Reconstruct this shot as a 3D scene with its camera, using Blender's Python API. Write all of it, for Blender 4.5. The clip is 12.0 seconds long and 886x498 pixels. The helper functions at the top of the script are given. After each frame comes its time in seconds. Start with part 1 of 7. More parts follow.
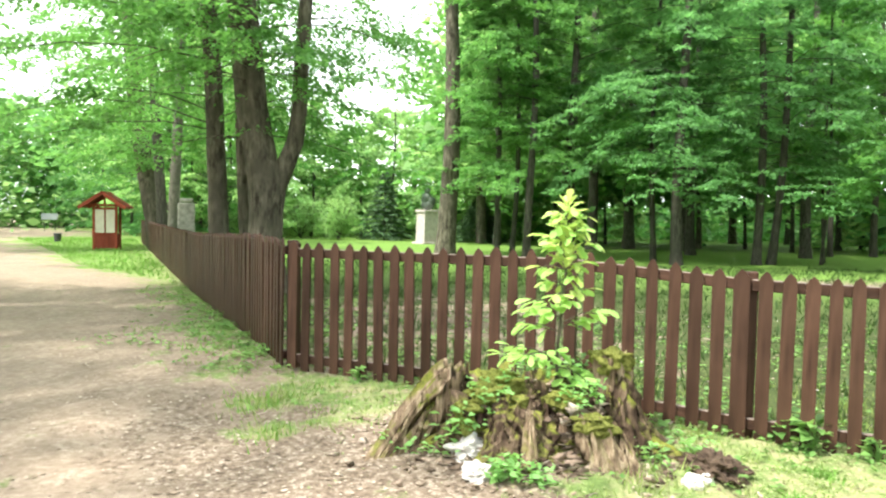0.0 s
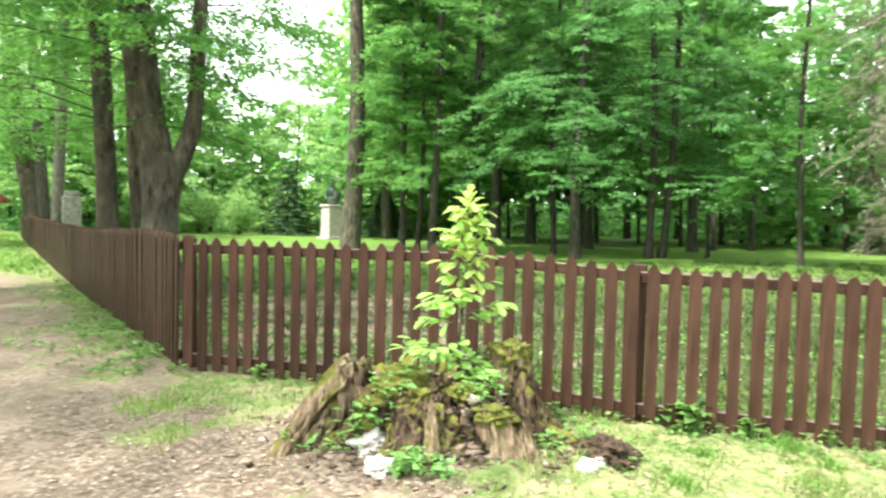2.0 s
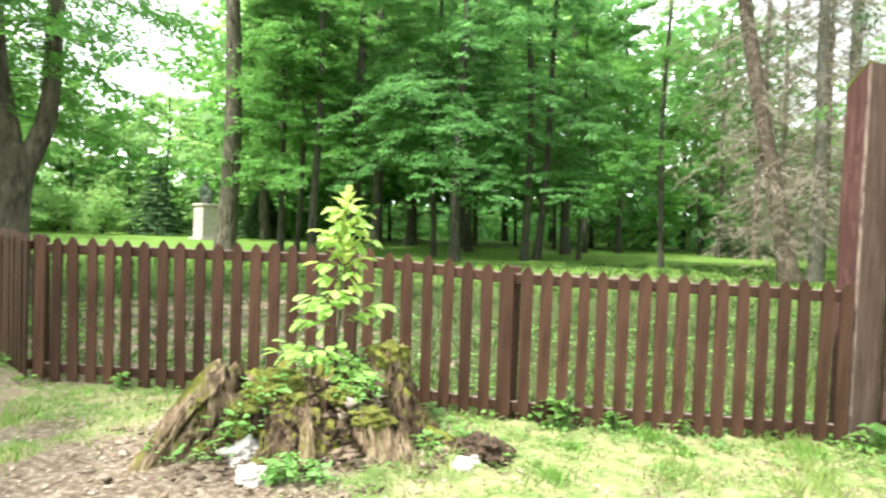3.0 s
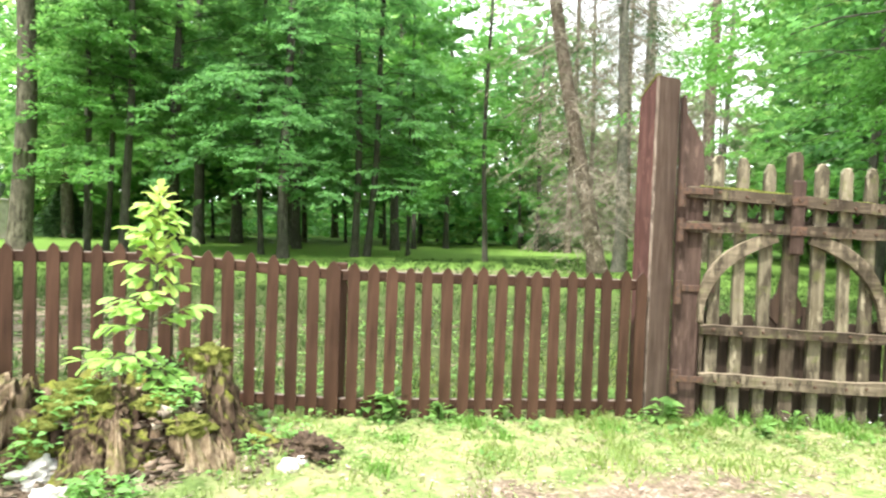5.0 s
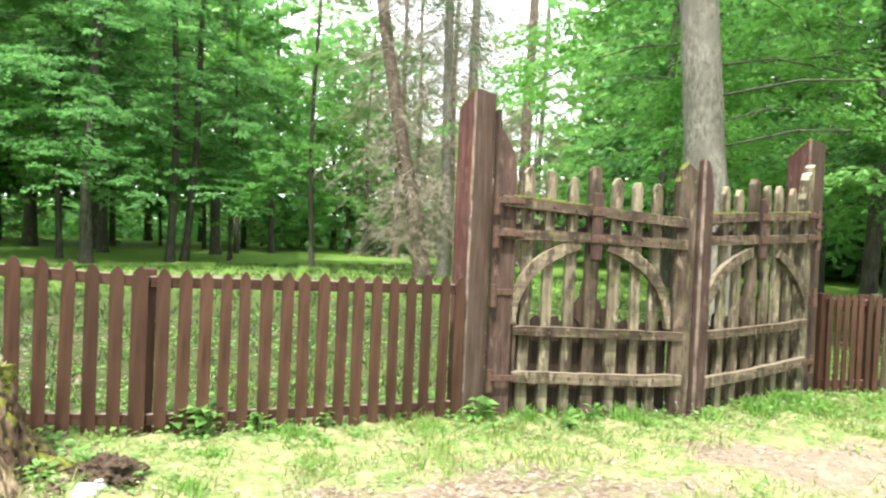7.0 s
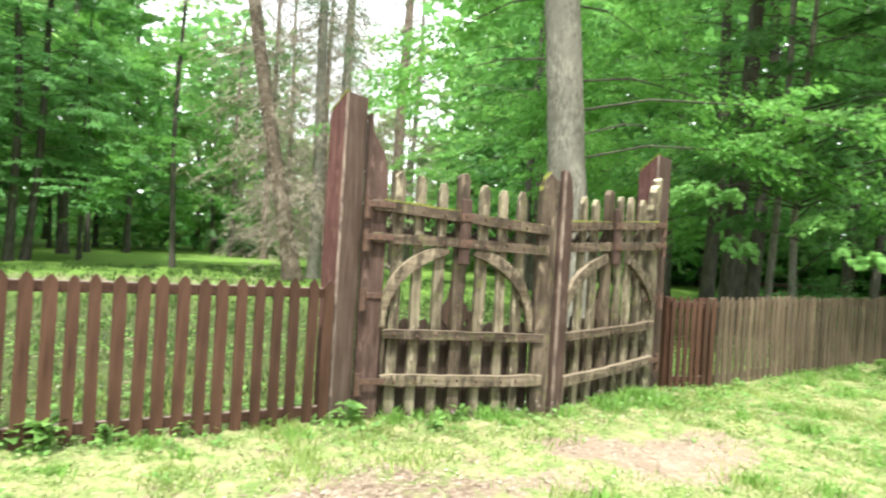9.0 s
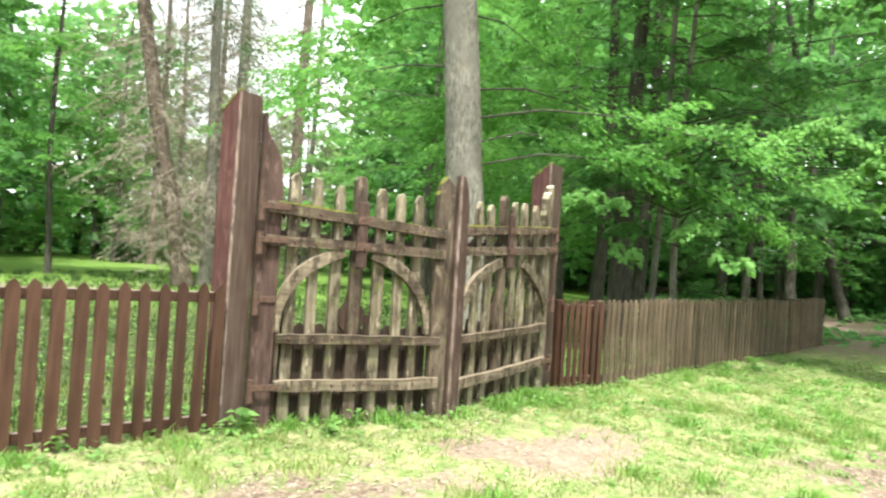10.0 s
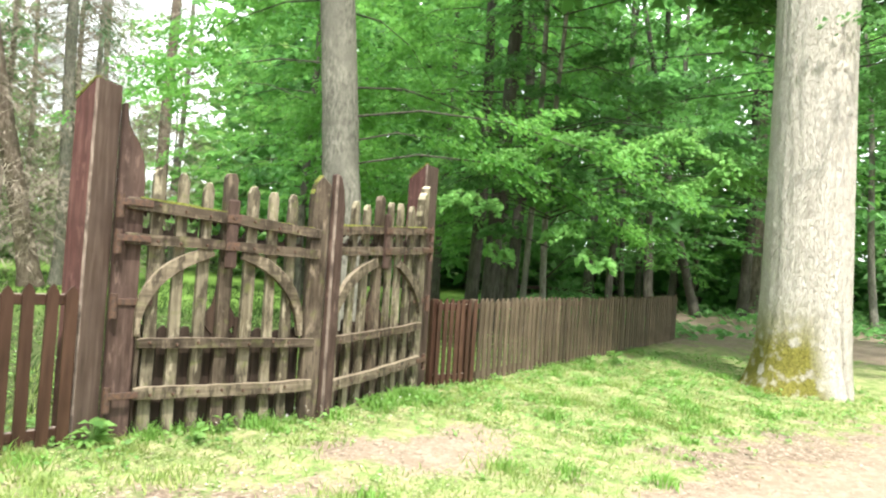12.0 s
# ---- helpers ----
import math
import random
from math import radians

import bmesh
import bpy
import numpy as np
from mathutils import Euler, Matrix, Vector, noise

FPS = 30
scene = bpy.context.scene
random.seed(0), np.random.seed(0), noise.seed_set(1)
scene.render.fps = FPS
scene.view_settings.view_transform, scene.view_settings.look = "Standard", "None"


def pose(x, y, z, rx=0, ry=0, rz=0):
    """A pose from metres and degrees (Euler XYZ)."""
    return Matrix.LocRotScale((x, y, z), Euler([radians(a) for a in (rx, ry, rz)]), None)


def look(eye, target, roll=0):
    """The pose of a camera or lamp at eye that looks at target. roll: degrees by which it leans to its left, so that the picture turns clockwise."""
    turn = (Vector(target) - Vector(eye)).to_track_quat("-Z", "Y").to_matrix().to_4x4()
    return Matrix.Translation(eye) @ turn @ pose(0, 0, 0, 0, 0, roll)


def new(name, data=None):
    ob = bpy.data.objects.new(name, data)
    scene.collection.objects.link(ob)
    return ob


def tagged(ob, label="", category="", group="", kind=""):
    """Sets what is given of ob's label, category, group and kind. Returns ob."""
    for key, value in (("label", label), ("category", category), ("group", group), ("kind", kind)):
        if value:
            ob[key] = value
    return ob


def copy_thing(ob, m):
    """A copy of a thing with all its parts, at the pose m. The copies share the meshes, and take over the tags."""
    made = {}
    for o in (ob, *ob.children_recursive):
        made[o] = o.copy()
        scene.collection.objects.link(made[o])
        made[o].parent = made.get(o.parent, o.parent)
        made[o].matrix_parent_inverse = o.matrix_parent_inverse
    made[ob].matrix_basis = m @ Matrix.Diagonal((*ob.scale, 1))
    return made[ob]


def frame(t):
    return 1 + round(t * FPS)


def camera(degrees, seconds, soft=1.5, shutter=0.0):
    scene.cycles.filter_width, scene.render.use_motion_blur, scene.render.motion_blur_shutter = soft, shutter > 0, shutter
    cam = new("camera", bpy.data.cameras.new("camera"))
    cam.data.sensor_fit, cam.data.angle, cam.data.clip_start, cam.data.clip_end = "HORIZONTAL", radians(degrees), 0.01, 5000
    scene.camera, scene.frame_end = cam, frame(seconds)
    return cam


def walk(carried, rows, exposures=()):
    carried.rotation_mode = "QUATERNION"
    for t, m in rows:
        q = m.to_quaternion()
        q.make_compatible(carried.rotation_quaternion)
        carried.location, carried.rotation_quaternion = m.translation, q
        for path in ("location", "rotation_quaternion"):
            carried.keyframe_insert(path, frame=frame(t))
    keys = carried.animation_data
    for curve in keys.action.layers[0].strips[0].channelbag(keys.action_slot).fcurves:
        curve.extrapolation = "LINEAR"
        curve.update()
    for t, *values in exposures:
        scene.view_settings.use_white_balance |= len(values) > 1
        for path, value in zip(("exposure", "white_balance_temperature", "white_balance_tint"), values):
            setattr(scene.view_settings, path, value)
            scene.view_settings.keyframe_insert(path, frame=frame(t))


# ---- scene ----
# ---------------------------------------------------------------- camera
cam = camera(65.84, 12.0, soft=2.25, shutter=0.5)
ROWS = [  # seconds, x, y, z, yaw, pitch, roll
    (0, -0.000, 0.000, 1.630, 0.00, -2.47, -1.11),
    (0.5, -0.000, -0.004, 1.629, -1.53, -2.56, -1.22),
    (1, 0.005, -0.009, 1.629, -2.85, -2.37, -1.04),
    (1.5, 0.011, -0.010, 1.627, -3.75, -2.55, -1.04),
    (2, 0.026, -0.010, 1.628, -7.85, -2.72, -1.26),
    (2.5, 0.038, -0.000, 1.628, -12.68, -2.56, -1.64),
    (3, 0.049, -0.005, 1.627, -17.73, -2.29, -1.97),
    (3.5, 0.053, -0.003, 1.625, -21.95, -2.09, -2.17),
    (5.5, 0.090, -0.035, 1.628, -35.30, -1.92, -1.98),
    (6, 0.096, -0.045, 1.630, -39.23, -1.49, -2.28),
    (6.5, 0.106, -0.053, 1.629, -43.11, -1.25, -2.34),
    (7, 0.115, -0.055, 1.634, -46.13, -1.18, -2.53),
    (8.8, 0.113, -0.075, 1.647, -54.85, -0.70, -3.28),
    (9, 0.113, -0.082, 1.647, -56.80, -0.42, -3.46),
    (9.5, 0.118, -0.109, 1.630, -61.48, 0.38, -3.77),
    (10, 0.119, -0.110, 1.627, -65.18, 0.58, -3.66),
    (10.5, 0.131, -0.112, 1.637, -68.89, 0.67, -3.38),
    (11, 0.136, -0.121, 1.639, -72.66, 0.86, -3.46),
    (11.5, 0.132, -0.131, 1.639, -74.25, 1.05, -3.75),
    (12, 0.127, -0.137, 1.641, -75.36, 1.15, -3.82),
]
EXPOSURE = 1.36
walk(cam, [(t, pose(x, y, z, 90 + pitch, roll, yaw)) for t, x, y, z, yaw, pitch, roll in ROWS],
     exposures=[(0.0, EXPOSURE - 0.02), (3.5, EXPOSURE + 0.02), (5.5, EXPOSURE + 0.10), (7.0, EXPOSURE + 0.04), (9.0, EXPOSURE), (12.0, EXPOSURE + 0.01)])

# ---------------------------------------------------------------- light
SUN_ELEVATION, SUN_AZIMUTH = 60.0, 242.0   # degrees; azimuth clockwise from +y
world = bpy.data.worlds.new("sky")
scene.world = world
world.use_nodes = True
wn = world.node_tree
sky = wn.nodes.new("ShaderNodeTexSky")
sky.sky_type = "NISHITA"
sky.sun_disc = False
sky.sun_elevation, sky.sun_rotation = radians(SUN_ELEVATION), radians(SUN_AZIMUTH)
sky.air_density, sky.dust_density, sky.ozone_density = 1.0, 3.0, 1.0
wn.nodes["Background"].inputs["Strength"].default_value = 0.15
haze = wn.nodes.new("ShaderNodeMix")   # thin bright cloud veil over the blue
haze.data_type = "RGBA"
haze.clamp_factor = False
haze.inputs[0].default_value = 0.8
haze.inputs[7].default_value = (10.2, 10.7, 10.5, 1)
wn.links.new(sky.outputs["Color"], haze.inputs[6])
wn.links.new(haze.outputs[2], wn.nodes["Background"].inputs["Color"])
sun_data = bpy.data.lights.new("sun", "SUN")
sun_data.energy, sun_data.angle, sun_data.color = 3.9, radians(2.0), (1.0, 0.96, 0.88)
sun = new("sun", sun_data)
se, sa = radians(SUN_ELEVATION), radians(SUN_AZIMUTH)
SUN_AT = Vector((math.sin(sa) * math.cos(se), math.cos(sa) * math.cos(se), math.sin(se)))
sun.matrix_world = look(SUN_AT * 60, (0, 0, 0))


# ---------------------------------------------------------------- materials
class Mat:
    """A node material with short helpers."""

    def __init__(self, name, rough=0.8, spec=0.3):
        self.m = bpy.data.materials.new(name)
        self.m.use_nodes = True
        self.t = self.m.node_tree
        self.b = self.t.nodes["Principled BSDF"]
        self.b.inputs["Roughness"].default_value = rough
        self.b.inputs["Specular IOR Level"].default_value = spec
        self.pos = self.t.nodes.new("ShaderNodeNewGeometry").outputs["Position"]
        self.obj = self.t.nodes.new("ShaderNodeTexCoord").outputs["Object"]

    def node(self, kind, **values):
        n = self.t.nodes.new(kind)
        for k, v in values.items():
            if k in n.inputs:
                n.inputs[k].default_value = v
        return n

    def link(self, a, b):
        self.t.links.new(a, b)

    def noise(self, scale, detail=3.0, stretch=None, world_space=False, rough=0.55):
        n = self.node("ShaderNodeTexNoise", Scale=scale, Detail=detail, Roughness=rough)
        src = self.pos if world_space else self.obj
        if stretch:
            mp = self.node("ShaderNodeMapping", Scale=stretch)
            self.link(src, mp.inputs["Vector"])
            src = mp.outputs["Vector"]
        self.link(src, n.inputs["Vector"])
        return n.outputs["Fac"]

    def ramp(self, fac, stops):
        r = self.t.nodes.new("ShaderNodeValToRGB")
        el = r.color_ramp.elements
        while len(el) < len(stops):
            el.new(0.5)
        for e, (p, c) in zip(el, stops):
            e.position, e.color = p, (*c, 1) if len(c) == 3 else c
        self.link(fac, r.inputs["Fac"])
        return r.outputs["Color"]

    def grey(self, fac, lo, hi):
        n = self.node("ShaderNodeMapRange")
        n.inputs["From Min"].default_value, n.inputs["From Max"].default_value = lo, hi
        self.link(fac, n.inputs["Value"])
        return n.outputs["Result"]

    def math(self, op, a, b):
        n = self.t.nodes.new("ShaderNodeMath")
        n.operation = op
        for i, v in enumerate((a, b)):
            if isinstance(v, (int, float)):
                n.inputs[i].default_value = v
            else:
                self.link(v, n.inputs[i])
        return n.outputs[0]

    def mix(self, fac, a, b, mode="MIX"):
        n = self.t.nodes.new("ShaderNodeMix")
        n.data_type, n.blend_type = "RGBA", mode
        for sock, v in ((n.inputs[0], fac), (n.inputs[6], a), (n.inputs[7], b)):
            if isinstance(v, (int, float)):
                sock.default_value = v
            elif isinstance(v, tuple):
                sock.default_value = (*v, 1)
            else:
                self.link(v, sock)
        return n.outputs[2]

    def attribute(self, name):
        n = self.t.nodes.new("ShaderNodeAttribute")
        n.attribute_name = name
        return n.outputs["Fac"]

    def random_object(self):
        return self.t.nodes.new("ShaderNodeObjectInfo").outputs["Random"]

    def random_island(self):
        return self.t.nodes.new("ShaderNodeNewGeometry").outputs["Random Per Island"]

    def vary(self, color, fac, low, high):
        h = self.node("ShaderNodeHueSaturation")
        self.link(self.grey(fac, 0.0, 1.0), h.inputs["Value"])
        mr = self.node("ShaderNodeMapRange")
        mr.inputs["To Min"].default_value, mr.inputs["To Max"].default_value = low, high
        self.link(fac, mr.inputs["Value"])
        self.link(mr.outputs["Result"], h.inputs["Value"])
        self.link(color, h.inputs["Color"])
        return h.outputs["Color"]

    def color(self, c):
        if isinstance(c, tuple):
            self.b.inputs["Base Color"].default_value = (*c, 1)
        else:
            self.link(c, self.b.inputs["Base Color"])
        return self

    def bump(self, height, strength=0.4, distance=0.01):
        n = self.node("ShaderNodeBump", Strength=strength, Distance=distance)
        self.link(height, n.inputs["Height"])
        self.link(n.outputs["Normal"], self.b.inputs["Normal"])
        return self

    def translucent(self, color, amount):
        tr = self.t.nodes.new("ShaderNodeBsdfTranslucent")
        self.link(color, tr.inputs["Color"])
        mx = self.node("ShaderNodeMixShader")
        mx.inputs[0].default_value = amount
        self.link(self.b.outputs[0], mx.inputs[1])
        self.link(tr.outputs[0], mx.inputs[2])
        self.link(mx.outputs[0], self.t.nodes["Material Output"].inputs["Surface"])
        return self


def wood_material(name, dark, mid, light, grain=(28, 28, 2.2), rough=0.75, moss=0.0, stain=0.0, cap=0.0, lit_top=None):
    """Wood with grain along z of the object, stains and per-piece variation."""
    m = Mat(name, rough, 0.16)
    g = m.noise(1.0, 5.0, grain)
    big = m.noise(2.3, 3.0, None, True)
    c = m.ramp(g, [(0.3, dark), (0.52, mid), (0.75, light)])
    c = m.mix(m.grey(big, 0.35, 0.75), c, m.mix(0.6, c, light), "MIX")
    c = m.vary(c, m.random_object(), 0.72, 1.25)
    if stain:
        st = m.noise(1.0, 5.0, (11, 11, 3.2), True, 0.65)
        c = m.mix(m.math("MULTIPLY", m.grey(st, 0.47, 0.60), stain), c, tuple(0.8 * v for v in dark))
        worn = m.noise(1.0, 4.0, (16, 16, 5), True, 0.6)
        c = m.mix(m.math("MULTIPLY", m.grey(worn, 0.58, 0.68), 0.7), c, tuple(1.35 * v for v in light))
    if moss:
        mo = m.noise(9.0, 4.0, None, True)
        c = m.mix(m.math("MULTIPLY", m.grey(mo, 0.56, 0.68), moss), c, (0.10, 0.11, 0.035))
    if cap:     # upper faces paler: sunlight on the wood's tops put into the colour
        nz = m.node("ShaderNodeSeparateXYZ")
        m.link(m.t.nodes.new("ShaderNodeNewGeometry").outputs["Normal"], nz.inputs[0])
        c = m.mix(m.math("MULTIPLY", m.grey(nz.outputs[2], 0.25, 0.65), cap), c, lit_top or tuple(min(0.5, 1.9 * v) for v in light))
    m.color(c).bump(g, 0.7, 0.008)
    return m.m


def bark_material(name, dark, light, scale=(14, 14, 3.0), moss=None, strength=0.9):
    m = Mat(name, 0.9, 0.15)
    g = m.noise(1.0, 6.0, scale, True, 0.62)
    blotch = m.noise(1.6, 3.0, None, True)
    c = m.ramp(g, [(0.36, dark), (0.62, light)])
    c = m.mix(m.grey(blotch, 0.42, 0.7), c, tuple(0.5 * (a + b) * 0.8 for a, b in zip(dark, light)))
    if moss:
        z = m.node("ShaderNodeSeparateXYZ")
        m.link(m.pos, z.inputs[0])
        low = m.grey(z.outputs[2], moss[1], 0.0)
        mo = m.math("MULTIPLY", low, m.grey(m.noise(moss[2], 4.0, None, True), 0.36, 0.50))
        c = m.mix(mo, c, moss[0])
    m.color(c).bump(g, strength, 0.03)
    return m.m


def leaf_material(name, dark, light, through_color, amount=0.38, spread=(0.6, 1.3)):
    m = Mat(name, 0.52, 0.23)
    r = m.random_island()
    c = m.ramp(r, [(0.0, dark), (0.6, light), (1.0, tuple(min(1, 1.25 * v) for v in light))])
    patch = m.noise(0.55, 2.0, None, True)
    c = m.vary(c, patch, *spread)
    m.color(c)
    t = m.mix(0.75, c, through_color)
    m.translucent(t, amount)
    return m.m


M_FENCE = wood_material("brown_stained_wood", (0.026, 0.0131, 0.0088), (0.047, 0.0236, 0.0152), (0.078, 0.0410, 0.0272), rough=0.5)
M_FENCE_RAIL = wood_material("brown_stained_rail", (0.026, 0.0131, 0.0088), (0.047, 0.0236, 0.0152), (0.078, 0.0410, 0.0272), rough=0.6, cap=0.55, lit_top=(0.27, 0.22, 0.19))
M_FENCE_OLD = wood_material("weathered_fence_wood", (0.042, 0.030, 0.019), (0.078, 0.058, 0.038), (0.14, 0.108, 0.075))
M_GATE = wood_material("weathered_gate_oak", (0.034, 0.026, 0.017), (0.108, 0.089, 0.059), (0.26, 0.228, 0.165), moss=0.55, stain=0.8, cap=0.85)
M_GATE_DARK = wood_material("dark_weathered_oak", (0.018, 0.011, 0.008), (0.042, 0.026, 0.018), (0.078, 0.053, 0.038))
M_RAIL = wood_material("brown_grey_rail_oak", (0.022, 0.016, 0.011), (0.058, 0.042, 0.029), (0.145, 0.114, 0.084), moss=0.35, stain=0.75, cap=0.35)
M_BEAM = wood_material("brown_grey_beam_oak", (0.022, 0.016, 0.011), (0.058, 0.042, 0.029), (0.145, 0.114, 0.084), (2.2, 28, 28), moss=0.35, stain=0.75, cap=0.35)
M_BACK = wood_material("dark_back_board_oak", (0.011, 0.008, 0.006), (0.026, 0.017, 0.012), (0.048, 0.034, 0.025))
M_POST_RED = wood_material("faded_red_brown_paint", (0.036, 0.016, 0.014), (0.068, 0.030, 0.027), (0.115, 0.060, 0.054), (22, 22, 1.6), stain=0.25)
M_ARRIS = wood_material("worn_pale_arris", (0.05, 0.035, 0.028), (0.12, 0.090, 0.074), (0.23, 0.185, 0.155), (30, 30, 7), stain=0.8)
M_FIN = wood_material("red_brown_oak", (0.022, 0.013, 0.010), (0.050, 0.030, 0.024), (0.096, 0.064, 0.053), stain=0.4)
M_RAIL_PALE = wood_material("pale_worn_rail_oak", (0.032, 0.024, 0.016), (0.088, 0.068, 0.047), (0.20, 0.165, 0.120), (2.2, 28, 28), moss=0.3, stain=0.8, cap=0.35)
M_POST = wood_material("brown_post_oak", (0.025, 0.016, 0.012), (0.046, 0.030, 0.0225), (0.084, 0.061, 0.049), (30, 30, 2.2))
M_RED = wood_material("red_painted_wood", (0.13, 0.025, 0.014), (0.20, 0.04, 0.022), (0.26, 0.065, 0.035))
M_IRON = Mat("rusty_iron", 0.7, 0.4)
M_IRON.color(M_IRON.ramp(M_IRON.noise(30, 4), [(0.3, (0.03, 0.02, 0.016)), (0.7, (0.10, 0.05, 0.03))]))
M_IRON = M_IRON.m
M_BARK = bark_material("dark_bark", (0.032, 0.030, 0.024), (0.100, 0.094, 0.076))
M_BARK_PALE = bark_material("pale_grey_bark", (0.090, 0.086, 0.070), (0.235, 0.225, 0.188), (17, 17, 7))
M_BARK_OLD = bark_material("linden_bark", (0.026, 0.022, 0.015), (0.160, 0.145, 0.108), (9, 9, 2.6))
M_BARK_RED = bark_material("reddish_conifer_bark", (0.066, 0.050, 0.039), (0.185, 0.145, 0.115), (12, 12, 4))


def oak_bark():
    """Pale bark in short plates with dark cracks, mossy on one flank of the foot."""
    m = Mat("furrowed_pale_bark", 0.9, 0.15)
    warp = m.node("ShaderNodeTexNoise", Scale=3.0, Detail=3.0)
    m.link(m.obj, warp.inputs["Vector"])
    mixv = m.node("ShaderNodeMix")
    mixv.data_type = "VECTOR"
    mixv.inputs[0].default_value = 0.05
    m.link(m.obj, mixv.inputs[4])
    m.link(warp.outputs["Color"], mixv.inputs[5])
    mp = m.node("ShaderNodeMapping", Scale=(52, 52, 7.0))
    m.link(mixv.outputs[1], mp.inputs["Vector"])
    fur = m.node("ShaderNodeTexVoronoi", Scale=1.0, Randomness=1.0)
    fur.feature = "DISTANCE_TO_EDGE"
    m.link(mp.outputs["Vector"], fur.inputs["Vector"])
    crack = m.grey(fur.outputs["Distance"], 0.0, 0.13)
    g = m.noise(1.0, 6.0, (60, 60, 14), False, 0.7)
    c = m.ramp(g, [(0.34, (0.37, 0.342, 0.30)), (0.64, (0.54, 0.51, 0.455))])
    c = m.mix(m.math("MULTIPLY", crack, m.grey(m.noise(1.0, 3.0, (9, 9, 4)), 0.25, 0.6)), m.mix(0.42, c, (0.22, 0.20, 0.165)), c)
    c = m.vary(c, m.noise(1.3, 3.0), 0.95, 1.07)
    s = m.node("ShaderNodeSeparateXYZ")
    m.link(m.obj, s.inputs[0])
    flank = m.grey(m.math("ADD", m.math("MULTIPLY", s.outputs[0], -0.62), m.math("MULTIPLY", s.outputs[1], 0.78)), 0.30, 0.50)
    low = m.grey(s.outputs[2], 1.45, 0.7)
    mo = m.math("MULTIPLY", m.math("MULTIPLY", flank, low), m.grey(m.noise(5.0, 4.0), 0.32, 0.48))
    c = m.mix(mo, c, m.ramp(m.noise(30, 4), [(0.3, (0.10, 0.085, 0.02)), (0.7, (0.24, 0.23, 0.05))]))
    h = m.math("ADD", crack, m.math("MULTIPLY", g, 0.5))
    m.color(c).bump(h, 0.85, 0.022)
    return m.m


M_BARK_BIG = oak_bark()
M_TWIG = bark_material("dead_twig_bark", (0.15, 0.128, 0.100), (0.34, 0.295, 0.235))
M_LEAF = leaf_material("broad_leaf", (0.062, 0.146, 0.044), (0.115, 0.255, 0.078), (0.25, 0.55, 0.12), 0.52)
M_LEAF_DARK = leaf_material("hornbeam_leaf", (0.058, 0.140, 0.054), (0.112, 0.246, 0.090), (0.22, 0.52, 0.14), 0.52)
M_LEAF_LIGHT = leaf_material("young_leaf", (0.05, 0.13, 0.025), (0.095, 0.24, 0.062), (0.25, 0.57, 0.11), 0.48)
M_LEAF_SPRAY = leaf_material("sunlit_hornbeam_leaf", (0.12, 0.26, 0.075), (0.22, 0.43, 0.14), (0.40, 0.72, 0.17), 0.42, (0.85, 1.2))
# far foliage: sun and distance haze put into a paler, bluer leaf colour
M_LEAF_PALE = leaf_material("hazy_far_leaf", (0.15, 0.28, 0.10), (0.25, 0.43, 0.165), (0.46, 0.72, 0.22), 0.52)
# wood beyond the gate: its deep shade put into a darker leaf green
M_LEAF_SHADED = leaf_material("shaded_wood_leaf", (0.042, 0.110, 0.037), (0.084, 0.198, 0.062), (0.18, 0.45, 0.10), 0.48)
M_NEEDLE = leaf_material("conifer_foliage", (0.040, 0.085, 0.040), (0.078, 0.150, 0.066), (0.12, 0.22, 0.07), 0.25)
M_OAK_LEAF = leaf_material("oak_sapling_leaf", (0.20, 0.38, 0.085), (0.33, 0.55, 0.15), (0.52, 0.78, 0.20), 0.45, (0.9, 1.15))
M_OAK_TIP = leaf_material("oak_shoot_tip_leaf", (0.34, 0.48, 0.12), (0.50, 0.64, 0.20), (0.7, 0.82, 0.25), 0.4, (0.9, 1.1))
M_GRASS = leaf_material("grass_blade", (0.12, 0.20, 0.055), (0.25, 0.33, 0.10), (0.38, 0.47, 0.13), 0.35, (0.45, 1.4))
M_TUFT = leaf_material("tuft_blade", (0.085, 0.19, 0.035), (0.17, 0.33, 0.07), (0.30, 0.50, 0.10), 0.35)
M_LAWN = leaf_material("shaded_lawn_blade", (0.024, 0.050, 0.015), (0.046, 0.086, 0.025), (0.095, 0.17, 0.032), 0.35)
M_COVER = leaf_material("turf_plant_leaf", (0.145, 0.195, 0.082), (0.335, 0.38, 0.185), (0.46, 0.51, 0.20), 0.35, (0.45, 1.4))
M_WEED = leaf_material("weed_leaf", (0.075, 0.17, 0.045), (0.17, 0.32, 0.09), (0.30, 0.50, 0.11), 0.35)
M_LITTER = Mat("dry_leaf_litter", 0.85)
M_LITTER.color(M_LITTER.ramp(M_LITTER.random_island(), [(0, (0.11, 0.078, 0.054)), (0.5, (0.25, 0.185, 0.135)), (1, (0.46, 0.39, 0.315))]))
M_LITTER = M_LITTER.m
M_STONE = Mat("pale_stone", 0.85)
M_STONE.color(M_STONE.ramp(M_STONE.noise(14, 5), [(0.3, (0.34, 0.31, 0.28)), (0.6, (0.60, 0.58, 0.55))])).bump(M_STONE.noise(40, 4), 0.4, 0.01)
M_STONE = M_STONE.m
M_PEDESTAL = Mat("pinkish_granite", 0.8)
M_PEDESTAL.color(M_PEDESTAL.ramp(M_PEDESTAL.noise(5, 5), [(0.3, (0.36, 0.31, 0.30)), (0.65, (0.50, 0.44, 0.425))])).bump(M_PEDESTAL.noise(50, 3), 0.2, 0.005)
M_PEDESTAL = M_PEDESTAL.m
M_LICHEN = Mat("lichened_grey_stone", 0.9, 0.15)
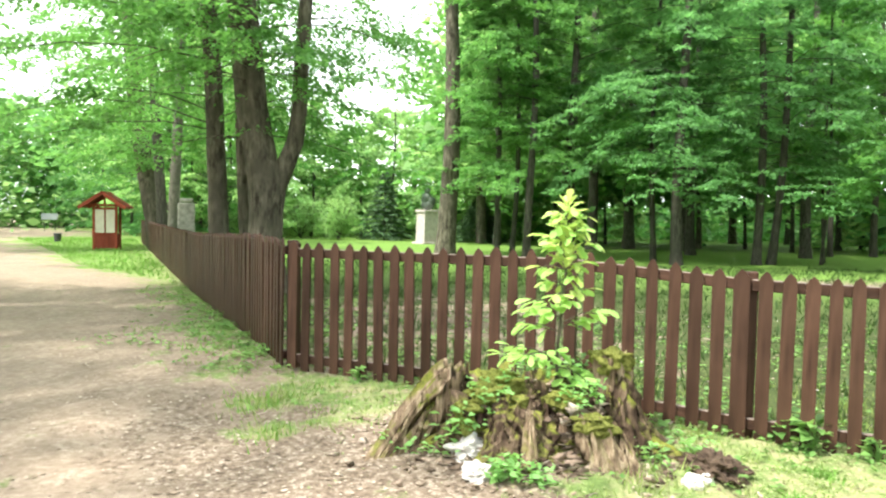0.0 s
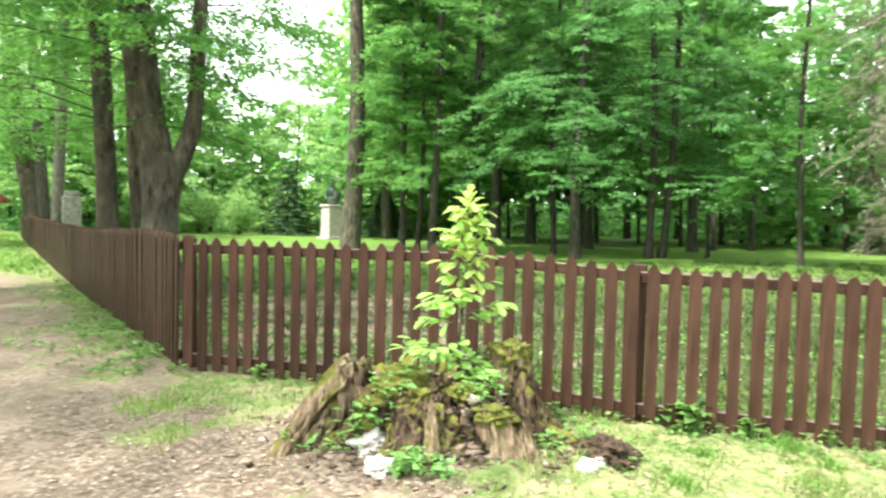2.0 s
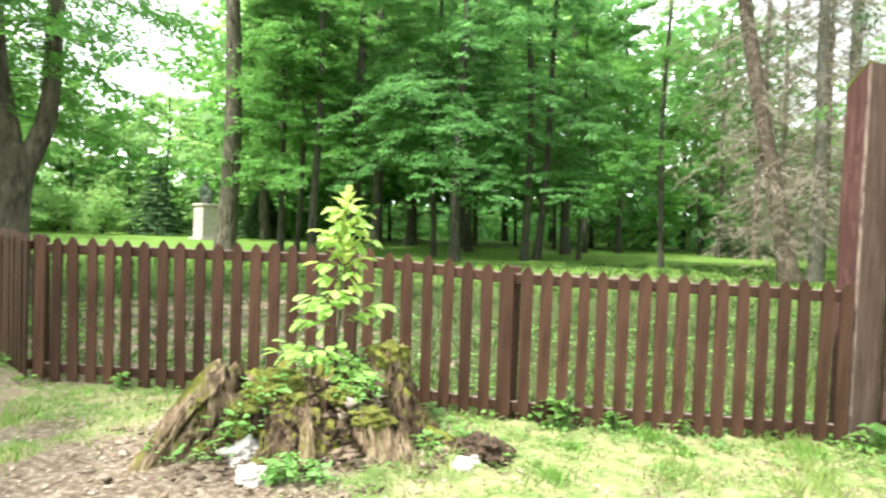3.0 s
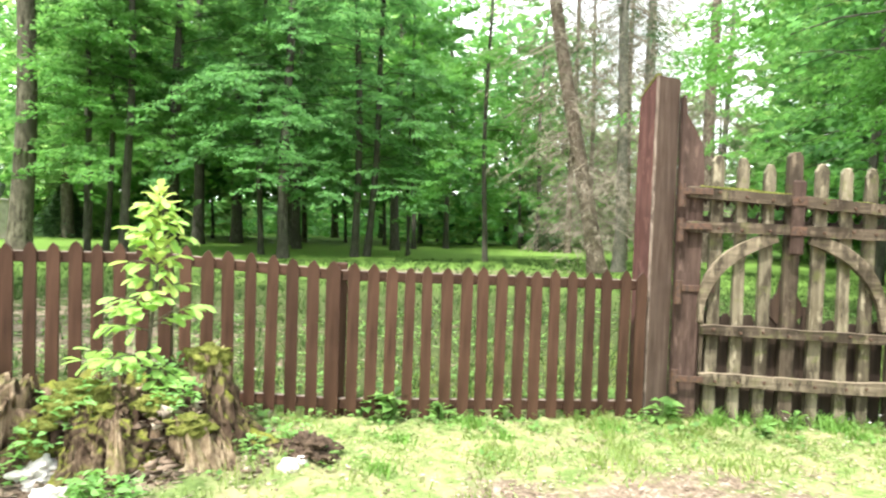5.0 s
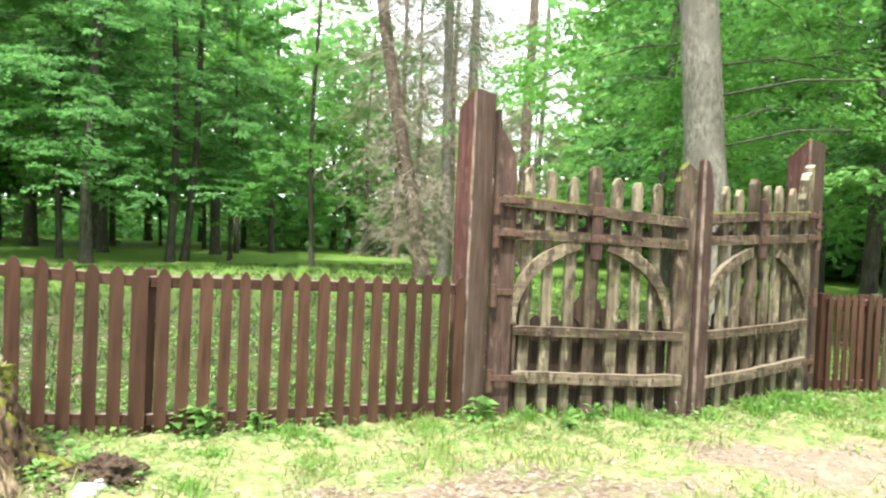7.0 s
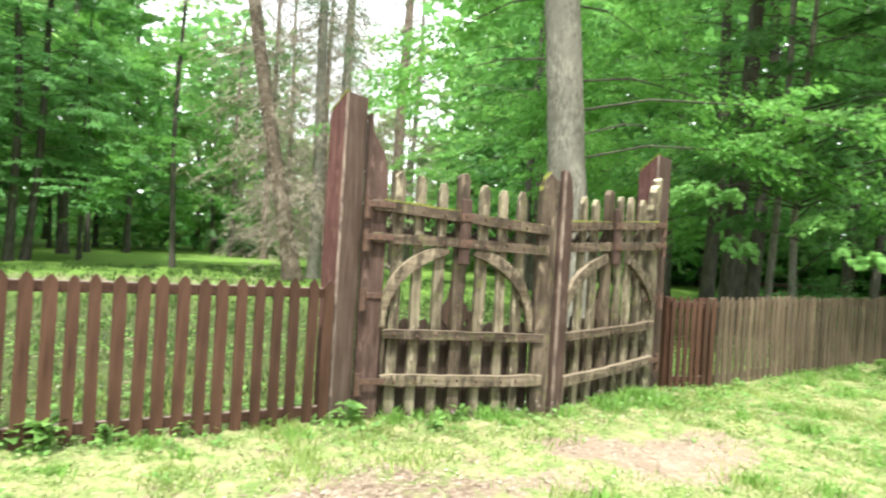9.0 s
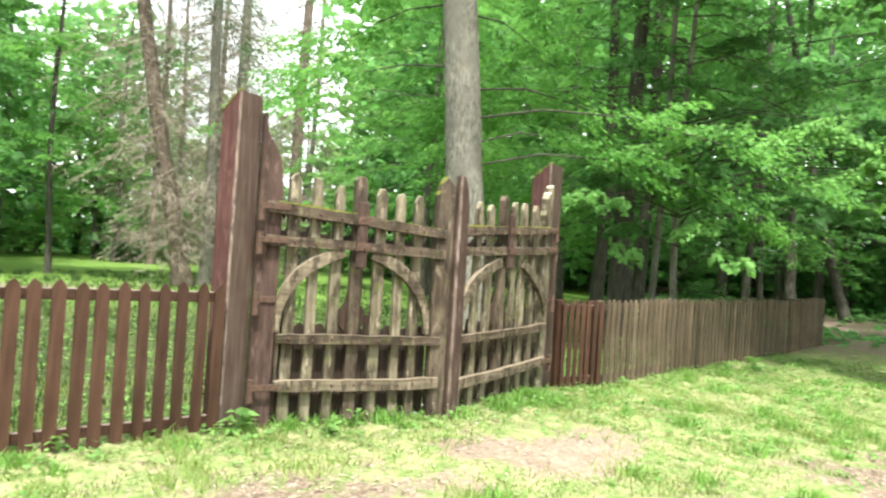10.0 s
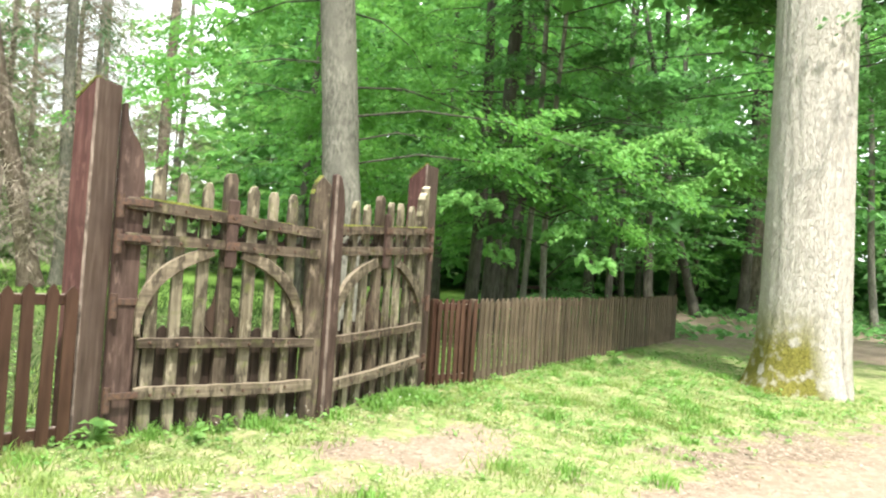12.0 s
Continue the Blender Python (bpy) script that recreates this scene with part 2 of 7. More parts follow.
M_LICHEN.color(M_LICHEN.ramp(M_LICHEN.noise(9, 6), [(0.3, (0.19, 0.195, 0.165)), (0.5, (0.32, 0.32, 0.28)), (0.7, (0.42, 0.415, 0.37))])).bump(M_LICHEN.noise(25, 5), 0.6, 0.02)
M_LICHEN = M_LICHEN.m
M_BRONZE = Mat("patinated_bronze", 0.55, 0.5)
M_BRONZE.color(M_BRONZE.ramp(M_BRONZE.noise(6, 4), [(0.3, (0.05, 0.07, 0.055)), (0.7, (0.12, 0.15, 0.12))]))
M_BRONZE = M_BRONZE.m
M_PAPER = Mat("cream_notice_paper", 0.8)
M_PAPER.color(M_PAPER.ramp(M_PAPER.noise(3, 4), [(0.3, (0.48, 0.45, 0.36)), (0.7, (0.62, 0.59, 0.48))]))
M_PAPER = M_PAPER.m
M_PLASTIC = Mat("dark_plastic", 0.5)
M_PLASTIC.color(M_PLASTIC.ramp(M_PLASTIC.noise(8, 3), [(0.3, (0.03, 0.032, 0.035)), (0.7, (0.06, 0.062, 0.065))]))
M_PLASTIC = M_PLASTIC.m
M_SIGN = Mat("pale_sign_sheet", 0.6)
M_SIGN.color(M_SIGN.ramp(M_SIGN.noise(2, 3), [(0.3, (0.40, 0.44, 0.48)), (0.7, (0.50, 0.54, 0.58))]))
M_SIGN = M_SIGN.m


def stump_material(name, dark, mid, light, rot):
    m = Mat(name, 0.92, 0.15)
    fib = m.noise(1.0, 6.0, (26, 26, 3.5), False, 0.65)
    blot = m.noise(4.5, 4.0)
    c = m.ramp(fib, [(0.32, dark), (0.5, mid), (0.68, light)])
    c = m.mix(m.grey(blot, rot, rot + 0.14), c, m.mix(0.75, c, (0.045, 0.028, 0.019)))
    nz = m.node("ShaderNodeSeparateXYZ")
    gn = m.t.nodes.new("ShaderNodeNewGeometry")
    m.link(gn.outputs["Normal"], nz.inputs[0])
    up = m.math("MULTIPLY", m.grey(nz.outputs[2], 0.35, 0.75), m.grey(m.noise(6.0, 3.0), 0.42, 0.55))
    c = m.mix(up, c, m.ramp(m.noise(40, 3), [(0.3, (0.09, 0.10, 0.02)), (0.7, (0.22, 0.24, 0.04))]))
    m.color(c).bump(fib, 1.0, 0.03)
    return m.m


M_STUMP = stump_material("rotten_stump_wood", (0.029, 0.019, 0.013), (0.096, 0.065, 0.043), (0.25, 0.185, 0.124), 0.47)
M_SPLIT = stump_material("split_fibrous_wood", (0.06, 0.041, 0.027), (0.23, 0.165, 0.108), (0.50, 0.40, 0.28), 0.52)
M_MOSS = Mat("yellow_green_moss", 0.95, 0.1)
M_MOSS.color(M_MOSS.ramp(M_MOSS.noise(45, 4), [(0.3, (0.10, 0.115, 0.027)), (0.52, (0.22, 0.235, 0.055)), (0.7, (0.32, 0.33, 0.10))])).bump(M_MOSS.noise(90, 4), 1.0, 0.04)
M_MOSS = M_MOSS.m
M_SOIL = Mat("dark_soil", 0.95, 0.1)
M_SOIL.color(M_SOIL.ramp(M_SOIL.noise(22, 5), [(0.3, (0.03, 0.021, 0.015)), (0.6, (0.10, 0.07, 0.05)), (0.8, (0.25, 0.2, 0.16))])).bump(M_SOIL.noise(30, 5), 0.9, 0.03)
M_SOIL = M_SOIL.m


def ground_material():
    """Grass, bare sandy earth and dry litter, laid out by the sheet's own masks."""
    m = Mat("ground_cover", 0.95, 0.12)
    fine = m.noise(13.0, 9.0, None, True, 0.78)
    mid = m.noise(4.2, 6.0, None, True, 0.65)
    clump = m.noise(1.5, 4.0, None, True, 0.6)
    broad = m.noise(0.7, 3.0, None, True)
    grass = m.ramp(fine, [(0.34, (0.080, 0.115, 0.036)), (0.5, (0.138, 0.200, 0.062)), (0.66, (0.255, 0.305, 0.12))])
    grass = m.mix(m.grey(mid, 0.42, 0.62), grass, m.mix(0.7, grass, (0.37, 0.32, 0.19)))
    earth = m.ramp(fine, [(0.24, (0.145, 0.108, 0.076)), (0.5, (0.255, 0.20, 0.152)), (0.68, (0.375, 0.31, 0.245))])
    earth = m.mix(m.grey(mid, 0.44, 0.66), earth, m.mix(0.6, earth, (0.20, 0.148, 0.108)))
    litter = m.ramp(m.noise(17.0, 9.0, None, True, 0.8), [(0.34, (0.075, 0.055, 0.040)), (0.5, (0.185, 0.14, 0.104)), (0.64, (0.40, 0.335, 0.27))])
    wob = m.math("ADD", m.math("MULTIPLY", m.math("SUBTRACT", clump, 0.5), 1.9), m.math("ADD", m.math("MULTIPLY", m.math("SUBTRACT", mid, 0.5), 1.3), m.math("MULTIPLY", m.math("SUBTRACT", fine, 0.5), 0.9)))
    d = m.grey(m.math("ADD", m.attribute("earth"), wob), 0.36, 0.64)
    l = m.grey(m.math("ADD", m.attribute("litter"), wob), 0.40, 0.66)
    # tree shade over the lawn inside the fences put into a darker green
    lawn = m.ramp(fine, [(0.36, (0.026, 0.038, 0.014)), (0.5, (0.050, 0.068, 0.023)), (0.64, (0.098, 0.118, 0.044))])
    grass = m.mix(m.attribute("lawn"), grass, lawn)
    # brighter green for the verge, and for sunlight painted on the far lawn
    meadow = m.ramp(fine, [(0.34, (0.070, 0.135, 0.026)), (0.5, (0.115, 0.205, 0.040)), (0.66, (0.18, 0.28, 0.070))])
    grass = m.mix(m.attribute("meadow"), grass, meadow)
    c = m.mix(d, grass, earth)
    c = m.mix(l, c, litter)
    c = m.vary(c, broad, 0.8, 1.2)
    m.color(c).bump(fine, 0.7, 0.022)
    return m.m


M_GROUND = ground_material()


# ---------------------------------------------------------------- mesh helpers
rng = np.random.default_rng(7)


def mesh_of(name, verts, faces, material, smooth=False):
    """A mesh from arrays; faces is an (n, k) array or a list of tuples."""
    me = bpy.data.meshes.new(name)
    if isinstance(faces, np.ndarray):
        n, k = faces.shape
        me.vertices.add(len(verts))
        me.vertices.foreach_set("co", np.asarray(verts, np.float32).ravel())
        me.loops.add(n * k)
        me.loops.foreach_set("vertex_index", faces.astype(np.int32).ravel())
        me.polygons.add(n)
        me.polygons.foreach_set("loop_start", np.arange(0, n * k, k, dtype=np.int32))
        me.update(calc_edges=True)
    else:
        me.from_pydata([tuple(v) for v in verts], [], faces)
    me.materials.append(material)
    if smooth:
        me.polygons.foreach_set("use_smooth", np.ones(len(me.polygons), bool))
    return me


def child(name, me, parent, m=None, label=""):
    ob = new(name, me)
    ob.parent = parent
    if m is not None:
        ob.matrix_basis = m
    return tagged(ob, label)


def part(name, bm, material, parent, label="", m=None, smooth=False):
    """Links a bmesh as one mesh object under a thing or a part."""
    me = bpy.data.meshes.new(name)
    bmesh.ops.recalc_face_normals(bm, faces=bm.faces)
    bm.to_mesh(me)
    bm.free()
    me.materials.append(material)
    if smooth:
        me.polygons.foreach_set("use_smooth", np.ones(len(me.polygons), bool))
    return child(name, me, parent, m, label)


def thing(name, m, label, category, group="", kind=""):
    ob = new(name)
    ob.matrix_basis = m
    return tagged(ob, label, category, group, kind)


def box(sx, sy, sz, at=(0, 0, 0), bevel=0.006, bm=None, turn=None):
    """A bevelled box, its base centre at `at`."""
    one = bmesh.new()
    bmesh.ops.create_cube(one, size=1.0)
    for v in one.verts:
        v.co = Vector((v.co.x * sx, v.co.y * sy, (v.co.z + 0.5) * sz))
    if bevel:
        bmesh.ops.bevel(one, geom=list(one.edges), offset=bevel, segments=1, affect="EDGES")
    if turn is not None:
        one.transform(turn)
    one.transform(Matrix.Translation(at))
    if bm is None:
        return one
    me = bpy.data.meshes.new("tmp")
    one.to_mesh(me)
    one.free()
    bm.from_mesh(me)
    bpy.data.meshes.remove(me)
    return bm


def prism(outline, depth, bm=None):
    """A plate with outline (x, z) and thickness along y, centred on y = 0."""
    bm = bm or bmesh.new()
    a = [bm.verts.new((x, -depth / 2, z)) for x, z in outline]
    b = [bm.verts.new((x, depth / 2, z)) for x, z in outline]
    bm.faces.new(a)
    bm.faces.new(b[::-1])
    n = len(a)
    for i in range(n):
        bm.faces.new((a[i], b[i], b[(i + 1) % n], a[(i + 1) % n]))
    return bm


def tube(path, radii, sides=8, wobble=0.0, seed=0):
    """Vertices and quads of a tapering tube along a path."""
    path, radii = np.asarray(path, float), np.asarray(radii, float)
    tan = np.gradient(path, axis=0)
    tan /= np.linalg.norm(tan, axis=1)[:, None] + 1e-9
    way = path[-1] - path[0]
    ref = np.array((1.0, 0, 0)) if abs(way[2]) > 0.7 * np.linalg.norm(way) else np.array((0, 0, 1.0))
    ref = np.tile(ref, (len(path), 1))
    u = np.cross(tan, ref)
    u /= np.linalg.norm(u, axis=1)[:, None] + 1e-9
    v = np.cross(tan, u)
    a = np.linspace(0, 2 * np.pi, sides, endpoint=False)
    r = radii[:, None] * np.ones(sides)
    if wobble:
        g = np.random.default_rng(seed)
        lobes = sum(g.uniform(-1, 1) * np.cos(k * a + g.uniform(0, 6.3)) for k in (2, 3, 5))
        r = r * (1 + wobble * lobes[None, :] + wobble * 0.6 * g.normal(size=r.shape))
    ring = path[:, None, :] + r[..., None] * (np.cos(a)[None, :, None] * u[:, None, :] + np.sin(a)[None, :, None] * v[:, None, :])
    n = len(path)
    i, j = np.meshgrid(np.arange(n - 1), np.arange(sides), indexing="ij")
    k = (j + 1) % sides
    faces = np.stack([i * sides + j, i * sides + k, (i + 1) * sides + k, (i + 1) * sides + j], -1).reshape(-1, 4)
    return ring.reshape(-1, 3), faces


def joined(pieces):
    vs, fs, n = [], [], 0
    for v, f in pieces:
        vs.append(v)
        fs.append(f + n)
        n += len(v)
    return np.concatenate(vs), np.concatenate(fs)


def leaves(points, axis, normal, size, width=0.55, fold=0.12):
    """Pointed, slightly folded leaves: one quad each."""
    axis = axis / (np.linalg.norm(axis, axis=1)[:, None] + 1e-9)
    side = np.cross(normal, axis)
    side /= np.linalg.norm(side, axis=1)[:, None] + 1e-9
    up = np.cross(axis, side)
    s = size[:, None]
    base = points
    left = points + axis * s * 0.45 + side * s * width * 0.5 + up * s * fold
    tip = points + axis * s - up * s * fold * 0.6
    right = points + axis * s * 0.45 - side * s * width * 0.5 + up * s * fold
    verts = np.stack([base, left, tip, right], 1).reshape(-1, 3)
    return verts, np.arange(len(verts)).reshape(-1, 4)


def smooth_step(x, a, b):
    t = np.clip((x - a) / (b - a), 0, 1)
    return t * t * (3 - 2 * t)


# ---------------------------------------------------------------- the plan
CORNER = np.array((-1.53, 6.62))
POST_L, POST_R = np.array((4.77, 4.055)), np.array((8.80, 2.47))
FENCE_END = np.array((19.3, -1.6))
ALONG_LEFT = np.array((-0.435, 0.9004))
STUMP = np.array((0.66, 4.78))


def ground_z(x, y):
    """Height of the ground."""
    x, y = np.asarray(x, float), np.asarray(y, float)
    z = 0.15 * np.exp(-((x + 2.0) ** 2 + (y - 7.6) ** 2) / (2 * 3.2 ** 2))
    z = z + 0.10 * np.exp(-((x - STUMP[0]) ** 2 + (y - STUMP[1]) ** 2) / (2 * 0.75 ** 2))
    z = z + 0.02 * np.sin(1.3 * x + 0.7 * y) * np.sin(0.9 * y - 0.4 * x)
    return z


def earth_mask(x, y):
    """1 on the worn track, 0 on grass."""
    edge = np.interp(y, [-8, -4, -3.1, -1.87, -0.67, 0.5, 2.0, 3.3, 4.2, 6.15, 10.9, 17, 21, 30, 40, 58, 80], [14, 10.4, 9.4, 8.1, 6.3, 4.0, 2.1, 0.8, -0.2, -1.2, -3.9, -7.3, -11.4, -17.5, -25.0, -33.0, -40])
    soft = np.interp(y, [14, 19], [1.0, 0.4])
    track = smooth_step((edge - x) / soft, -1.5, 1.7)
    lane = np.abs((x - 20) * 0.455 - (y + 7.0) * 0.89) / 1.0
    right = (1 - smooth_step(lane, 1.5, 2.3)) * smooth_step(x, 5, 8)
    spur = (1 - smooth_step(np.abs(y + 4.5 + 0.5 * (x - 7)), 1.2, 2.3)) * smooth_step(x, 4, 6)
    out = np.maximum(np.maximum(track, right), spur)
    far = (1 - smooth_step(np.abs((x + 31) * 0.52 + (y - 51.5) * 0.854), 4.5, 6.0)) * smooth_step(-x, 23, 28)
    across = (x - 2.9) * 0.348 + (y - 2.75) * 0.937
    patch = 0.55 * np.exp(-(across / 0.6) ** 2) * smooth_step(x, 2.4, 3.6) * (1 - smooth_step(x, 6.6, 7.6))
    patch = np.maximum(patch, 0.95 * np.exp(-((((x - 5.9) * 0.8 + (y - 1.5) * -0.6) / 1.05) ** 2 + (((x - 5.9) * 0.6 + (y - 1.5) * 0.8) / 0.7) ** 2)))
    return np.clip(np.maximum(np.maximum(out, far), patch), 0, 1)


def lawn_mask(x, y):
    """1 on the taller weedy lawn inside the fences; tree shade in its colour."""
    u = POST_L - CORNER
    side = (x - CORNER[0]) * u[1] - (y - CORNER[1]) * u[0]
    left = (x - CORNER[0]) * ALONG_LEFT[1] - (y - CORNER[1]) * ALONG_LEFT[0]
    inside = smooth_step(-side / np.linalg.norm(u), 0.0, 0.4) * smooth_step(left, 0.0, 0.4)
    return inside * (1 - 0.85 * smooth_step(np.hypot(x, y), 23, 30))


def meadow_mask(x, y):
    """1 on the far lawn and the verge; the lawn's sunlight is in this green."""
    u = POST_L - CORNER
    side = ((y - CORNER[1]) * u[0] - (x - CORNER[0]) * u[1]) / np.linalg.norm(u)
    left = (x - CORNER[0]) * ALONG_LEFT[1] - (y - CORNER[1]) * ALONG_LEFT[0]
    verge = smooth_step(y, 16, 20) * smooth_step(-left, 0, 0.6)
    return np.maximum(smooth_step(np.hypot(x, y), 13, 24) * smooth_step(side, 0, 2) * smooth_step(left, 0, 2), 0.85 * verge)


TUFTS = ((-0.60, 5.0, 0.25, 0.3), (-0.75, 5.7, 0.35, 0.3), (-1.28, 4.85, 0.22, 0.95), (-2.55, 7.46, 0.30, 0.65), (-3.64, 9.0, 0.4, 0.65), (-0.82, 5.23, 0.24, 0.7), (-1.42, 5.53, 0.28, 0.7), (-0.35, 5.6, 0.3, 0.35), (-2.0, 6.6, 0.3, 0.5), (-1.0, 6.0, 0.3, 0.4))


def tuft_mask(x, y):
    """Grass tufts on the bare verge between track and fence."""
    return np.clip(sum(k * np.exp(-(((x - p) / r) ** 2 + ((y - q) / r) ** 2)) for p, q, r, k in TUFTS), 0, 1)


def litter_mask(x, y):
    a = 0.85 * np.exp(-(((x - 0.0) / 1.2) ** 2 + ((y - 4.5) / 0.95) ** 2))
    across = (x - 2.9) * 0.348 + (y - 2.75) * 0.937
    b = 0.80 * np.exp(-((across - 0.12) / 0.55) ** 2) * smooth_step(x, 1.6, 2.6) * (1 - 0.6 * smooth_step(x, 3.8, 5.2)) * (1 - smooth_step(x, 6.6, 7.6))
    c = 0.60 * np.exp(-(((x - 11.0) / 8.0) ** 2 + ((y - 20.0 + 0.25 * (x - 10)) / 2.6) ** 2))
    d = 0.50 * np.exp(-(((x + 2.4 + 0.45 * (y - 6.5)) / 1.3) ** 2 + ((y - 7.5) / 4.0) ** 2)) + 0.42 * np.exp(-(((x + 0.7) / 1.3) ** 2 + ((y - 4.6) / 1.2) ** 2))
    d = d + 0.8 * np.exp(-((((x - 7.6) * 0.77 + (y + 1.7) * -0.64) / 2.4) ** 2 + (((x - 7.6) * 0.64 + (y + 1.7) * 0.77) / 0.8) ** 2))
    wood = 0.8 * smooth_step(x, 15, 20) * (1 - smooth_step(y + 0.25 * (x - 20), 2, 8))
    lawn = 0.62 * np.exp(-(((x - 0.0) / 3.4) ** 2 + ((y - 11.0) / 5.0) ** 2)) * lawn_mask(x, y)
    return a + b + c + d + wood + lawn


def grid_axis(lo, hi, step, far):
    inner = np.arange(lo, hi + step / 2, step)
    out = [far]
    grow, p = step, inner[-1]
    up = []
    while p < far:
        grow *= 1.22
        p += grow
        up.append(min(p, far))
    grow, p, down = step, inner[0], []
    while p > -far:
        grow *= 1.22
        p -= grow
        down.append(max(p, -far))
    return np.r_[down[::-1], inner, up]


gx, gy = grid_axis(-7, 12, 0.12, 900.0), grid_axis(-4, 14, 0.12, 900.0)
X, Y = np.meshgrid(gx, gy, indexing="ij")
Z = ground_z(X, Y)
near = smooth_step(40 - np.hypot(X, Y), 0, 20)
Z = Z + near * 0.012 * rng.normal(size=Z.shape) * (1 - 0.5 * earth_mask(X, Y))
nxg, nyg = len(gx), len(gy)
ii, jj = np.meshgrid(np.arange(nxg - 1), np.arange(nyg - 1), indexing="ij")
gf = np.stack([ii * nyg + jj, (ii + 1) * nyg + jj, (ii + 1) * nyg + jj + 1, ii * nyg + jj + 1], -1).reshape(-1, 4)
ground_mesh = mesh_of("ground", np.stack([X, Y, Z], -1).reshape(-1, 3), gf, M_GROUND, True)
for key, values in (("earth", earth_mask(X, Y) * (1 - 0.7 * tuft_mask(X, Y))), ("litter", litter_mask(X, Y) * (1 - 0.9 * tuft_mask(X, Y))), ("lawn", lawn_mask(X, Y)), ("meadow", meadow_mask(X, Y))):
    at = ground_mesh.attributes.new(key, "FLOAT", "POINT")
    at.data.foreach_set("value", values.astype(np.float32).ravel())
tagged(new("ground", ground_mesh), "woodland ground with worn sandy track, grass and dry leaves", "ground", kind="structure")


# ---------------------------------------------------------------- trees
def spread_crown(g, base_xy, axis_fn, z0, z1, reach, n_branch, n_twig, n_leaf, size, droop=0.35, rise=0.35, sides=4, twig_mesh=False, facing=None, fuzz=1.0, tilt=0.6):
    """Limbs and leaf sprays round a trunk. Returns limb pieces and leaf arrays."""
    limbs, p0s, dirs, lens = [], [], [], []
    for i in range(n_branch):
        f = (i + g.uniform(0, 1)) / n_branch
        z = z0 + (z1 - z0) * f
        a = g.uniform(0, 2 * np.pi) if facing is None else g.normal(facing[0], facing[1])
        L = reach * (0.55 + 0.75 * math.sin(math.pi * min(1, 0.25 + 0.75 * f))) * g.uniform(0.65, 1.1)
        o = axis_fn(z)
        d = np.array((math.cos(a), math.sin(a), 0.0))
        s = np.linspace(0, 1, 5)[:, None]
        up = rise * g.uniform(0.5, 1.4)
        bend = np.array((-d[1], d[0], 0)) * g.uniform(-0.25, 0.25)
        path = o + d * L * s + bend * L * s ** 2 + np.array((0, 0, 1.0)) * L * (up * s - (up + droop) * 0.75 * s ** 2)
        limbs.append(tube(path, np.linspace(0.006 + 0.0027 * L, 0.003, 5), sides))
        for k in range(n_twig):
            sk = g.uniform(0.22, 1.0) ** 0.8
            q = o + d * L * sk + bend * L * sk ** 2 + np.array((0, 0, 1.0)) * L * (up * sk - (up + droop) * 0.75 * sk ** 2)
            ta = a + g.choice((-1, 1)) * g.uniform(0.3, 1.35)
            l = L * 0.30 * (1.15 - sk) + g.uniform(0.25, 0.7) * min(1.0, reach / 4)
            p0s.append(q)
            dirs.append((math.cos(ta), math.sin(ta), g.uniform(-0.35, 0.12)))
            lens.append(l)
            if twig_mesh:
                limbs.append(tube(np.stack([q, q + np.array(dirs[-1]) * l * 0.9]), [0.009, 0.003], 3))
    p0s, dirs, lens = np.array(p0s), np.array(dirs), np.array(lens)
    w = lens / lens.sum()
    pick = g.choice(len(lens), n_leaf, p=w)
    along = g.uniform(0.05, 1.05, n_leaf)[:, None]
    sag = np.array((0, 0, -0.10)) * along ** 2 * lens[pick][:, None]
    pos = p0s[pick] + dirs[pick] * along * lens[pick][:, None] + sag + g.normal(size=(n_leaf, 3)) * np.array((0.085, 0.085, 0.09 * fuzz)) * (size / 0.1) ** 0.7
    turn = g.choice((-1, 1), n_leaf) * g.uniform(0.2, 1.3, n_leaf)
    ax = dirs[pick]
    ax = np.stack([ax[:, 0] * np.cos(turn) - ax[:, 1] * np.sin(turn), ax[:, 0] * np.sin(turn) + ax[:, 1] * np.cos(turn), ax[:, 2] - g.uniform(0.0, 0.6, n_leaf)], 1)
    nor = np.stack([g.normal(0, tilt, n_leaf), g.normal(0, tilt, n_leaf), np.ones(n_leaf)], 1)
    sz = size * g.uniform(0.65, 1.25, n_leaf)
    return limbs, (pos, ax, nor, sz)


def trunk_path(x, y, height, lean=(0, 0), bow=0.0, seed=0, n=16):
    g = np.random.default_rng(seed)
    t = np.linspace(0, 1, n) ** 1.3
    ph = g.uniform(0, 6.3)
    px = lean[0] * t * height + bow * np.sin(t * 7 + ph) * 0.12
    py = lean[1] * t * height + bow * np.cos(t * 6 + ph) * 0.12
    px, py = px - px[0], py - py[0]
    return np.stack([x + px, y + py, t * height - 0.15], 1)


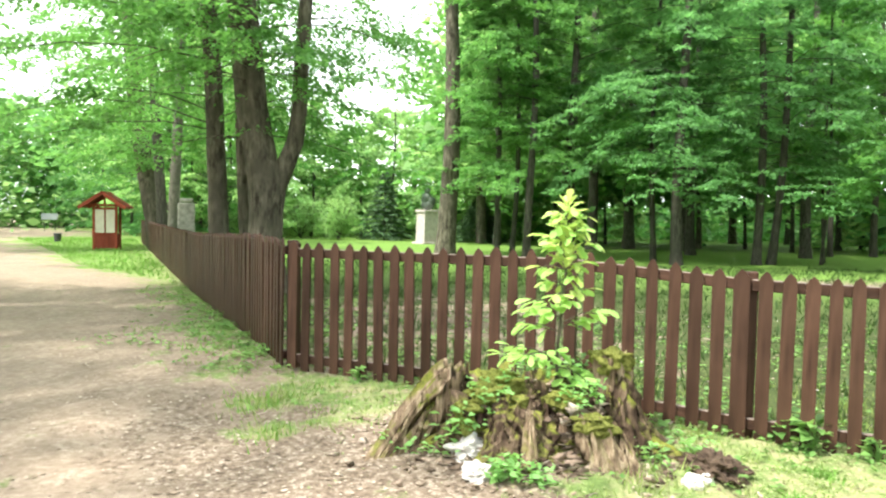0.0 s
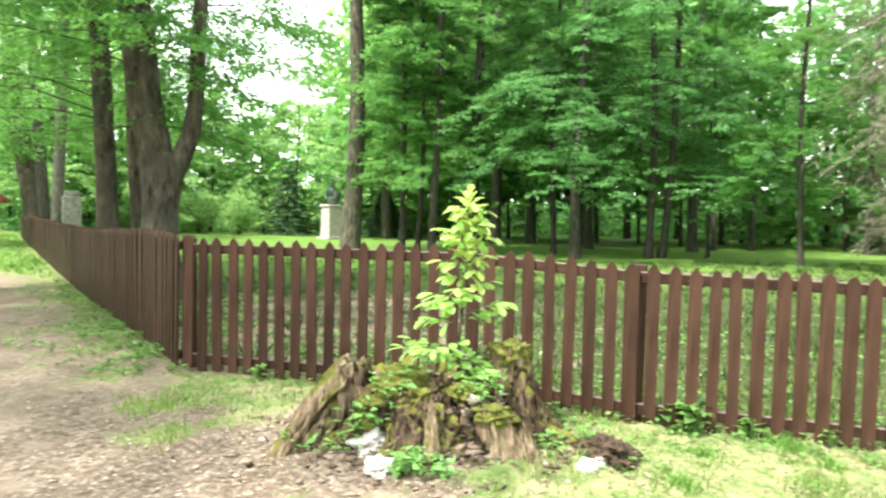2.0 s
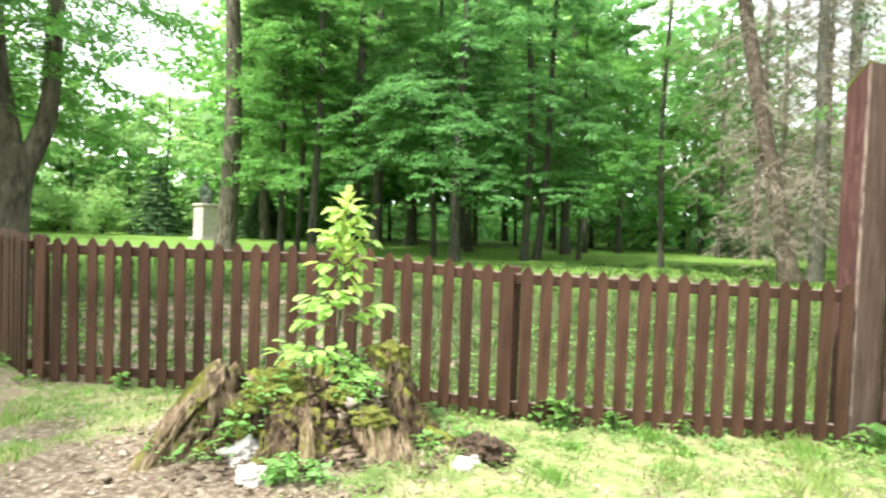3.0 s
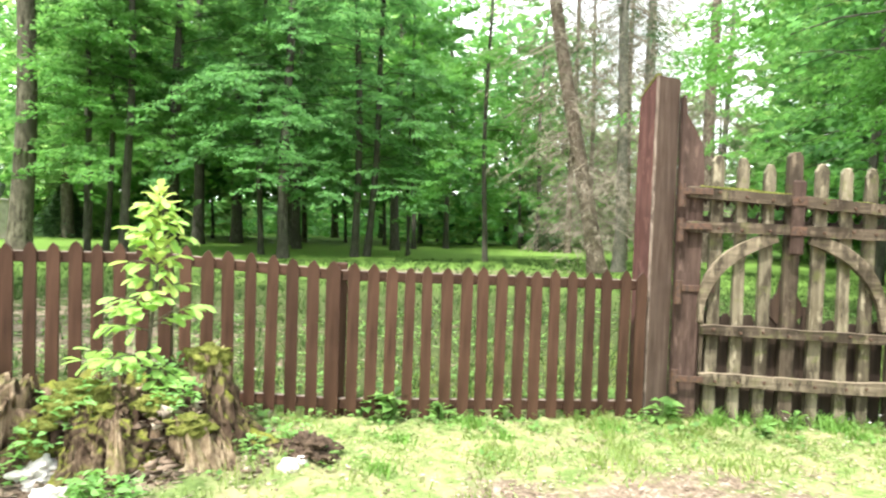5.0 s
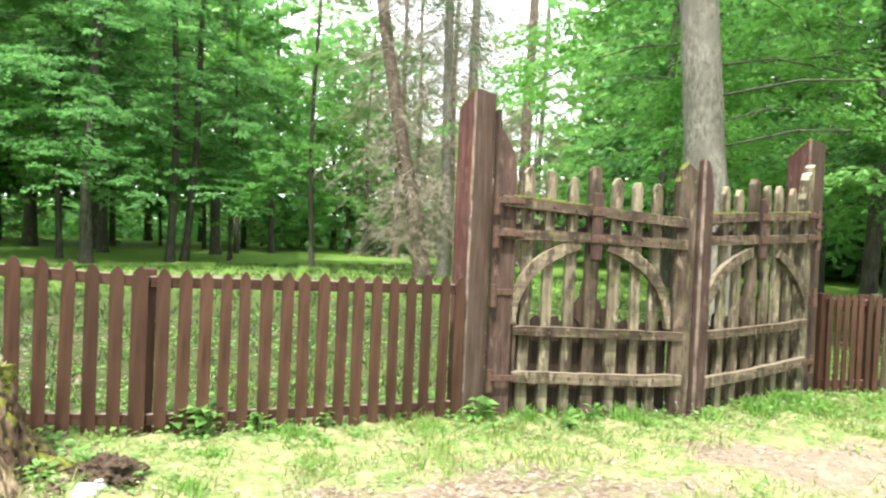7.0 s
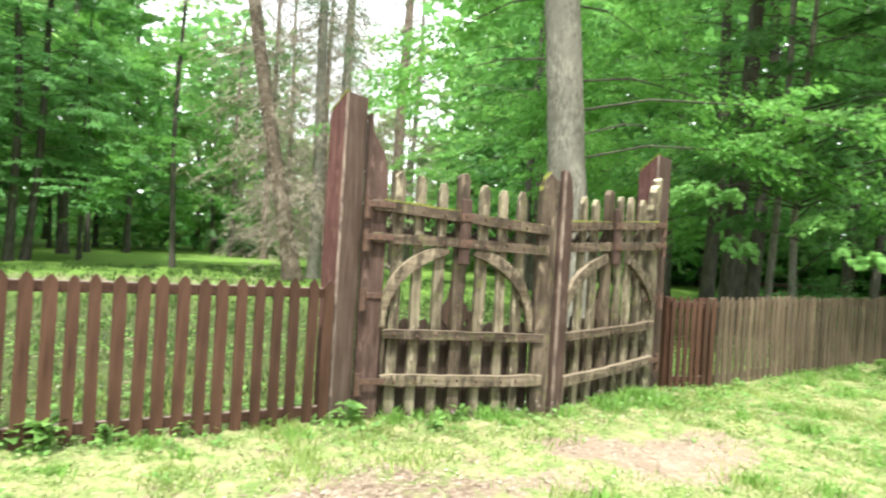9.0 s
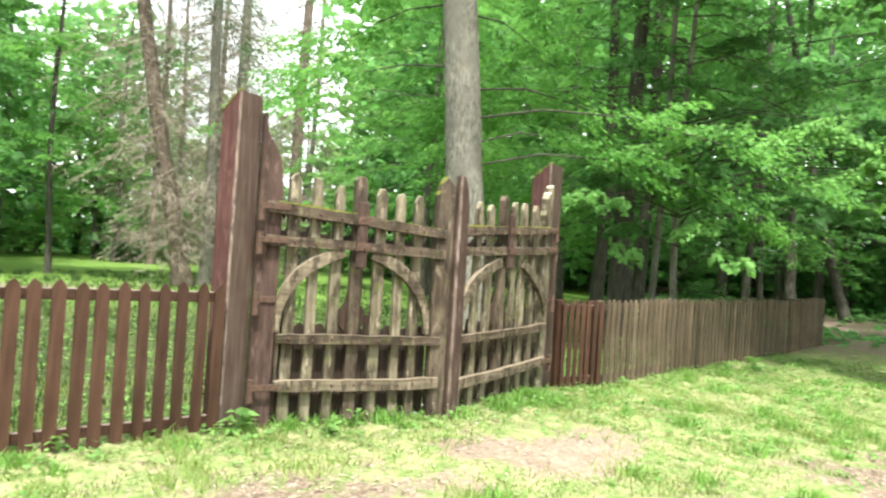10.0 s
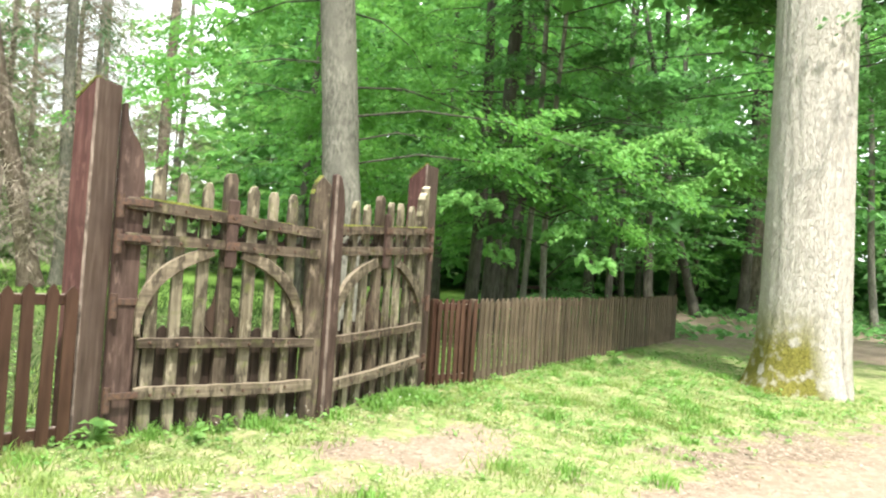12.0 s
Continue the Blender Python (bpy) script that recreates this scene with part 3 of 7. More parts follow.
def tree(x, y, height, dia, z0, reach, leaf_count, size=0.11, lean=(0, 0), seed=1, bark=None, leaf=None, branches=26, twigs=9,
         label="tall deciduous tree with dark bark and spreading green crown", category="tree", droop=0.35, name="deciduous_tree", z1=None, facing=None, twig_mesh=False, bow=1.0, group="park trees", taper=0.62, fuzz=0.45, dense=1.6, tilt=0.6, upper=(2200, 0.44)):
    """One tree in its place: trunk, limbs, crown."""
    far = math.hypot(x, y)
    if far < 60:
        z1 = z1 or 3.2 + 0.37 * far
        size, leaf_count = 0.080 + 0.0029 * far, int(leaf_count * dense * (1.25 if far < 20 else 1.0))
        branches = int(branches * 1.3)
    g = np.random.default_rng(seed)
    zg = float(ground_z(x, y))
    top = thing(name, pose(x, y, zg), label, category, group)
    path = trunk_path(0, 0, height, lean, bow, seed)
    h = path[:, 2]
    rad = dia / 2 * (1 - taper * np.clip(h / height, 0, 1)) * (1 + 0.32 * np.exp(-np.clip(h, 0, 9) / 0.30))
    rad[-1] *= 0.3
    fine = np.linspace(0, 1, 40)
    idx = np.linspace(0, len(h) - 1, 40)
    fp = np.stack([np.interp(idx, np.arange(len(h)), path[:, k]) for k in range(3)], 1)
    fr = np.interp(idx, np.arange(len(h)), rad)
    v, f = tube(fp, fr, 14, 0.035, seed)
    child("trunk", mesh_of("trunk", v, f, bark or M_BARK, True), top)

    def axis_fn(z):
        return np.array([np.interp(z, h, path[:, 0]), np.interp(z, h, path[:, 1]), z])

    if leaf_count:
        z1 = min(z1 or height * 0.96, height * 0.96)
        limbs, lf = spread_crown(g, (x, y), axis_fn, z0, z1, reach, branches, twigs, leaf_count, size, droop, twig_mesh=twig_mesh, facing=facing, fuzz=fuzz, tilt=tilt)
        if z1 < height * 0.8:
            us = upper[1] if group == "track side trees" else min(upper[1], 0.014 * far)
            more, up = spread_crown(g, (x, y), axis_fn, z1, height * 0.96, reach * 0.95, 12, 10, int(upper[0] * (upper[1] / us) ** 1.3), us, droop)
            limbs, lf = limbs + more, [np.concatenate(p) for p in zip(lf, up)]
        v, f = joined(limbs)
        tagged(child("branching", mesh_of("branching", v, f, M_BARK), top), kind="stuff")
        v, f = leaves(*lf)
        child("crown", mesh_of("crown", v, f, leaf or M_LEAF), top)
    return top


# near-left group inside the long fence
def forked_tree():
    """The old linden whose trunk forks low."""
    x, y = -3.75, 14.5
    top = thing("forked_linden", pose(x, y, float(ground_z(x, y))), "old linden with stout low-forked trunk behind the brown fence", "tree", "park trees")
    base = np.array([(0.05, 0, -0.15), (0.03, 0, 0.15), (0.0, 0, 0.6), (-0.02, 0, 1.2), (0.0, 0, 1.8), (0.03, 0, 2.3), (0.04, 0, 2.8)])
    v1 = tube(base, [0.58, 0.47, 0.39, 0.355, 0.36, 0.39, 0.30], 20, 0.03, 3)
    left = np.array([(0.0, 0, 1.9), (-0.04, 0, 2.4), (-0.12, -0.02, 3.0), (-0.30, -0.03, 3.9), (-0.40, -0.05, 5.1), (-0.52, -0.1, 6.2), (-0.7, -0.1, 9.0), (-0.8, 0, 14.0)])
    v2 = tube(left, [0.33, 0.34, 0.33, 0.32, 0.31, 0.28, 0.22, 0.06], 18, 0.03, 4)
    right = np.array([(0.08, 0, 1.9), (0.24, 0, 2.35), (0.42, 0, 2.75), (0.60, 0.02, 3.2), (0.68, 0.03, 3.8), (0.72, 0.05, 5.1), (0.79, 0.08, 6.2), (0.9, 0.2, 9.0), (1.0, 0.3, 13.0)])
    v3 = tube(right, [0.24, 0.23, 0.205, 0.18, 0.165, 0.155, 0.14, 0.11, 0.04], 16, 0.03, 5)
    v, f = joined([v1, v2, v3])
    child("trunk", mesh_of("trunk", v, f, M_BARK_OLD, True), top)
    g = np.random.default_rng(11)
    l1, a1 = spread_crown(g, (x, y), lambda z: np.array([np.interp(z, left[:, 2], left[:, 0]), 0, z]), 3.2, 9.5, 3.6, 13, 14, 7500, 0.115, 0.4, facing=(1.5, 1.1))
    l2, a2 = spread_crown(g, (x, y), lambda z: np.array([np.interp(z, right[:, 2], right[:, 0]), 0, z]), 3.8, 9.5, 3.2, 10, 14, 5000, 0.115, 0.4, facing=(1.2, 1.0))
    l4, a4 = spread_crown(g, (x, y), lambda z: np.array([-0.1, -0.2, z]), 4.3, 7.6, 2.6, 17, 12, 7000, 0.10, 0.55, rise=0.25, facing=(-1.75, 0.8), fuzz=0.4, tilt=0.45)
    l3, a3 = spread_crown(g, (x, y), lambda z: np.array([-0.2, 0, z]), 9.5, 15.0, 4.2, 9, 10, 900, 0.4, 0.3)
    v, f = joined(l1 + l2 + l3 + l4)
    tagged(child("branching", mesh_of("branching", v, f, M_BARK_OLD), top), kind="stuff")
    v, f = leaves(*[np.concatenate(p) for p in zip(a1, a2, a3, a4)])
    child("crown", mesh_of("crown", v, f, M_LEAF_LIGHT), top)


forked_tree()
tree(-5.02, 15.6, 17, 0.47, 3.2, 4.2, 7200, 0.11, (-0.085, -0.02), 21, M_BARK_OLD, M_LEAF_LIGHT, facing=(-2.3, 1.5), upper=(700, 0.4), label="leaning linden with stout dark trunk behind the brown fence")
tree(-4.72, 17.0, 16, 0.50, 3.5, 3.5, 3400, 0.11, (-0.01, 0), 22, M_BARK_OLD, M_LEAF_LIGHT, facing=(1.9, 1.6), upper=(700, 0.4), label="linden with pale grey trunk behind the brown fence")
tree(-8.80, 22.3, 18, 0.37, 3.6, 4.4, 7000, 0.12, (0.0, 0), 23, M_BARK_PALE, M_LEAF_LIGHT, facing=(-2.4, 1.3), upper=(700, 0.4), label="straight grey-barked tree behind the long fence")
tree(-13.2, 32.0, 18, 0.92, 3.2, 4.6, 6000, 0.13, (-0.135, 0), 24, M_BARK_OLD, M_LEAF_LIGHT, facing=(2.2, 1.3), upper=(900, 0.4), label="leaning linden with dark trunk at the fence's far end")
tree(-12.05, 29.5, 17, 0.46, 4.0, 4.0, 6000, 0.13, (-0.02, 0), 25, M_BARK, M_LEAF_LIGHT, facing=(2.2, 1.3), upper=(900, 0.4))
tree(-13.6, 41.0, 15, 0.45, 2.6, 4.6, 7000, 0.14, (-0.03, 0), 27, M_BARK, M_LEAF_PALE, droop=0.6)
tree(-18.5, 46.0, 14, 0.45, 2.0, 4.8, 7000, 0.15, (0, 0), 28, M_BARK, M_LEAF_PALE, droop=0.6)
# the lawn's trees
tree(0.11, 31.2, 19, 0.92, 5.0, 4.4, 5500, 0.13, (0.008, 0), 31, M_BARK_OLD, M_LEAF_LIGHT, branches=16, facing=(0.1, 1.3), label="tall straight tree with grey trunk before the monument")
for k, (x, y, d, lean, z0, r) in enumerate(((2.58, 32.2, 0.27, (-0.035, 0), 4, 2.6), (3.3, 32.6, 0.26, (0.01, 0), 5, 2.4), (3.65, 29.8, 0.36, (0.0, 0), 3.2, 3.6),
                                            (5.45, 31.0, 0.42, (0.02, 0), 4.2, 4.2), (8.9, 41.0, 0.66, (0.0, 0), 4.8, 5.0), (6.9, 36.5, 0.40, (0, 0), 4.3, 4.0))):
    tree(x, y, 16 + k, d, z0, r, 9500, 0.13, lean, 40 + k, M_BARK, M_LEAF, branches=26, twigs=12, droop=0.5, tilt=0.42, fuzz=0.3, upper=(1300, 0.6), label="slender dark-barked tree on the shaded lawn")
for k, (x, y, d, z0, r, lean) in enumerate(((11.7, 42.8, 0.62, 4.6, 5, (0, 0)), (9.35, 30.3, 0.27, 3.9, 3.2, (0, 0)), (9.4, 27.4, 0.46, 3.7, 4.2, (0.0, 0)), (13.1, 36.1, 0.5, 4.2, 4.6, (0, 0)),
                                            (13.0, 28.3, 0.36, 3.5, 4.4, (-0.02, 0)), (13.7, 28.5, 0.36, 3.2, 4.4, (0.05, 0)), (16.3, 29.4, 0.14, 2.0, 1.6, (0, 0)), (17.4, 24.3, 0.24, 2.4, 2.8, (0, 0)),
                                            (17.2, 30.8, 0.15, 2.6, 1.8, (0, 0)), (18.6, 35.0, 0.55, 4.0, 4.6, (0, 0)))):
    tree(x, y, 11 + 7 * min(1, d / 0.4), d, z0, r, 11500 if d > 0.2 else 2600, 0.13, lean, 60 + k, M_BARK, M_LEAF_LIGHT if k in (6, 7, 8) else M_LEAF_DARK if k % 3 else M_LEAF, droop=0.6, branches=30 if d > 0.2 else 12, twigs=12, tilt=0.42, fuzz=0.28, upper=(1300, 0.6) if d > 0.2 else (400, 0.3),
         label="dark-barked hornbeam with low drooping sprays on the lawn")


def conifer_pair():
    """Sparse conifers with bare dead lower branches behind the gate."""
    for k, (x, y, d, lean, h) in enumerate(((18.25, 18.3, 0.62, (-0.115, 0.125), 20), (19.6, 18.6, 0.46, (0.0, 0.0), 21), (32.0, 24.1, 0.75, (0.0, 0), 24), (34.5, 31.0, 0.45, (0.02, 0), 22), (27.5, 25.8, 0.30, (0.01, 0), 20), (24.4, 21.6, 0.30, (-0.02, 0.0), 19), (30.5, 33.5, 0.4, (0.0, 0.0), 22), (38.5, 28.0, 0.45, (0.01, 0), 22), (36.0, 37.5, 0.4, (-0.01, 0), 22))):
        g = np.random.default_rng(90 + k)
        top = thing("conifer", pose(x, y, float(ground_z(x, y))), "tall reddish-barked conifer with bare dead lower branches", "conifer", "sparse conifers")
        path = trunk_path(0, 0, h, lean, 1.0, 90 + k)
        r = d / 2 * (1 - 0.55 * np.clip(path[:, 2] / h, 0, 1)) * (1 + 0.5 * np.exp(-np.clip(path[:, 2], 0, 9) / 0.4))
        v, f = tube(path, r, 14, 0.03, k)
        child("trunk", mesh_of("trunk", v, f, M_BARK_RED if k % 2 == 0 else M_BARK_PALE, True), top)
        limbs = []
        for i in range(95):
            z = g.uniform(1.4, h * 0.7)
            o = np.array([np.interp(z, path[:, 2], path[:, 0]), np.interp(z, path[:, 2], path[:, 1]), z])
            a, L = g.uniform(0, 6.3), g.uniform(0.8, 2.8)
            dv = np.array((math.cos(a), math.sin(a), -0.25))
            pts = np.stack([o + dv * L * s - np.array((0, 0, 0.35)) * L * s * s for s in (0, 0.35, 0.7, 1.0)])
            limbs.append(tube(pts, [0.022, 0.016, 0.010, 0.004], 4))
            for q in range(12):
                s = g.uniform(0.25, 1)
                b = o + dv * L * s - np.array((0, 0, 0.35)) * L * s * s
                ta = a + g.choice((-1, 1)) * g.uniform(0.4, 1.2)
                e = b + np.array((math.cos(ta), math.sin(ta), g.uniform(-0.8, -0.1))) * g.uniform(0.25, 0.9)
                limbs.append(tube(np.stack([b, e]), [0.011, 0.005], 3))
        v, f = joined(limbs)
        tagged(child("dead_branching", mesh_of("dead_branching", v, f, M_TWIG), top), kind="stuff")
        _, tw = spread_crown(g, (x, y), lambda z: np.array([np.interp(z, path[:, 2], path[:, 0]), np.interp(z, path[:, 2], path[:, 1]), z]), 1.2, h * 0.75, 2.5, 70, 9, 4600, 0.52, 0.6)
        v, f = leaves(*tw, width=0.04)
        tagged(child("dead_brushwood", mesh_of("dead_brushwood", v, f, M_TWIG), top), kind="stuff")
        _, lf = spread_crown(g, (x, y), lambda z: np.array([np.interp(z, path[:, 2], path[:, 0]), np.interp(z, path[:, 2], path[:, 1]), z]), h * 0.35, h, 2.6, 22, 10, 3000, 0.16, 0.5)
        v, f = leaves(*lf, width=0.3)
        child("crown", mesh_of("crown", v, f, M_NEEDLE), top)


conifer_pair()
# trees beyond the gate and the right-hand wood
tree(11.53, 4.49, 19, 0.74, 3.0, 4.8, 9000, 0.11, (-0.048, 0.110), 101, M_BARK_PALE, M_LEAF_LIGHT, branches=14, twigs=20, facing=(0.35, 0.75), taper=0.4, fuzz=0.6,
     label="tall tree with smooth pale grey trunk behind the wooden gate")
for k, (x, y, d, lean, z0, r, n, lf, bk) in enumerate((
        (16.9, 3.0, 0.46, (0.0, 0), 2.6, 5.2, 11000, M_LEAF_LIGHT, M_BARK), (19.7, 4.1, 0.40, (0.01, 0), 2.4, 4.6, 8000, M_LEAF_SHADED, M_BARK),
        (16.1, 2.1, 0.16, (0.0, 0), 3.0, 2.2, 2000, M_LEAF, M_BARK_PALE), (22.0, 3.3, 0.42, (0.0, 0), 2.8, 5.0, 8000, M_LEAF_SHADED, M_BARK),
        (30.1, -1.3, 0.42, (0.0, 0), 2.4, 4.8, 7000, M_LEAF_SHADED, M_BARK), (32.0, -3.4, 0.42, (-0.02, 0.22), 3.0, 4.6, 5000, M_LEAF_SHADED, M_BARK),
        (33.7, -5.5, 0.5, (0.0, 0), 3.0, 4.6, 7000, M_LEAF_SHADED, M_BARK), (26.5, 4.5, 0.5, (0.0, 0), 2.2, 4.8, 8000, M_LEAF_SHADED, M_BARK),
        (30.8, -10.0, 0.30, (0.0, 0.09), 3.5, 3.6, 4500, M_LEAF_SHADED, M_BARK_PALE), (36.0, 1.5, 0.5, (0.0, 0), 2.4, 5.0, 7000, M_LEAF_SHADED, M_BARK),
        (38.0, -8.0, 0.5, (0.0, 0), 2.6, 5.0, 7000, M_LEAF_SHADED, M_BARK), (27.5, -0.2, 0.22, (0.05, 0), 2.0, 3.2, 3500, M_LEAF_SHADED, M_BARK),
        (44.5, -4.8, 0.6, (0.0, 0), 3.2, 5.0, 6000, M_LEAF_SHADED, M_BARK_PALE), (27.0, 12.0, 0.4, (0.0, 0), 3.2, 5.4, 10000, M_LEAF, M_BARK),
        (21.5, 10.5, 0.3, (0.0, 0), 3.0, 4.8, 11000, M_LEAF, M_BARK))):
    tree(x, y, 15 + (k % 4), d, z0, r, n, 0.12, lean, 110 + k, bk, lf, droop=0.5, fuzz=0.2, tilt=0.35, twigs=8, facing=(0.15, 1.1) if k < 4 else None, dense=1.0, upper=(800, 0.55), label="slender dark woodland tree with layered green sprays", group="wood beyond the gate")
# two unseen trunks added for their crowns' shade on the lane
tree(17.6, -4.25, 15, 0.40, 6.0, 6.2, 9000, 0.12, (0.02, 0.0), 142, M_BARK, M_LEAF_SHADED, upper=(5000, 0.5), z1=10, label="tall tree hidden behind the great oak, added to shade the lane", group="wood beyond the gate")
tree(20.5, -11.0, 16, 0.45, 6.0, 6.0, 7000, 0.12, (0.0, 0.03), 143, M_BARK, M_LEAF_SHADED, upper=(3500, 0.5), z1=11, facing=(1.9, 0.8), label="tall tree out of view, added to shade the lane", group="wood beyond the gate")
def spray_fan(g, c, heading, length, wide, n, size, droop=0.4):
    """A hornbeam's flat leaf fan: side twigs in one plane, drooping to their tips."""
    c = np.asarray(c, float)
    d = np.array((math.cos(heading), math.sin(heading), 0.0))
    side = np.array((-d[1], d[0], 0.0))
    t = g.uniform(0, 1, n)
    arm = np.floor(t * 11) / 11 + g.normal(0, 0.012, n)       # leaves sit on eleven pairs of twigs
    q = g.choice((-1, 1), n) * g.uniform(0.05, 1, n) ** 0.8
    half = wide * np.sin(np.pi * np.clip(0.12 + 0.8 * arm, 0, 1))
    u, v = length * (arm - 0.5) + 0.35 * np.abs(q) * half, q * half
    z = -droop * (np.clip(arm, 0, 1) ** 2 * 0.6 * length + 0.8 * (q * half) ** 2 / wide) + g.normal(0, 0.022, n) + 0.10 * np.sin(arm * 9 + q * 3)
    pos = c + u[:, None] * d + v[:, None] * side + z[:, None] * np.array((0, 0, 1.0))
    ax = d * 0.7 + np.sign(q)[:, None] * side * g.uniform(0.3, 1.2, n)[:, None] + np.stack([0 * q, 0 * q, g.uniform(-0.7, 0.0, n)], 1)
    nor = np.stack([g.normal(-0.45, 0.3, n), g.normal(-0.1, 0.28, n), np.ones(n)], 1)
    return pos, ax, nor, size * g.uniform(0.7, 1.25, n)


def spray_tree():
    """The young hornbeam that hangs bright sprays over the grass by the weathered fence."""
    x, y = 15.3, 1.45
    g = np.random.default_rng(141)
    top = thing("young_hornbeam", pose(x, y, float(ground_z(x, y))), "young hornbeam with bright hanging sprays by the weathered fence", "tree", "wood beyond the gate")
    path = trunk_path(0, 0, 12, (0, 0), 1.0, 141)
    v, f = tube(path, np.linspace(0.085, 0.03, len(path)), 10, 0.03, 141)
    child("trunk", mesh_of("trunk", v, f, M_BARK_PALE, True), top)
    # towards the yard, along the fence, height, length of the lowest boughs' leaf fans
    fans = [(-2.4, -0.1, 4.35, 1.3), (-2.45, -0.7, 4.2, 1.2), (-2.4, -1.3, 4.05, 0.9), (-2.5, 0.5, 3.85, 1.0), (-2.2, 0.2, 3.75, 0.9),
            (-1.9, -2.35, 4.35, 1.1), (-2.0, -2.9, 4.1, 1.2), (-2.2, -3.5, 3.75, 1.0), (-2.3, -3.8, 3.4, 0.9), (-2.1, -2.8, 3.4, 0.8),
            (-2.1, 1.2, 2.95, 0.8), (-2.1, 1.65, 3.0, 0.7), (-2.0, -1.05, 1.95, 0.7), (-2.0, -0.55, 2.5, 0.8), (-1.4, 0.9, 2.0, 0.6)]
    near = len(fans)
    fans += [(-1.2, -0.95, 2.6, 0.9), (-0.9, -1.7, 3.2, 1.2), (-0.8, -0.2, 3.2, 1.1), (-0.8, -2.7, 3.0, 1.0), (-0.7, 0.9, 2.5, 0.8), (-0.8, -3.6, 4.5, 1.4)]
    for _ in range(20):
        fans.append((g.uniform(-1.2, 0.8), g.uniform(-4.2, 2.2), g.uniform(3.6, 7.4), g.uniform(0.9, 1.6)))
    limbs, sets = [], []
    for k, (px, py, pz, l) in enumerate(fans):
        z0 = min(pz + g.uniform(-0.5, 0.4), 8.5)
        o, e = np.array((0, 0, z0)), np.array((px, py, pz))
        limbs.append(tube(np.stack([o, o * 0.5 + e * 0.5 + np.array((0, 0, 0.22)), e + np.array((0, 0, 0.02))]), [0.022, 0.013, 0.006], 5))
        heading = math.pi + (-1) ** k * g.uniform(0.6, 1.2) if k < near else math.atan2(py * 0.5 + g.uniform(-0.8, 0.8), px - 0.9)
        sets.append(spray_fan(g, e, heading, (1.2 if k < near else 1.0) * l, (0.46 if k < near else 0.62) * l, int((560 if k < near else 420) * l), 0.112, 0.5 if k < near else 0.4))
    v, f = joined(limbs)
    tagged(child("branching", mesh_of("branching", v, f, M_BARK), top), kind="stuff")
    # front fans in a brighter leaf: the sun on them is put into the colour
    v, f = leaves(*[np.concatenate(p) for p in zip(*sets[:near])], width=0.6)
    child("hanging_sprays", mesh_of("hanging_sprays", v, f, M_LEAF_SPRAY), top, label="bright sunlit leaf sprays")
    v, f = leaves(*[np.concatenate(p) for p in zip(*sets[near:])], width=0.6)
    child("crown", mesh_of("crown", v, f, M_LEAF_SHADED), top)


spray_tree()


def great_tree():
    """The huge pale trunk standing free on the grass."""
    x, y = 12.15, -3.01
    top = thing("great_oak", pose(x, y, float(ground_z(x, y))), "huge old tree with pale furrowed trunk and mossy foot", "tree")
    n, m = 240, 140
    t = np.linspace(0, 1, m)
    zz = -0.15 + 11.0 * t ** 1.25
    a = np.linspace(0, 2 * np.pi, n, endpoint=False)
    A, ZZ = np.meshgrid(a, zz)
    g = np.random.default_rng(5)
    R = 0.595 + 0.08 * np.clip(1 - ZZ / 5, 0, 1) + 0.22 * np.exp(-np.clip(ZZ + 0.1, 0, 20) / 0.42) * (0.85 + 0.25 * np.cos(5 * A + 0.6) + 0.75 * np.cos(A - 2.25))
    R = R + 0.03 * np.exp(-np.clip(ZZ, 0, 20) / 1.5) * np.cos(5 * A + 0.6)
    ridge = np.zeros_like(R)
    for k in range(26):
        w = g.integers(14, 34)
        ridge += g.uniform(0.4, 1) * np.sin(w * A + g.uniform(0, 6.3) + g.uniform(0.5, 2.2) * np.sin(ZZ * g.uniform(0.8, 2.6) + g.uniform(0, 6.3)))
    ridge = np.tanh(ridge / 2.6)
    R = R + 0.005 * ridge
    R = R - 0.13 * np.exp(-((A - 3.73 - 0.05 * np.sin(3 * ZZ)) / 0.05) ** 2) * np.clip(1.4 - 0.9 * ZZ, 0, 1)
    px = R * np.cos(A)
    py = R * np.sin(A) + 0.012 * ZZ
    v = np.stack([px, py, ZZ], -1).reshape(-1, 3)
    i, j = np.meshgrid(np.arange(m - 1), np.arange(n), indexing="ij")
    k = (j + 1) % n
    f = np.stack([i * n + j, i * n + k, (i + 1) * n + k, (i + 1) * n + j], -1).reshape(-1, 4)
    child("trunk", mesh_of("trunk", v, f, M_BARK_BIG, True), top)
    limbs, lf = spread_crown(g, (x, y), lambda z: np.array([0, 0.012 * z, z]), 7.6, 12.5, 4.5, 28, 14, 11000, 0.36, 0.2, facing=(0.0, 0.9))
    v, f = joined(limbs)
    tagged(child("branching", mesh_of("branching", v, f, M_BARK_PALE), top), kind="stuff")
    v, f = leaves(*lf)
    child("crown", mesh_of("crown", v, f, M_LEAF), top)


great_tree()


# shared variants for the woods all round
def wood_variants():
    out = []
    for k in range(6):
        out.append(tree(200 + 20 * k, -300, 17 + k % 3, 0.42 + 0.08 * k, 2.6 + 0.4 * (k % 3), 5.4, 1450, 0.60, (0.01 * (k - 2), 0), 300 + k, M_BARK if k % 2 else M_BARK_OLD,
                        (M_LEAF_DARK, M_LEAF, M_LEAF, M_LEAF_DARK, M_LEAF_LIGHT, M_LEAF_DARK)[k], branches=34, twigs=12, droop=0.4, label="tall forest tree with dark trunk and dense green crown", group="far woods"))
    return out


VARIANTS = wood_variants()
wood_rng = np.random.default_rng(77)


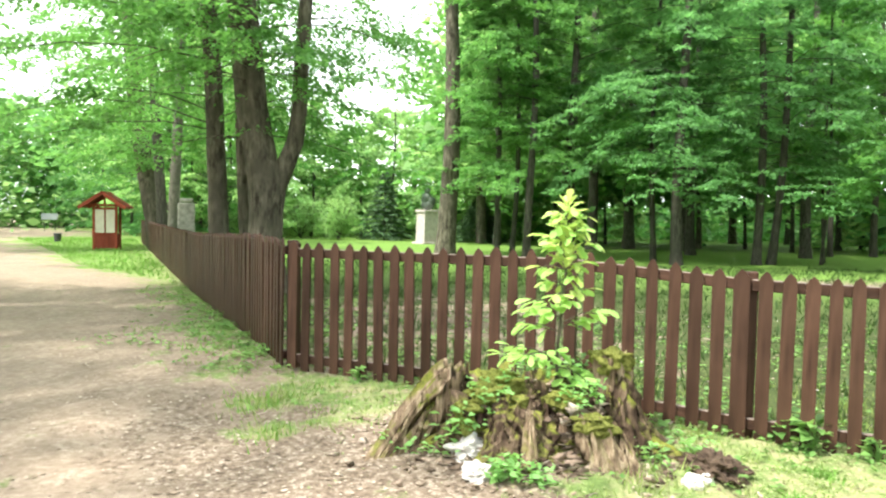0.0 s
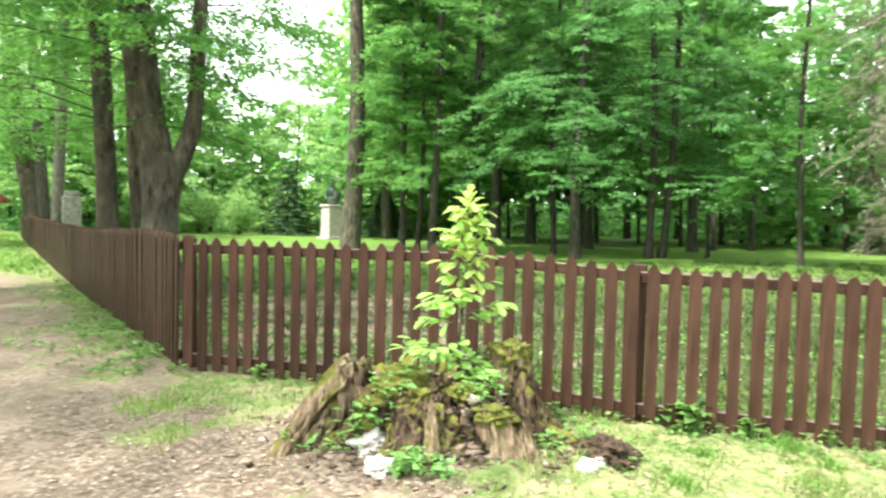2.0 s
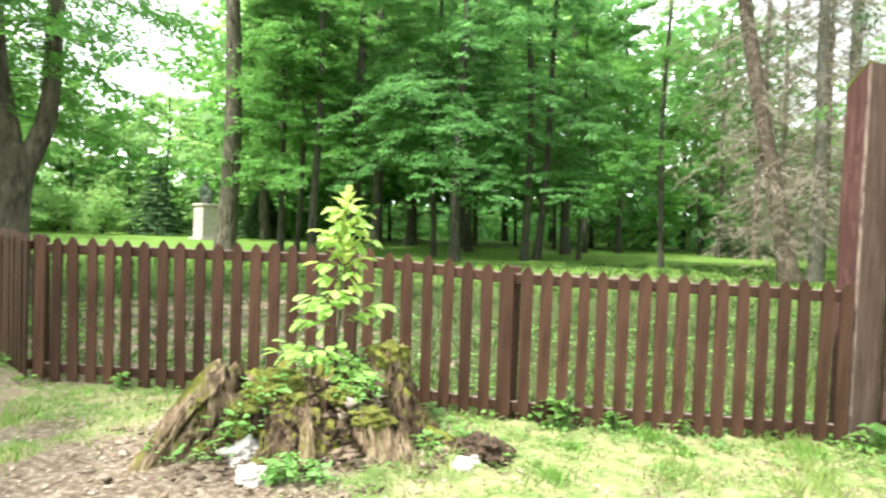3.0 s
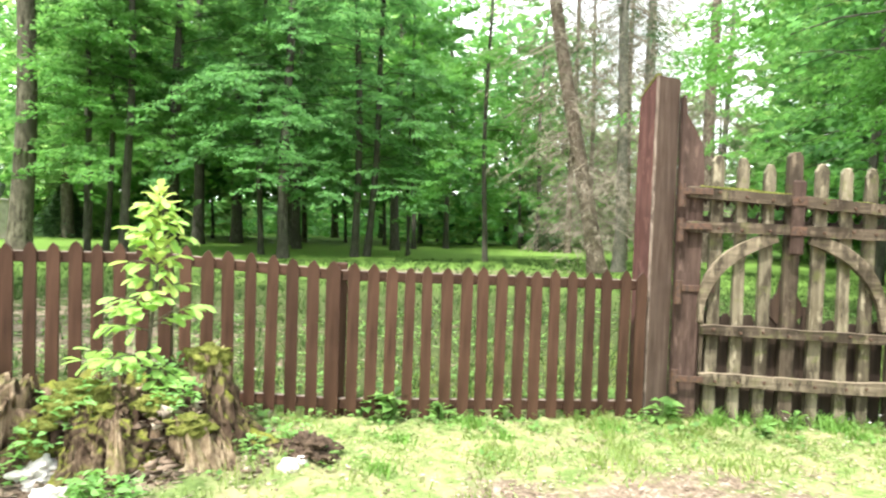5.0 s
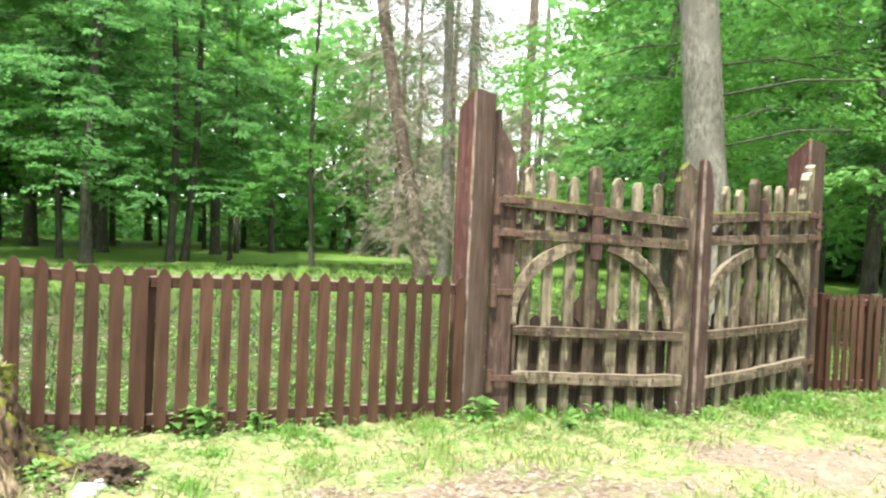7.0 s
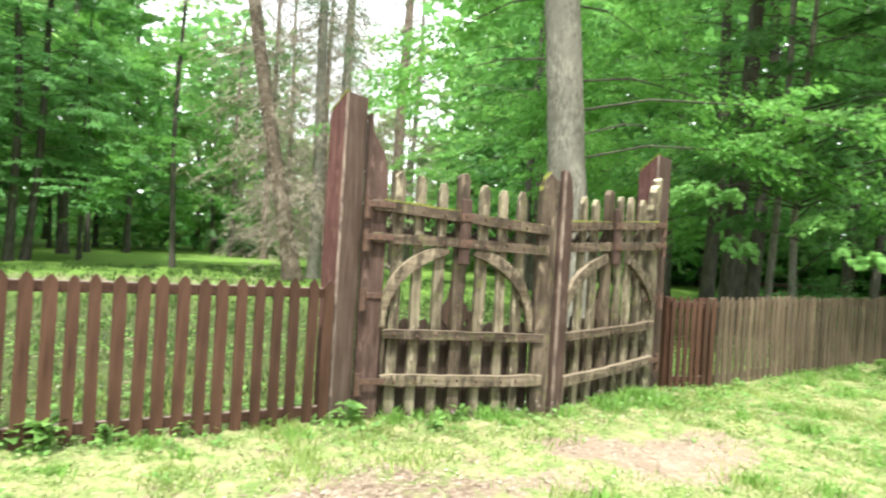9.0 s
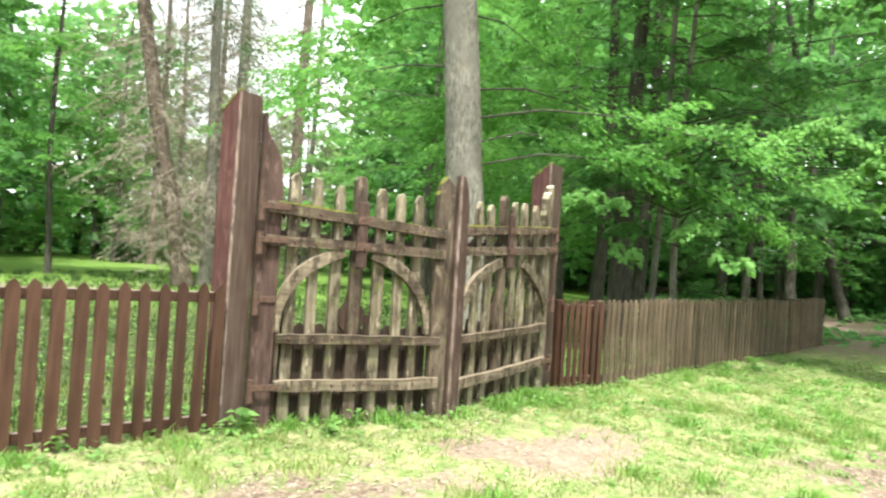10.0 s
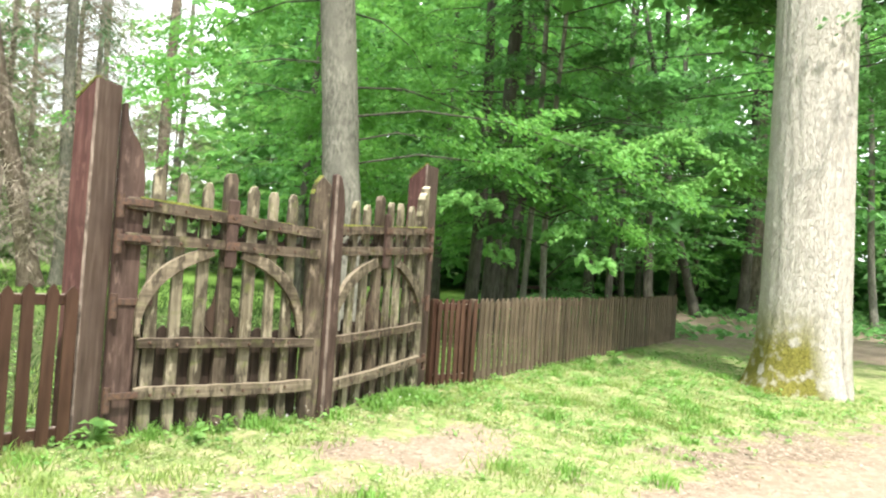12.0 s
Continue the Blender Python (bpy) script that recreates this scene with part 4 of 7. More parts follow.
def plant(x, y, s, k):
    copy_thing(VARIANTS[k], pose(x, y, 0, 0, 0, float(wood_rng.uniform(0, 360))) @ Matrix.Scale(s, 4))


def woods():
    spots = []
    for _ in range(9000):
        az, d = radians(wood_rng.uniform(-75, 290)), wood_rng.uniform(24, 74)
        deg = math.degrees(az)
        x, y = d * math.sin(az), d * math.cos(az)
        if deg < -19 and deg > -75:
            low = 45 + 0.8 * abs(deg + 25) if deg > -33 else 26
            if deg > -36 and abs(deg + 30.5) < 3.6:
                continue
        elif deg < 1:
            low = 62
        elif deg < 14:
            low = 48
        elif deg < 28:
            low = 40
        elif deg < 60:
            low = 62
        elif deg < 118:
            low = 32
        else:
            low = 26
        if d < low or (d > 70 and deg > 125):
            continue
        lane = abs((x - 20) * 0.455 - (y + 7.0) * 0.89)
        if 60 < deg < 140 and lane < 4:
            continue
        gap = 4.6 if deg < 118 else 10.0
        if any((x - p) ** 2 + (y - q) ** 2 < gap ** 2 for p, q in spots):
            continue
        spots.append((x, y))
        s = wood_rng.uniform(0.75, 1.1)
        if -12 < deg < 0:
            s *= 0.62
        elif -34 < deg < -25.5:
            s *= 0.55
        elif 28 < deg < 60:
            s *= 0.7
        plant(x, y, s, int(wood_rng.integers(0, 6)))
        if len(spots) > 57:
            break


woods()
for v in VARIANTS:   # the first of each variant stands far back in the woods too
    i = VARIANTS.index(v)
    v.matrix_basis = pose(-30 + 26 * i, 96 + 3 * (i % 2), 0, 0, 0, 40 * i)
# trees out of view, added to shade the track, verge and lawn
tree(-10.0, 6.0, 15, 0.5, 6.6, 6.6, 5300, 0.15, (0.0, 0), 501, M_BARK_OLD, M_LEAF_LIGHT, z1=10, facing=(0.6, 0.3), upper=(1950, 0.46), label="linden out of view that shades the sandy track", group="track side trees")
tree(-8.4, 2.4, 13, 0.55, 6.5, 5.2, 2300, 0.16, (0.02, 0.02), 503, M_BARK_OLD, M_LEAF, z1=11, upper=(800, 0.4), facing=(1.75, 0.8), label="tall linden out of view, added to shade the track", group="track side trees")
tree(-12.2, 8.6, 15, 0.5, 5.0, 4.2, 5000, 0.15, (0.0, 0), 502, M_BARK_OLD, M_LEAF, z1=10, upper=(1700, 0.46), label="linden out of view that shades the sandy track", group="track side trees")


def wood_edge():
    """Leafy trees green down to the ground where the lawn meets the wood."""
    g = np.random.default_rng(55)
    firsts = []
    for k in range(4):
        firsts.append(tree(0, 130 + 10 * k, 11.5 + k, 0.32, 0.7, 4.4, 3200, 0.52, (0, 0), 400 + k, M_BARK, (M_LEAF_PALE, M_LEAF_LIGHT, M_LEAF_PALE, M_LEAF_DARK)[k], branches=34, twigs=12, droop=0.4, tilt=1.8,
                           label="bright leafy tree green to the ground", group="wood edge"))
    spots = [(az + g.uniform(-0.6, 0.6), d + g.uniform(-3, 3)) for az, d in zip(np.arange(-15.5, 13, 2.3), (56, 62, 58, 64, 60, 57, 63, 62, 60, 64, 58, 55, 60))]
    spots += [(-26.5, 66), (-24.5, 60), (-22.5, 56), (-20.0, 54), (31.5, 60), (35, 56), (38.5, 62), (42, 56), (46.5, 56), (50, 60), (53.5, 55), (57, 50), (-17.5, 52), (-25.5, 74), (-28.6, 96), (-30, 100), (62, 48), (68, 44), (84, 52)]
    placed = set()
    for n, (az, d) in enumerate(spots):
        a, s = radians(az), g.uniform(0.8, 1.15) * (0.8 if -33 < az < -25 else 1)
        m = pose(d * math.sin(a), d * math.cos(a), 0, 0, 0, g.uniform(0, 360)) @ Matrix.Scale(s, 4)
        k = 3 if az < -19 else n % 3
        if k in placed:
            copy_thing(firsts[k], m)
        else:
            firsts[k].matrix_basis = m
            placed.add(k)


wood_edge()


def far_canopy():
    """Layered foliage of the far woods, in clumps, from the undergrowth to the crowns."""
    g = np.random.default_rng(12)
    tones = ((M_LEAF_PALE, 0.5, "pale green foliage of the far woods"), (M_LEAF, 0.0, "green foliage of the far woods"), (M_LEAF_DARK, -0.5, "dark green foliage of the far woods"), (M_LEAF_SHADED, 0.0, "foliage of the wood along the lane, shaded in colour"))
    n = 5400
    deg = g.uniform(-60, 128, n)
    roof = np.interp(deg, [-60, -36, -34, -32, -28, -26, -23, -14, -12, -10, -2, 0, 2, 37, 41, 56, 60, 128], [20, 20, 15, 9, 9, 14, 22, 22, 15, 9, 9.5, 18, 23, 23, 20, 20, 23, 23])
    elev = g.uniform(0, 1, n) ** 1.15 * roof * g.uniform(0.9, 1.08, n)
    d = g.uniform(58, 92, n) * np.where(deg > 62, 0.74, 1.0)
    low = n // 3      # a thicker undergrowth belt near the ground, its shade put into a darker tone
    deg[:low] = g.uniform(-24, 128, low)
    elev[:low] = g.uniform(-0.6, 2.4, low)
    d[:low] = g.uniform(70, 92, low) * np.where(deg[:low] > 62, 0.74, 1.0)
    deg[-500:] = g.uniform(84, 118, 500)
    elev[-500:] = g.uniform(0, 24, 500)
    d[-500:] = g.uniform(40, 58, 500)
    back = slice(n - 1700, n - 800)      # the hornbeams' own understorey behind the lawn
    deg[back], elev[back], d[back] = g.uniform(1, 29, 900), 4 + 18 * g.uniform(0, 1, 900), g.uniform(46, 60, 900)
    side = slice(n - 2400, n - 1700)     # the wood behind the gate's pale-barked tree
    deg[side], elev[side], d[side] = g.uniform(58, 84, 700), 2 + 22 * g.uniform(0, 1, 700), g.uniform(38, 56, 700)
    deep = slice(n - 2540, n - 2400)     # the dense wood beside the conifers
    deg[deep], elev[deep], d[deep] = g.uniform(27, 43, 140), 2 + 16 * g.uniform(0, 1, 140), g.uniform(48, 60, 140)
    far_left = slice(n - 800, n - 500)
    deg[far_left], elev[far_left], d[far_left] = g.uniform(-36, -23, 300), g.uniform(-0.4, 8.5, 300), g.uniform(81, 96, 300)
    # tone by bearing: hazy, sunlit parts get paler leaves, shaded parts darker ones
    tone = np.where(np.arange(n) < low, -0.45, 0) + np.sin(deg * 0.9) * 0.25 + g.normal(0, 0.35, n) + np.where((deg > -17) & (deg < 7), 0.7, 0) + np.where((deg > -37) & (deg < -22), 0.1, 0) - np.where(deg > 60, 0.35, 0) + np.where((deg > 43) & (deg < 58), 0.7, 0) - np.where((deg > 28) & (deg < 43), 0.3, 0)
    z = 0.4 + d * np.tan(np.radians(elev))
    open_ = (deg > 41) & (deg < 57) & (elev > 8) & (g.uniform(0, 1, n) < 0.45)
    keep = ~open_ & ~((np.abs(deg + 29.5) < 3.0) & (z < 4.5) & (d < 80))
    for k, (mat, mid, label) in enumerate(tones):
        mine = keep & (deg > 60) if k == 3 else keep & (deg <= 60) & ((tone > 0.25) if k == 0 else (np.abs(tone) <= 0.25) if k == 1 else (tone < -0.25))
        az = np.radians(deg[mine])
        c = np.stack([d[mine] * np.sin(az), d[mine] * np.cos(az), z[mine]], 1)
        c = np.repeat(c, 24, 0)
        m = len(c)
        pos = c + g.normal(size=(m, 3)) * np.array((1.7, 1.7, 0.8))
        pos[:, 2] = np.abs(pos[:, 2])
        ax = g.normal(size=(m, 3)) * np.array((1, 1, 0.3))
        nor = g.normal(size=(m, 3)) * 0.7 + np.array((0, 0, 0.8))
        v, f = leaves(pos, ax, nor, g.uniform(0.6, 1.15, m), 0.65)
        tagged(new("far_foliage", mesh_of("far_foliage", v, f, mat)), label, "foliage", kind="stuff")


far_canopy()


def pole_trees():
    """Slender dark trunks standing close together at the back of the lawn and in the wood."""
    g = np.random.default_rng(21)
    firsts = [tree(60 + 12 * k, 120, 15 + k, 0.24 + 0.07 * k, 3.4, 3.0, 520, 0.5, (0.012 * (k - 1), 0), 700 + k, M_BARK, M_LEAF_DARK, branches=10, twigs=7, label="slender dark trunk with a high green crown in the wood", group="slender wood trees") for k in range(4)]
    spots = []
    while len(spots) < 38:
        az, d = (g.uniform(4, 40), g.uniform(40, 68)) if len(spots) < 20 else (g.uniform(64, 104), g.uniform(26, 46))
        p = (d * math.sin(radians(az)), d * math.cos(radians(az)))
        lane = abs((p[0] - 20) * 0.455 - (p[1] + 7.0) * 0.89)
        if lane > 3 and all(math.hypot(p[0] - q[0], p[1] - q[1]) > 1.6 for q in spots):
            spots.append(p)
    for n, p in enumerate(spots):
        m = pose(p[0], p[1], 0, 0, 0, g.uniform(0, 360)) @ Matrix.Scale(g.uniform(0.8, 1.15), 4)
        if n < 4:
            firsts[n].matrix_basis = m
        else:
            copy_thing(firsts[n % 4], m)


pole_trees()


def lane_undergrowth():
    """Low leafy plants on the forest floor along both sides of the lane."""
    g = np.random.default_rng(61)
    p = np.stack([g.uniform(19.5, 44, 9000), g.uniform(-14, 6, 9000)], 1)
    lane = np.abs((p[:, 0] - 20) * 0.455 - (p[:, 1] + 7.0) * 0.89)
    clump = 0.5 + 0.5 * np.sin(p[:, 0] * 0.9 + np.sin(p[:, 1])) * np.sin(p[:, 1] * 1.1)
    p = p[(lane > 2.1) & (g.uniform(0, 1, 9000) < 0.35 + 0.65 * clump)]
    n = len(p)
    z = g.uniform(0.02, 0.5, n) * g.uniform(0.3, 1, n)
    a = g.uniform(0, 6.283, n)
    v, f = leaves(np.concatenate([p, z[:, None]], 1), np.stack([np.cos(a), np.sin(a), g.uniform(-0.2, 0.5, n)], 1), g.normal(0, 0.45, (n, 3)) + np.array((0, 0, 1)), g.uniform(0.16, 0.38, n), 0.6)
    tagged(new("undergrowth", mesh_of("undergrowth", v, f, M_LEAF_DARK)), "low dark green plants on the shaded forest floor", "undergrowth", kind="stuff")


lane_undergrowth()


def bush(x, y, r, h, n, mat, label, name="bush", category="bush", size=0.12):
    g = np.random.default_rng(int(abs(x * 37 + y * 11)) + 1)
    top = thing(name, pose(x, y, float(ground_z(x, y))), label, category, "bushes")
    limbs, pos = [], []
    for i in range(16):
        a, e = g.uniform(0, 6.3), g.uniform(0.25, 1.0)
        end = np.array((math.cos(a) * r * (1 - 0.5 * e) * g.uniform(0.5, 1), math.sin(a) * r * (1 - 0.5 * e) * g.uniform(0.5, 1), h * e))
        limbs.append(tube(np.stack([np.zeros(3), end * 0.5 + np.array((0, 0, 0.1 * h)), end]), [0.03, 0.02, 0.006], 4))
        c = g.uniform(0.35, 1.05, n // 16)[:, None] * end
        pos.append(c + g.normal(size=c.shape) * np.array((0.17 * r, 0.17 * r, 0.09 * h)))
    pos = np.concatenate(pos)
    pos[:, 2] = np.abs(pos[:, 2]) + 0.03
    k = len(pos)
    v, f = joined(limbs)
    tagged(child("stem_clump", mesh_of("stem_clump", v, f, M_BARK), top), kind="stuff")
    v, f = leaves(pos, g.normal(size=(k, 3)) * np.array((1, 1, 0.4)), g.normal(size=(k, 3)) * 0.5 + np.array((0, 0, 1)), size * g.uniform(0.6, 1.3, k))
    child("foliage", mesh_of("foliage", v, f, mat), top)


def small_spruce(x, y, h, r, seed):
    g = np.random.default_rng(seed)
    top = thing("young_spruce", pose(x, y, 0), "young dense spruce at the lawn's edge", "spruce", "spruces")
    v, f = tube(np.array([(0, 0, -0.1), (0, 0, h * 0.5), (0, 0, h)]), [0.09, 0.06, 0.01], 8)
    child("trunk", mesh_of("trunk", v, f, M_BARK), top)
    n = 5900
    t = g.uniform(0, 1, n) ** 1.4
    lay = np.floor(t * 16) / 16 + g.normal(0, 0.008, n)
    a = g.uniform(0, 6.283, n)
    rr = r * (1 - t) * np.sqrt(g.uniform(0.1, 1, n)) * (1 + 0.25 * np.sin(a * 7 + lay * 40))
    pos = np.stack([rr * np.cos(a), rr * np.sin(a), h * (0.03 + 0.97 * lay) - 0.18 * rr], 1)
    ax = np.stack([np.cos(a), np.sin(a), -0.35 + 0 * a], 1) + g.normal(0, 0.2, (n, 3))
    v, f = leaves(pos, ax, np.tile((0, 0, 1.0), (n, 1)) + g.normal(0, 0.3, (n, 3)), g.uniform(0.2, 0.38, n), 0.35)
    child("needles", mesh_of("needles", v, f, M_NEEDLE), top)


small_spruce(-4.4, 51.7, 5.4, 2.0, 1)
small_spruce(2.6, 50.5, 3.6, 2.2, 2)
bush(-7.6, 50.0, 2.2, 3.0, 2600, M_LEAF_PALE, "green rounded bush at the lawn's edge", size=0.2)
bush(-11.0, 53.0, 2.6, 3.6, 2600, M_LEAF_PALE, "green rounded bush at the lawn's edge", size=0.2)
bush(-14.5, 50.0, 2.6, 3.0, 2600, M_LEAF_PALE, "leafy green bush at the lawn's edge", size=0.2)
bush(30.1, 34.6, 1.8, 1.6, 2200, M_NEEDLE, "low dark conifer bush on the lawn", size=0.16)
bush(23.5, 1.6, 1.6, 1.3, 2400, M_LEAF_DARK, "dark low bush behind the weathered fence", size=0.12)
bush(28.5, -7.5, 1.8, 0.8, 1800, M_LEAF, "low leafy bush beside the lane")
bush(34.0, -8.5, 2.6, 1.6, 2600, M_LEAF_DARK, "low leafy bush beside the lane")


# ---------------------------------------------------------------- fences
def picket_mesh(w, h, d, mat, point=0.068, seed=0):
    g = random.Random(seed)
    j = lambda: g.uniform(-0.004, 0.004)
    out = [(-w / 2, 0), (w / 2, 0), (w / 2 + j(), h - point), (w * 0.30, h - point * 0.42), (j() * 1.5, h + j()), (-w * 0.30, h - point * 0.42), (-w / 2 + j(), h - point)]
    bm = prism(out, d)
    bmesh.ops.recalc_face_normals(bm, faces=bm.faces)
    me = bpy.data.meshes.new("picket")
    bm.to_mesh(me)
    bm.free()
    me.materials.append(mat)
    return me


def picket_fence(a, b, n, label, mat, w, h, posts, lift=0.015, seed=1, wide=(), tilt=0.5, at=None, last_post=True):
    """Pickets on two rails, the pickets on the track's side."""
    g = random.Random(seed)
    a, b = np.asarray(a, float), np.asarray(b, float)
    u = (b - a) / np.linalg.norm(b - a)
    L = float(np.linalg.norm(b - a))
    ang = math.degrees(math.atan2(u[1], u[0]))
    back = np.array((-u[1], u[0]))
    if back @ (-(a + b) / 2) > 0:
        back = -back
    side = 1 if np.allclose(back, (-u[1], u[0])) else -1
    top = thing("picket_fence", pose(a[0], a[1], 0, 0, 0, ang), label, "fence", "picket fences")
    zs = lambda s: float(ground_z(*(a + u * s)))
    kinds = [picket_mesh(w * k, h, 0.022, mat, seed=seed + i) for i, k in enumerate((1.0, 0.96, 1.04, 1.0))]
    big = picket_mesh(w * 1.25, h + 0.01, 0.024, mat, seed=seed + 9)
    for i in range(n):
        s = at(i) if at else (i + 0.5) / n * L
        m = pose(s + g.uniform(-0.006, 0.006), 0, zs(s) + lift + g.uniform(-0.012, 0.012), g.uniform(-0.4, 0.4), g.gauss(0, tilt), g.uniform(-1.5, 1.5))
        child("picket", big if i in wide else g.choice(kinds), top, m)
    segs = sorted(posts)
    for zc in (h - 0.11, 0.10):
        for s0, s1 in zip(segs[:-1], segs[1:]):
            z0, z1 = zs(s0) + lift + zc, zs(s1) + lift + zc
            ln = s1 - s0 - 0.004
            bm = box(0.085, 0.045, ln, (0, 0, -ln / 2), 0.006)
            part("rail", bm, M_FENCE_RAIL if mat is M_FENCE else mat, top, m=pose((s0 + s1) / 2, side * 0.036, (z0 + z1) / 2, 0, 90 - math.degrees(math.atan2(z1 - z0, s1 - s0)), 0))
    for s in segs if last_post else segs[:-1]:
        part("post", box(0.095, 0.095, h + 0.12, (0, 0, 0), 0.008), mat, top, m=pose(s, side * 0.108, zs(s) - 0.12, 0, g.uniform(-0.5, 0.5), 0))
    return top


left_end = CORNER + ALONG_LEFT * 36.0
picket_fence(CORNER, (4.665, 3.915), 43, "dark brown stained picket fence between corner and gate", M_FENCE, 0.090, 1.235, (0.05, 2.79, 4.13, 6.66), seed=2, last_post=False, wide=(25,), tilt=0.35,
             at=lambda i: 0.092 + 0.1592 * min(i, 25) + 0.1505 * max(0, i - 25))
picket_fence(left_end, CORNER + ALONG_LEFT * 0.02, 228, "long dark brown picket fence running along the sandy track", M_FENCE, 0.092, 1.25, tuple(2.25 * k + 0.1 for k in range(16)) + (35.9,), seed=3, tilt=0.5)
picket_fence((8.94, 2.20), (9.50, 1.77), 7, "short dark brown wicket panel beside the gate post", M_FENCE, 0.058, 1.16, (0.03, 0.56), seed=4)
picket_fence((9.52, 1.76), FENCE_END, 66, "weathered grey-brown picket fence beyond the gate", M_FENCE_OLD, 0.094, 1.17, (0.05, 2.1, 4.2, 6.3, 8.4, 10.2), seed=5, tilt=0.5)


def barrier():
    top = thing("rail_barrier", pose(23.8, 3.7, 0, 0, 0, math.degrees(math.atan2(-2.7, 0.4))), "dark wooden rail barrier under the trees", "barrier")
    part("rail", box(2.9, 0.07, 0.12, (1.35, 0, 0.93), 0.01), M_GATE_DARK, top)
    part("rail", box(2.9, 0.07, 0.12, (1.35, 0, 0.45), 0.01), M_GATE_DARK, top)
    for s in (0.0, 1.35, 2.7):
        part("post", box(0.12, 0.12, 1.1, (s, 0.1, -0.1), 0.01), M_GATE_DARK, top)


barrier()


# ---------------------------------------------------------------- the gate
def gate_post(at, label, side, turn):
    """A massive square post with a slanting mossy head, painted red on its inner face, its arris worn pale."""
    top = thing("gate_post", pose(at[0], at[1], float(ground_z(*at)) - 0.02, 0, 0, turn), label, "gate post", "gate posts")
    bm = box(side, side, 2.95, (0, 0, 0), 0.016)
    bmesh.ops.bisect_plane(bm, geom=list(bm.verts) + list(bm.edges) + list(bm.faces), plane_co=(0, 0, 1.1), plane_no=(0, 0, 1))
    bmesh.ops.bisect_plane(bm, geom=list(bm.verts) + list(bm.edges) + list(bm.faces), plane_co=(0, 0, 2.1), plane_no=(0, 0, 1))
    for v in bm.verts:
        if v.co.z > 2.8:
            v.co.z -= (v.co.y + side / 2) * 0.72 + (v.co.x + side / 2) * 0.06
        v.co.x += 0.004 * math.sin(v.co.z * 3.0)
    shaft = part("shaft", bm, M_POST, top)
    shaft.data.materials.append(M_POST_RED)
    shaft.data.materials.append(M_ARRIS)
    for p in shaft.data.polygons:
        n = p.normal
        if n.z < 0.3:
            p.material_index = 1 if n.x < -0.9 else 2 if (n.x < -0.3 and n.y < -0.3) else 0
    k = side / 2
    rim = [(-k + 0.01 + (2 * k - 0.02) * i / 9, 2.957 - (0.01 + (2 * k - 0.02) * i / 9) * 0.72 + 0.005 * math.sin(i * 2.2)) for i in range(10)]
    part("moss_rim", prism(rim + [(x, z - 0.014) for x, z in rim[::-1]], 0.05), M_MOSS, top, "yellow-green moss on the post head", pose(-k + 0.022, 0, 0, 0, 0, 90))
    return top


gate_post(POST_L, "massive square gate post with red-brown inner face and mossy slanting head", 0.25, -11.0)
gate_post(POST_R, "massive square gate post with red-brown face beside the wicket panel", 0.29, -18.0)


def gate_picket(w, h, d, tip=0.06, mat=None, seed=0):
    """A thick weathered paling with uneven sides and a blunt pointed head."""
    g = random.Random(seed)
    n = 6
    j = lambda a: g.uniform(-a, a)
    right = [(w / 2 + j(0.005), (h - tip) * (i + 0.5) / n) for i in range(n)]
    left = [(-w / 2 + j(0.005), (h - tip) * (i + 0.5) / n) for i in range(n)]
    head = [(w / 2, h - tip), (w * 0.24 + j(0.008), h + j(0.006)), (-w * 0.24 + j(0.008), h + j(0.010)), (-w / 2, h - tip + j(0.012))]
    bm = prism([(-w / 2, j(0.01)), (w / 2, j(0.01))] + right + head + left[::-1], d)
    bmesh.ops.bevel(bm, geom=list(bm.edges), offset=0.004, segments=1, affect="EDGES")
    bmesh.ops.recalc_face_normals(bm, faces=bm.faces)
    me = bpy.data.meshes.new("gate_picket")
    bm.to_mesh(me)
    bm.free()
    me.materials.append(mat or M_GATE)
    return me


def worn_rail(x0, z0, x1, z1, hgt, d, seed):
    """A hewn rail between two points of the leaf, its edges nicked and wavy."""
    g = random.Random(seed)
    n = 16
    up, down = [], []
    for i in range(n + 1):
        t = i / n
        x, z = x0 + (x1 - x0) * t, z0 + (z1 - z0) * t + 0.006 * math.sin(t * 5 + seed)
        up.append((x, z + hgt / 2 + g.uniform(-0.006, 0.004)))
        down.append((x, z - hgt / 2 + g.uniform(-0.004, 0.006)))
    bm = prism(down + up[::-1], d)
    bmesh.ops.bevel(bm, geom=list(bm.edges), offset=0.006, segments=1, affect="EDGES")
    return bm


def arc_brace(points, d):
    """A curved brace along points (x, z, width), thin at the foot."""
    pts = np.array(points, float)
    t = np.linspace(0, len(pts) - 1, 14)
    k = np.arange(len(pts))
    x, z, w = (np.interp(t, k, pts[:, c]) for c in range(3))
    for _ in range(2):      # ease the corners
        x[1:-1], z[1:-1] = (x[:-2] + 2 * x[1:-1] + x[2:]) / 4, (z[:-2] + 2 * z[1:-1] + z[2:]) / 4
    dx, dz = np.gradient(x), np.gradient(z)
    l = np.hypot(dx, dz)
    nx, nz = -dz / l, dx / l
    bm = bmesh.new()
    rows = [[bm.verts.new((x[i] + nx[i] * q * w[i] / 2, y, z[i] + nz[i] * q * w[i] / 2)) for q, y in ((-1, -d / 2), (1, -d / 2), (1, d / 2), (-1, d / 2))] for i in range(len(x))]
    for p, q in zip(rows[:-1], rows[1:]):
        for c in range(4):
            bm.faces.new((p[c], p[(c + 1) % 4], q[(c + 1) % 4], q[c]))
    bm.faces.new(rows[0])
    bm.faces.new(rows[-1][::-1])
    bmesh.ops.bevel(bm, geom=list(bm.edges), offset=0.004, segments=1, affect="EDGES")
    return bm


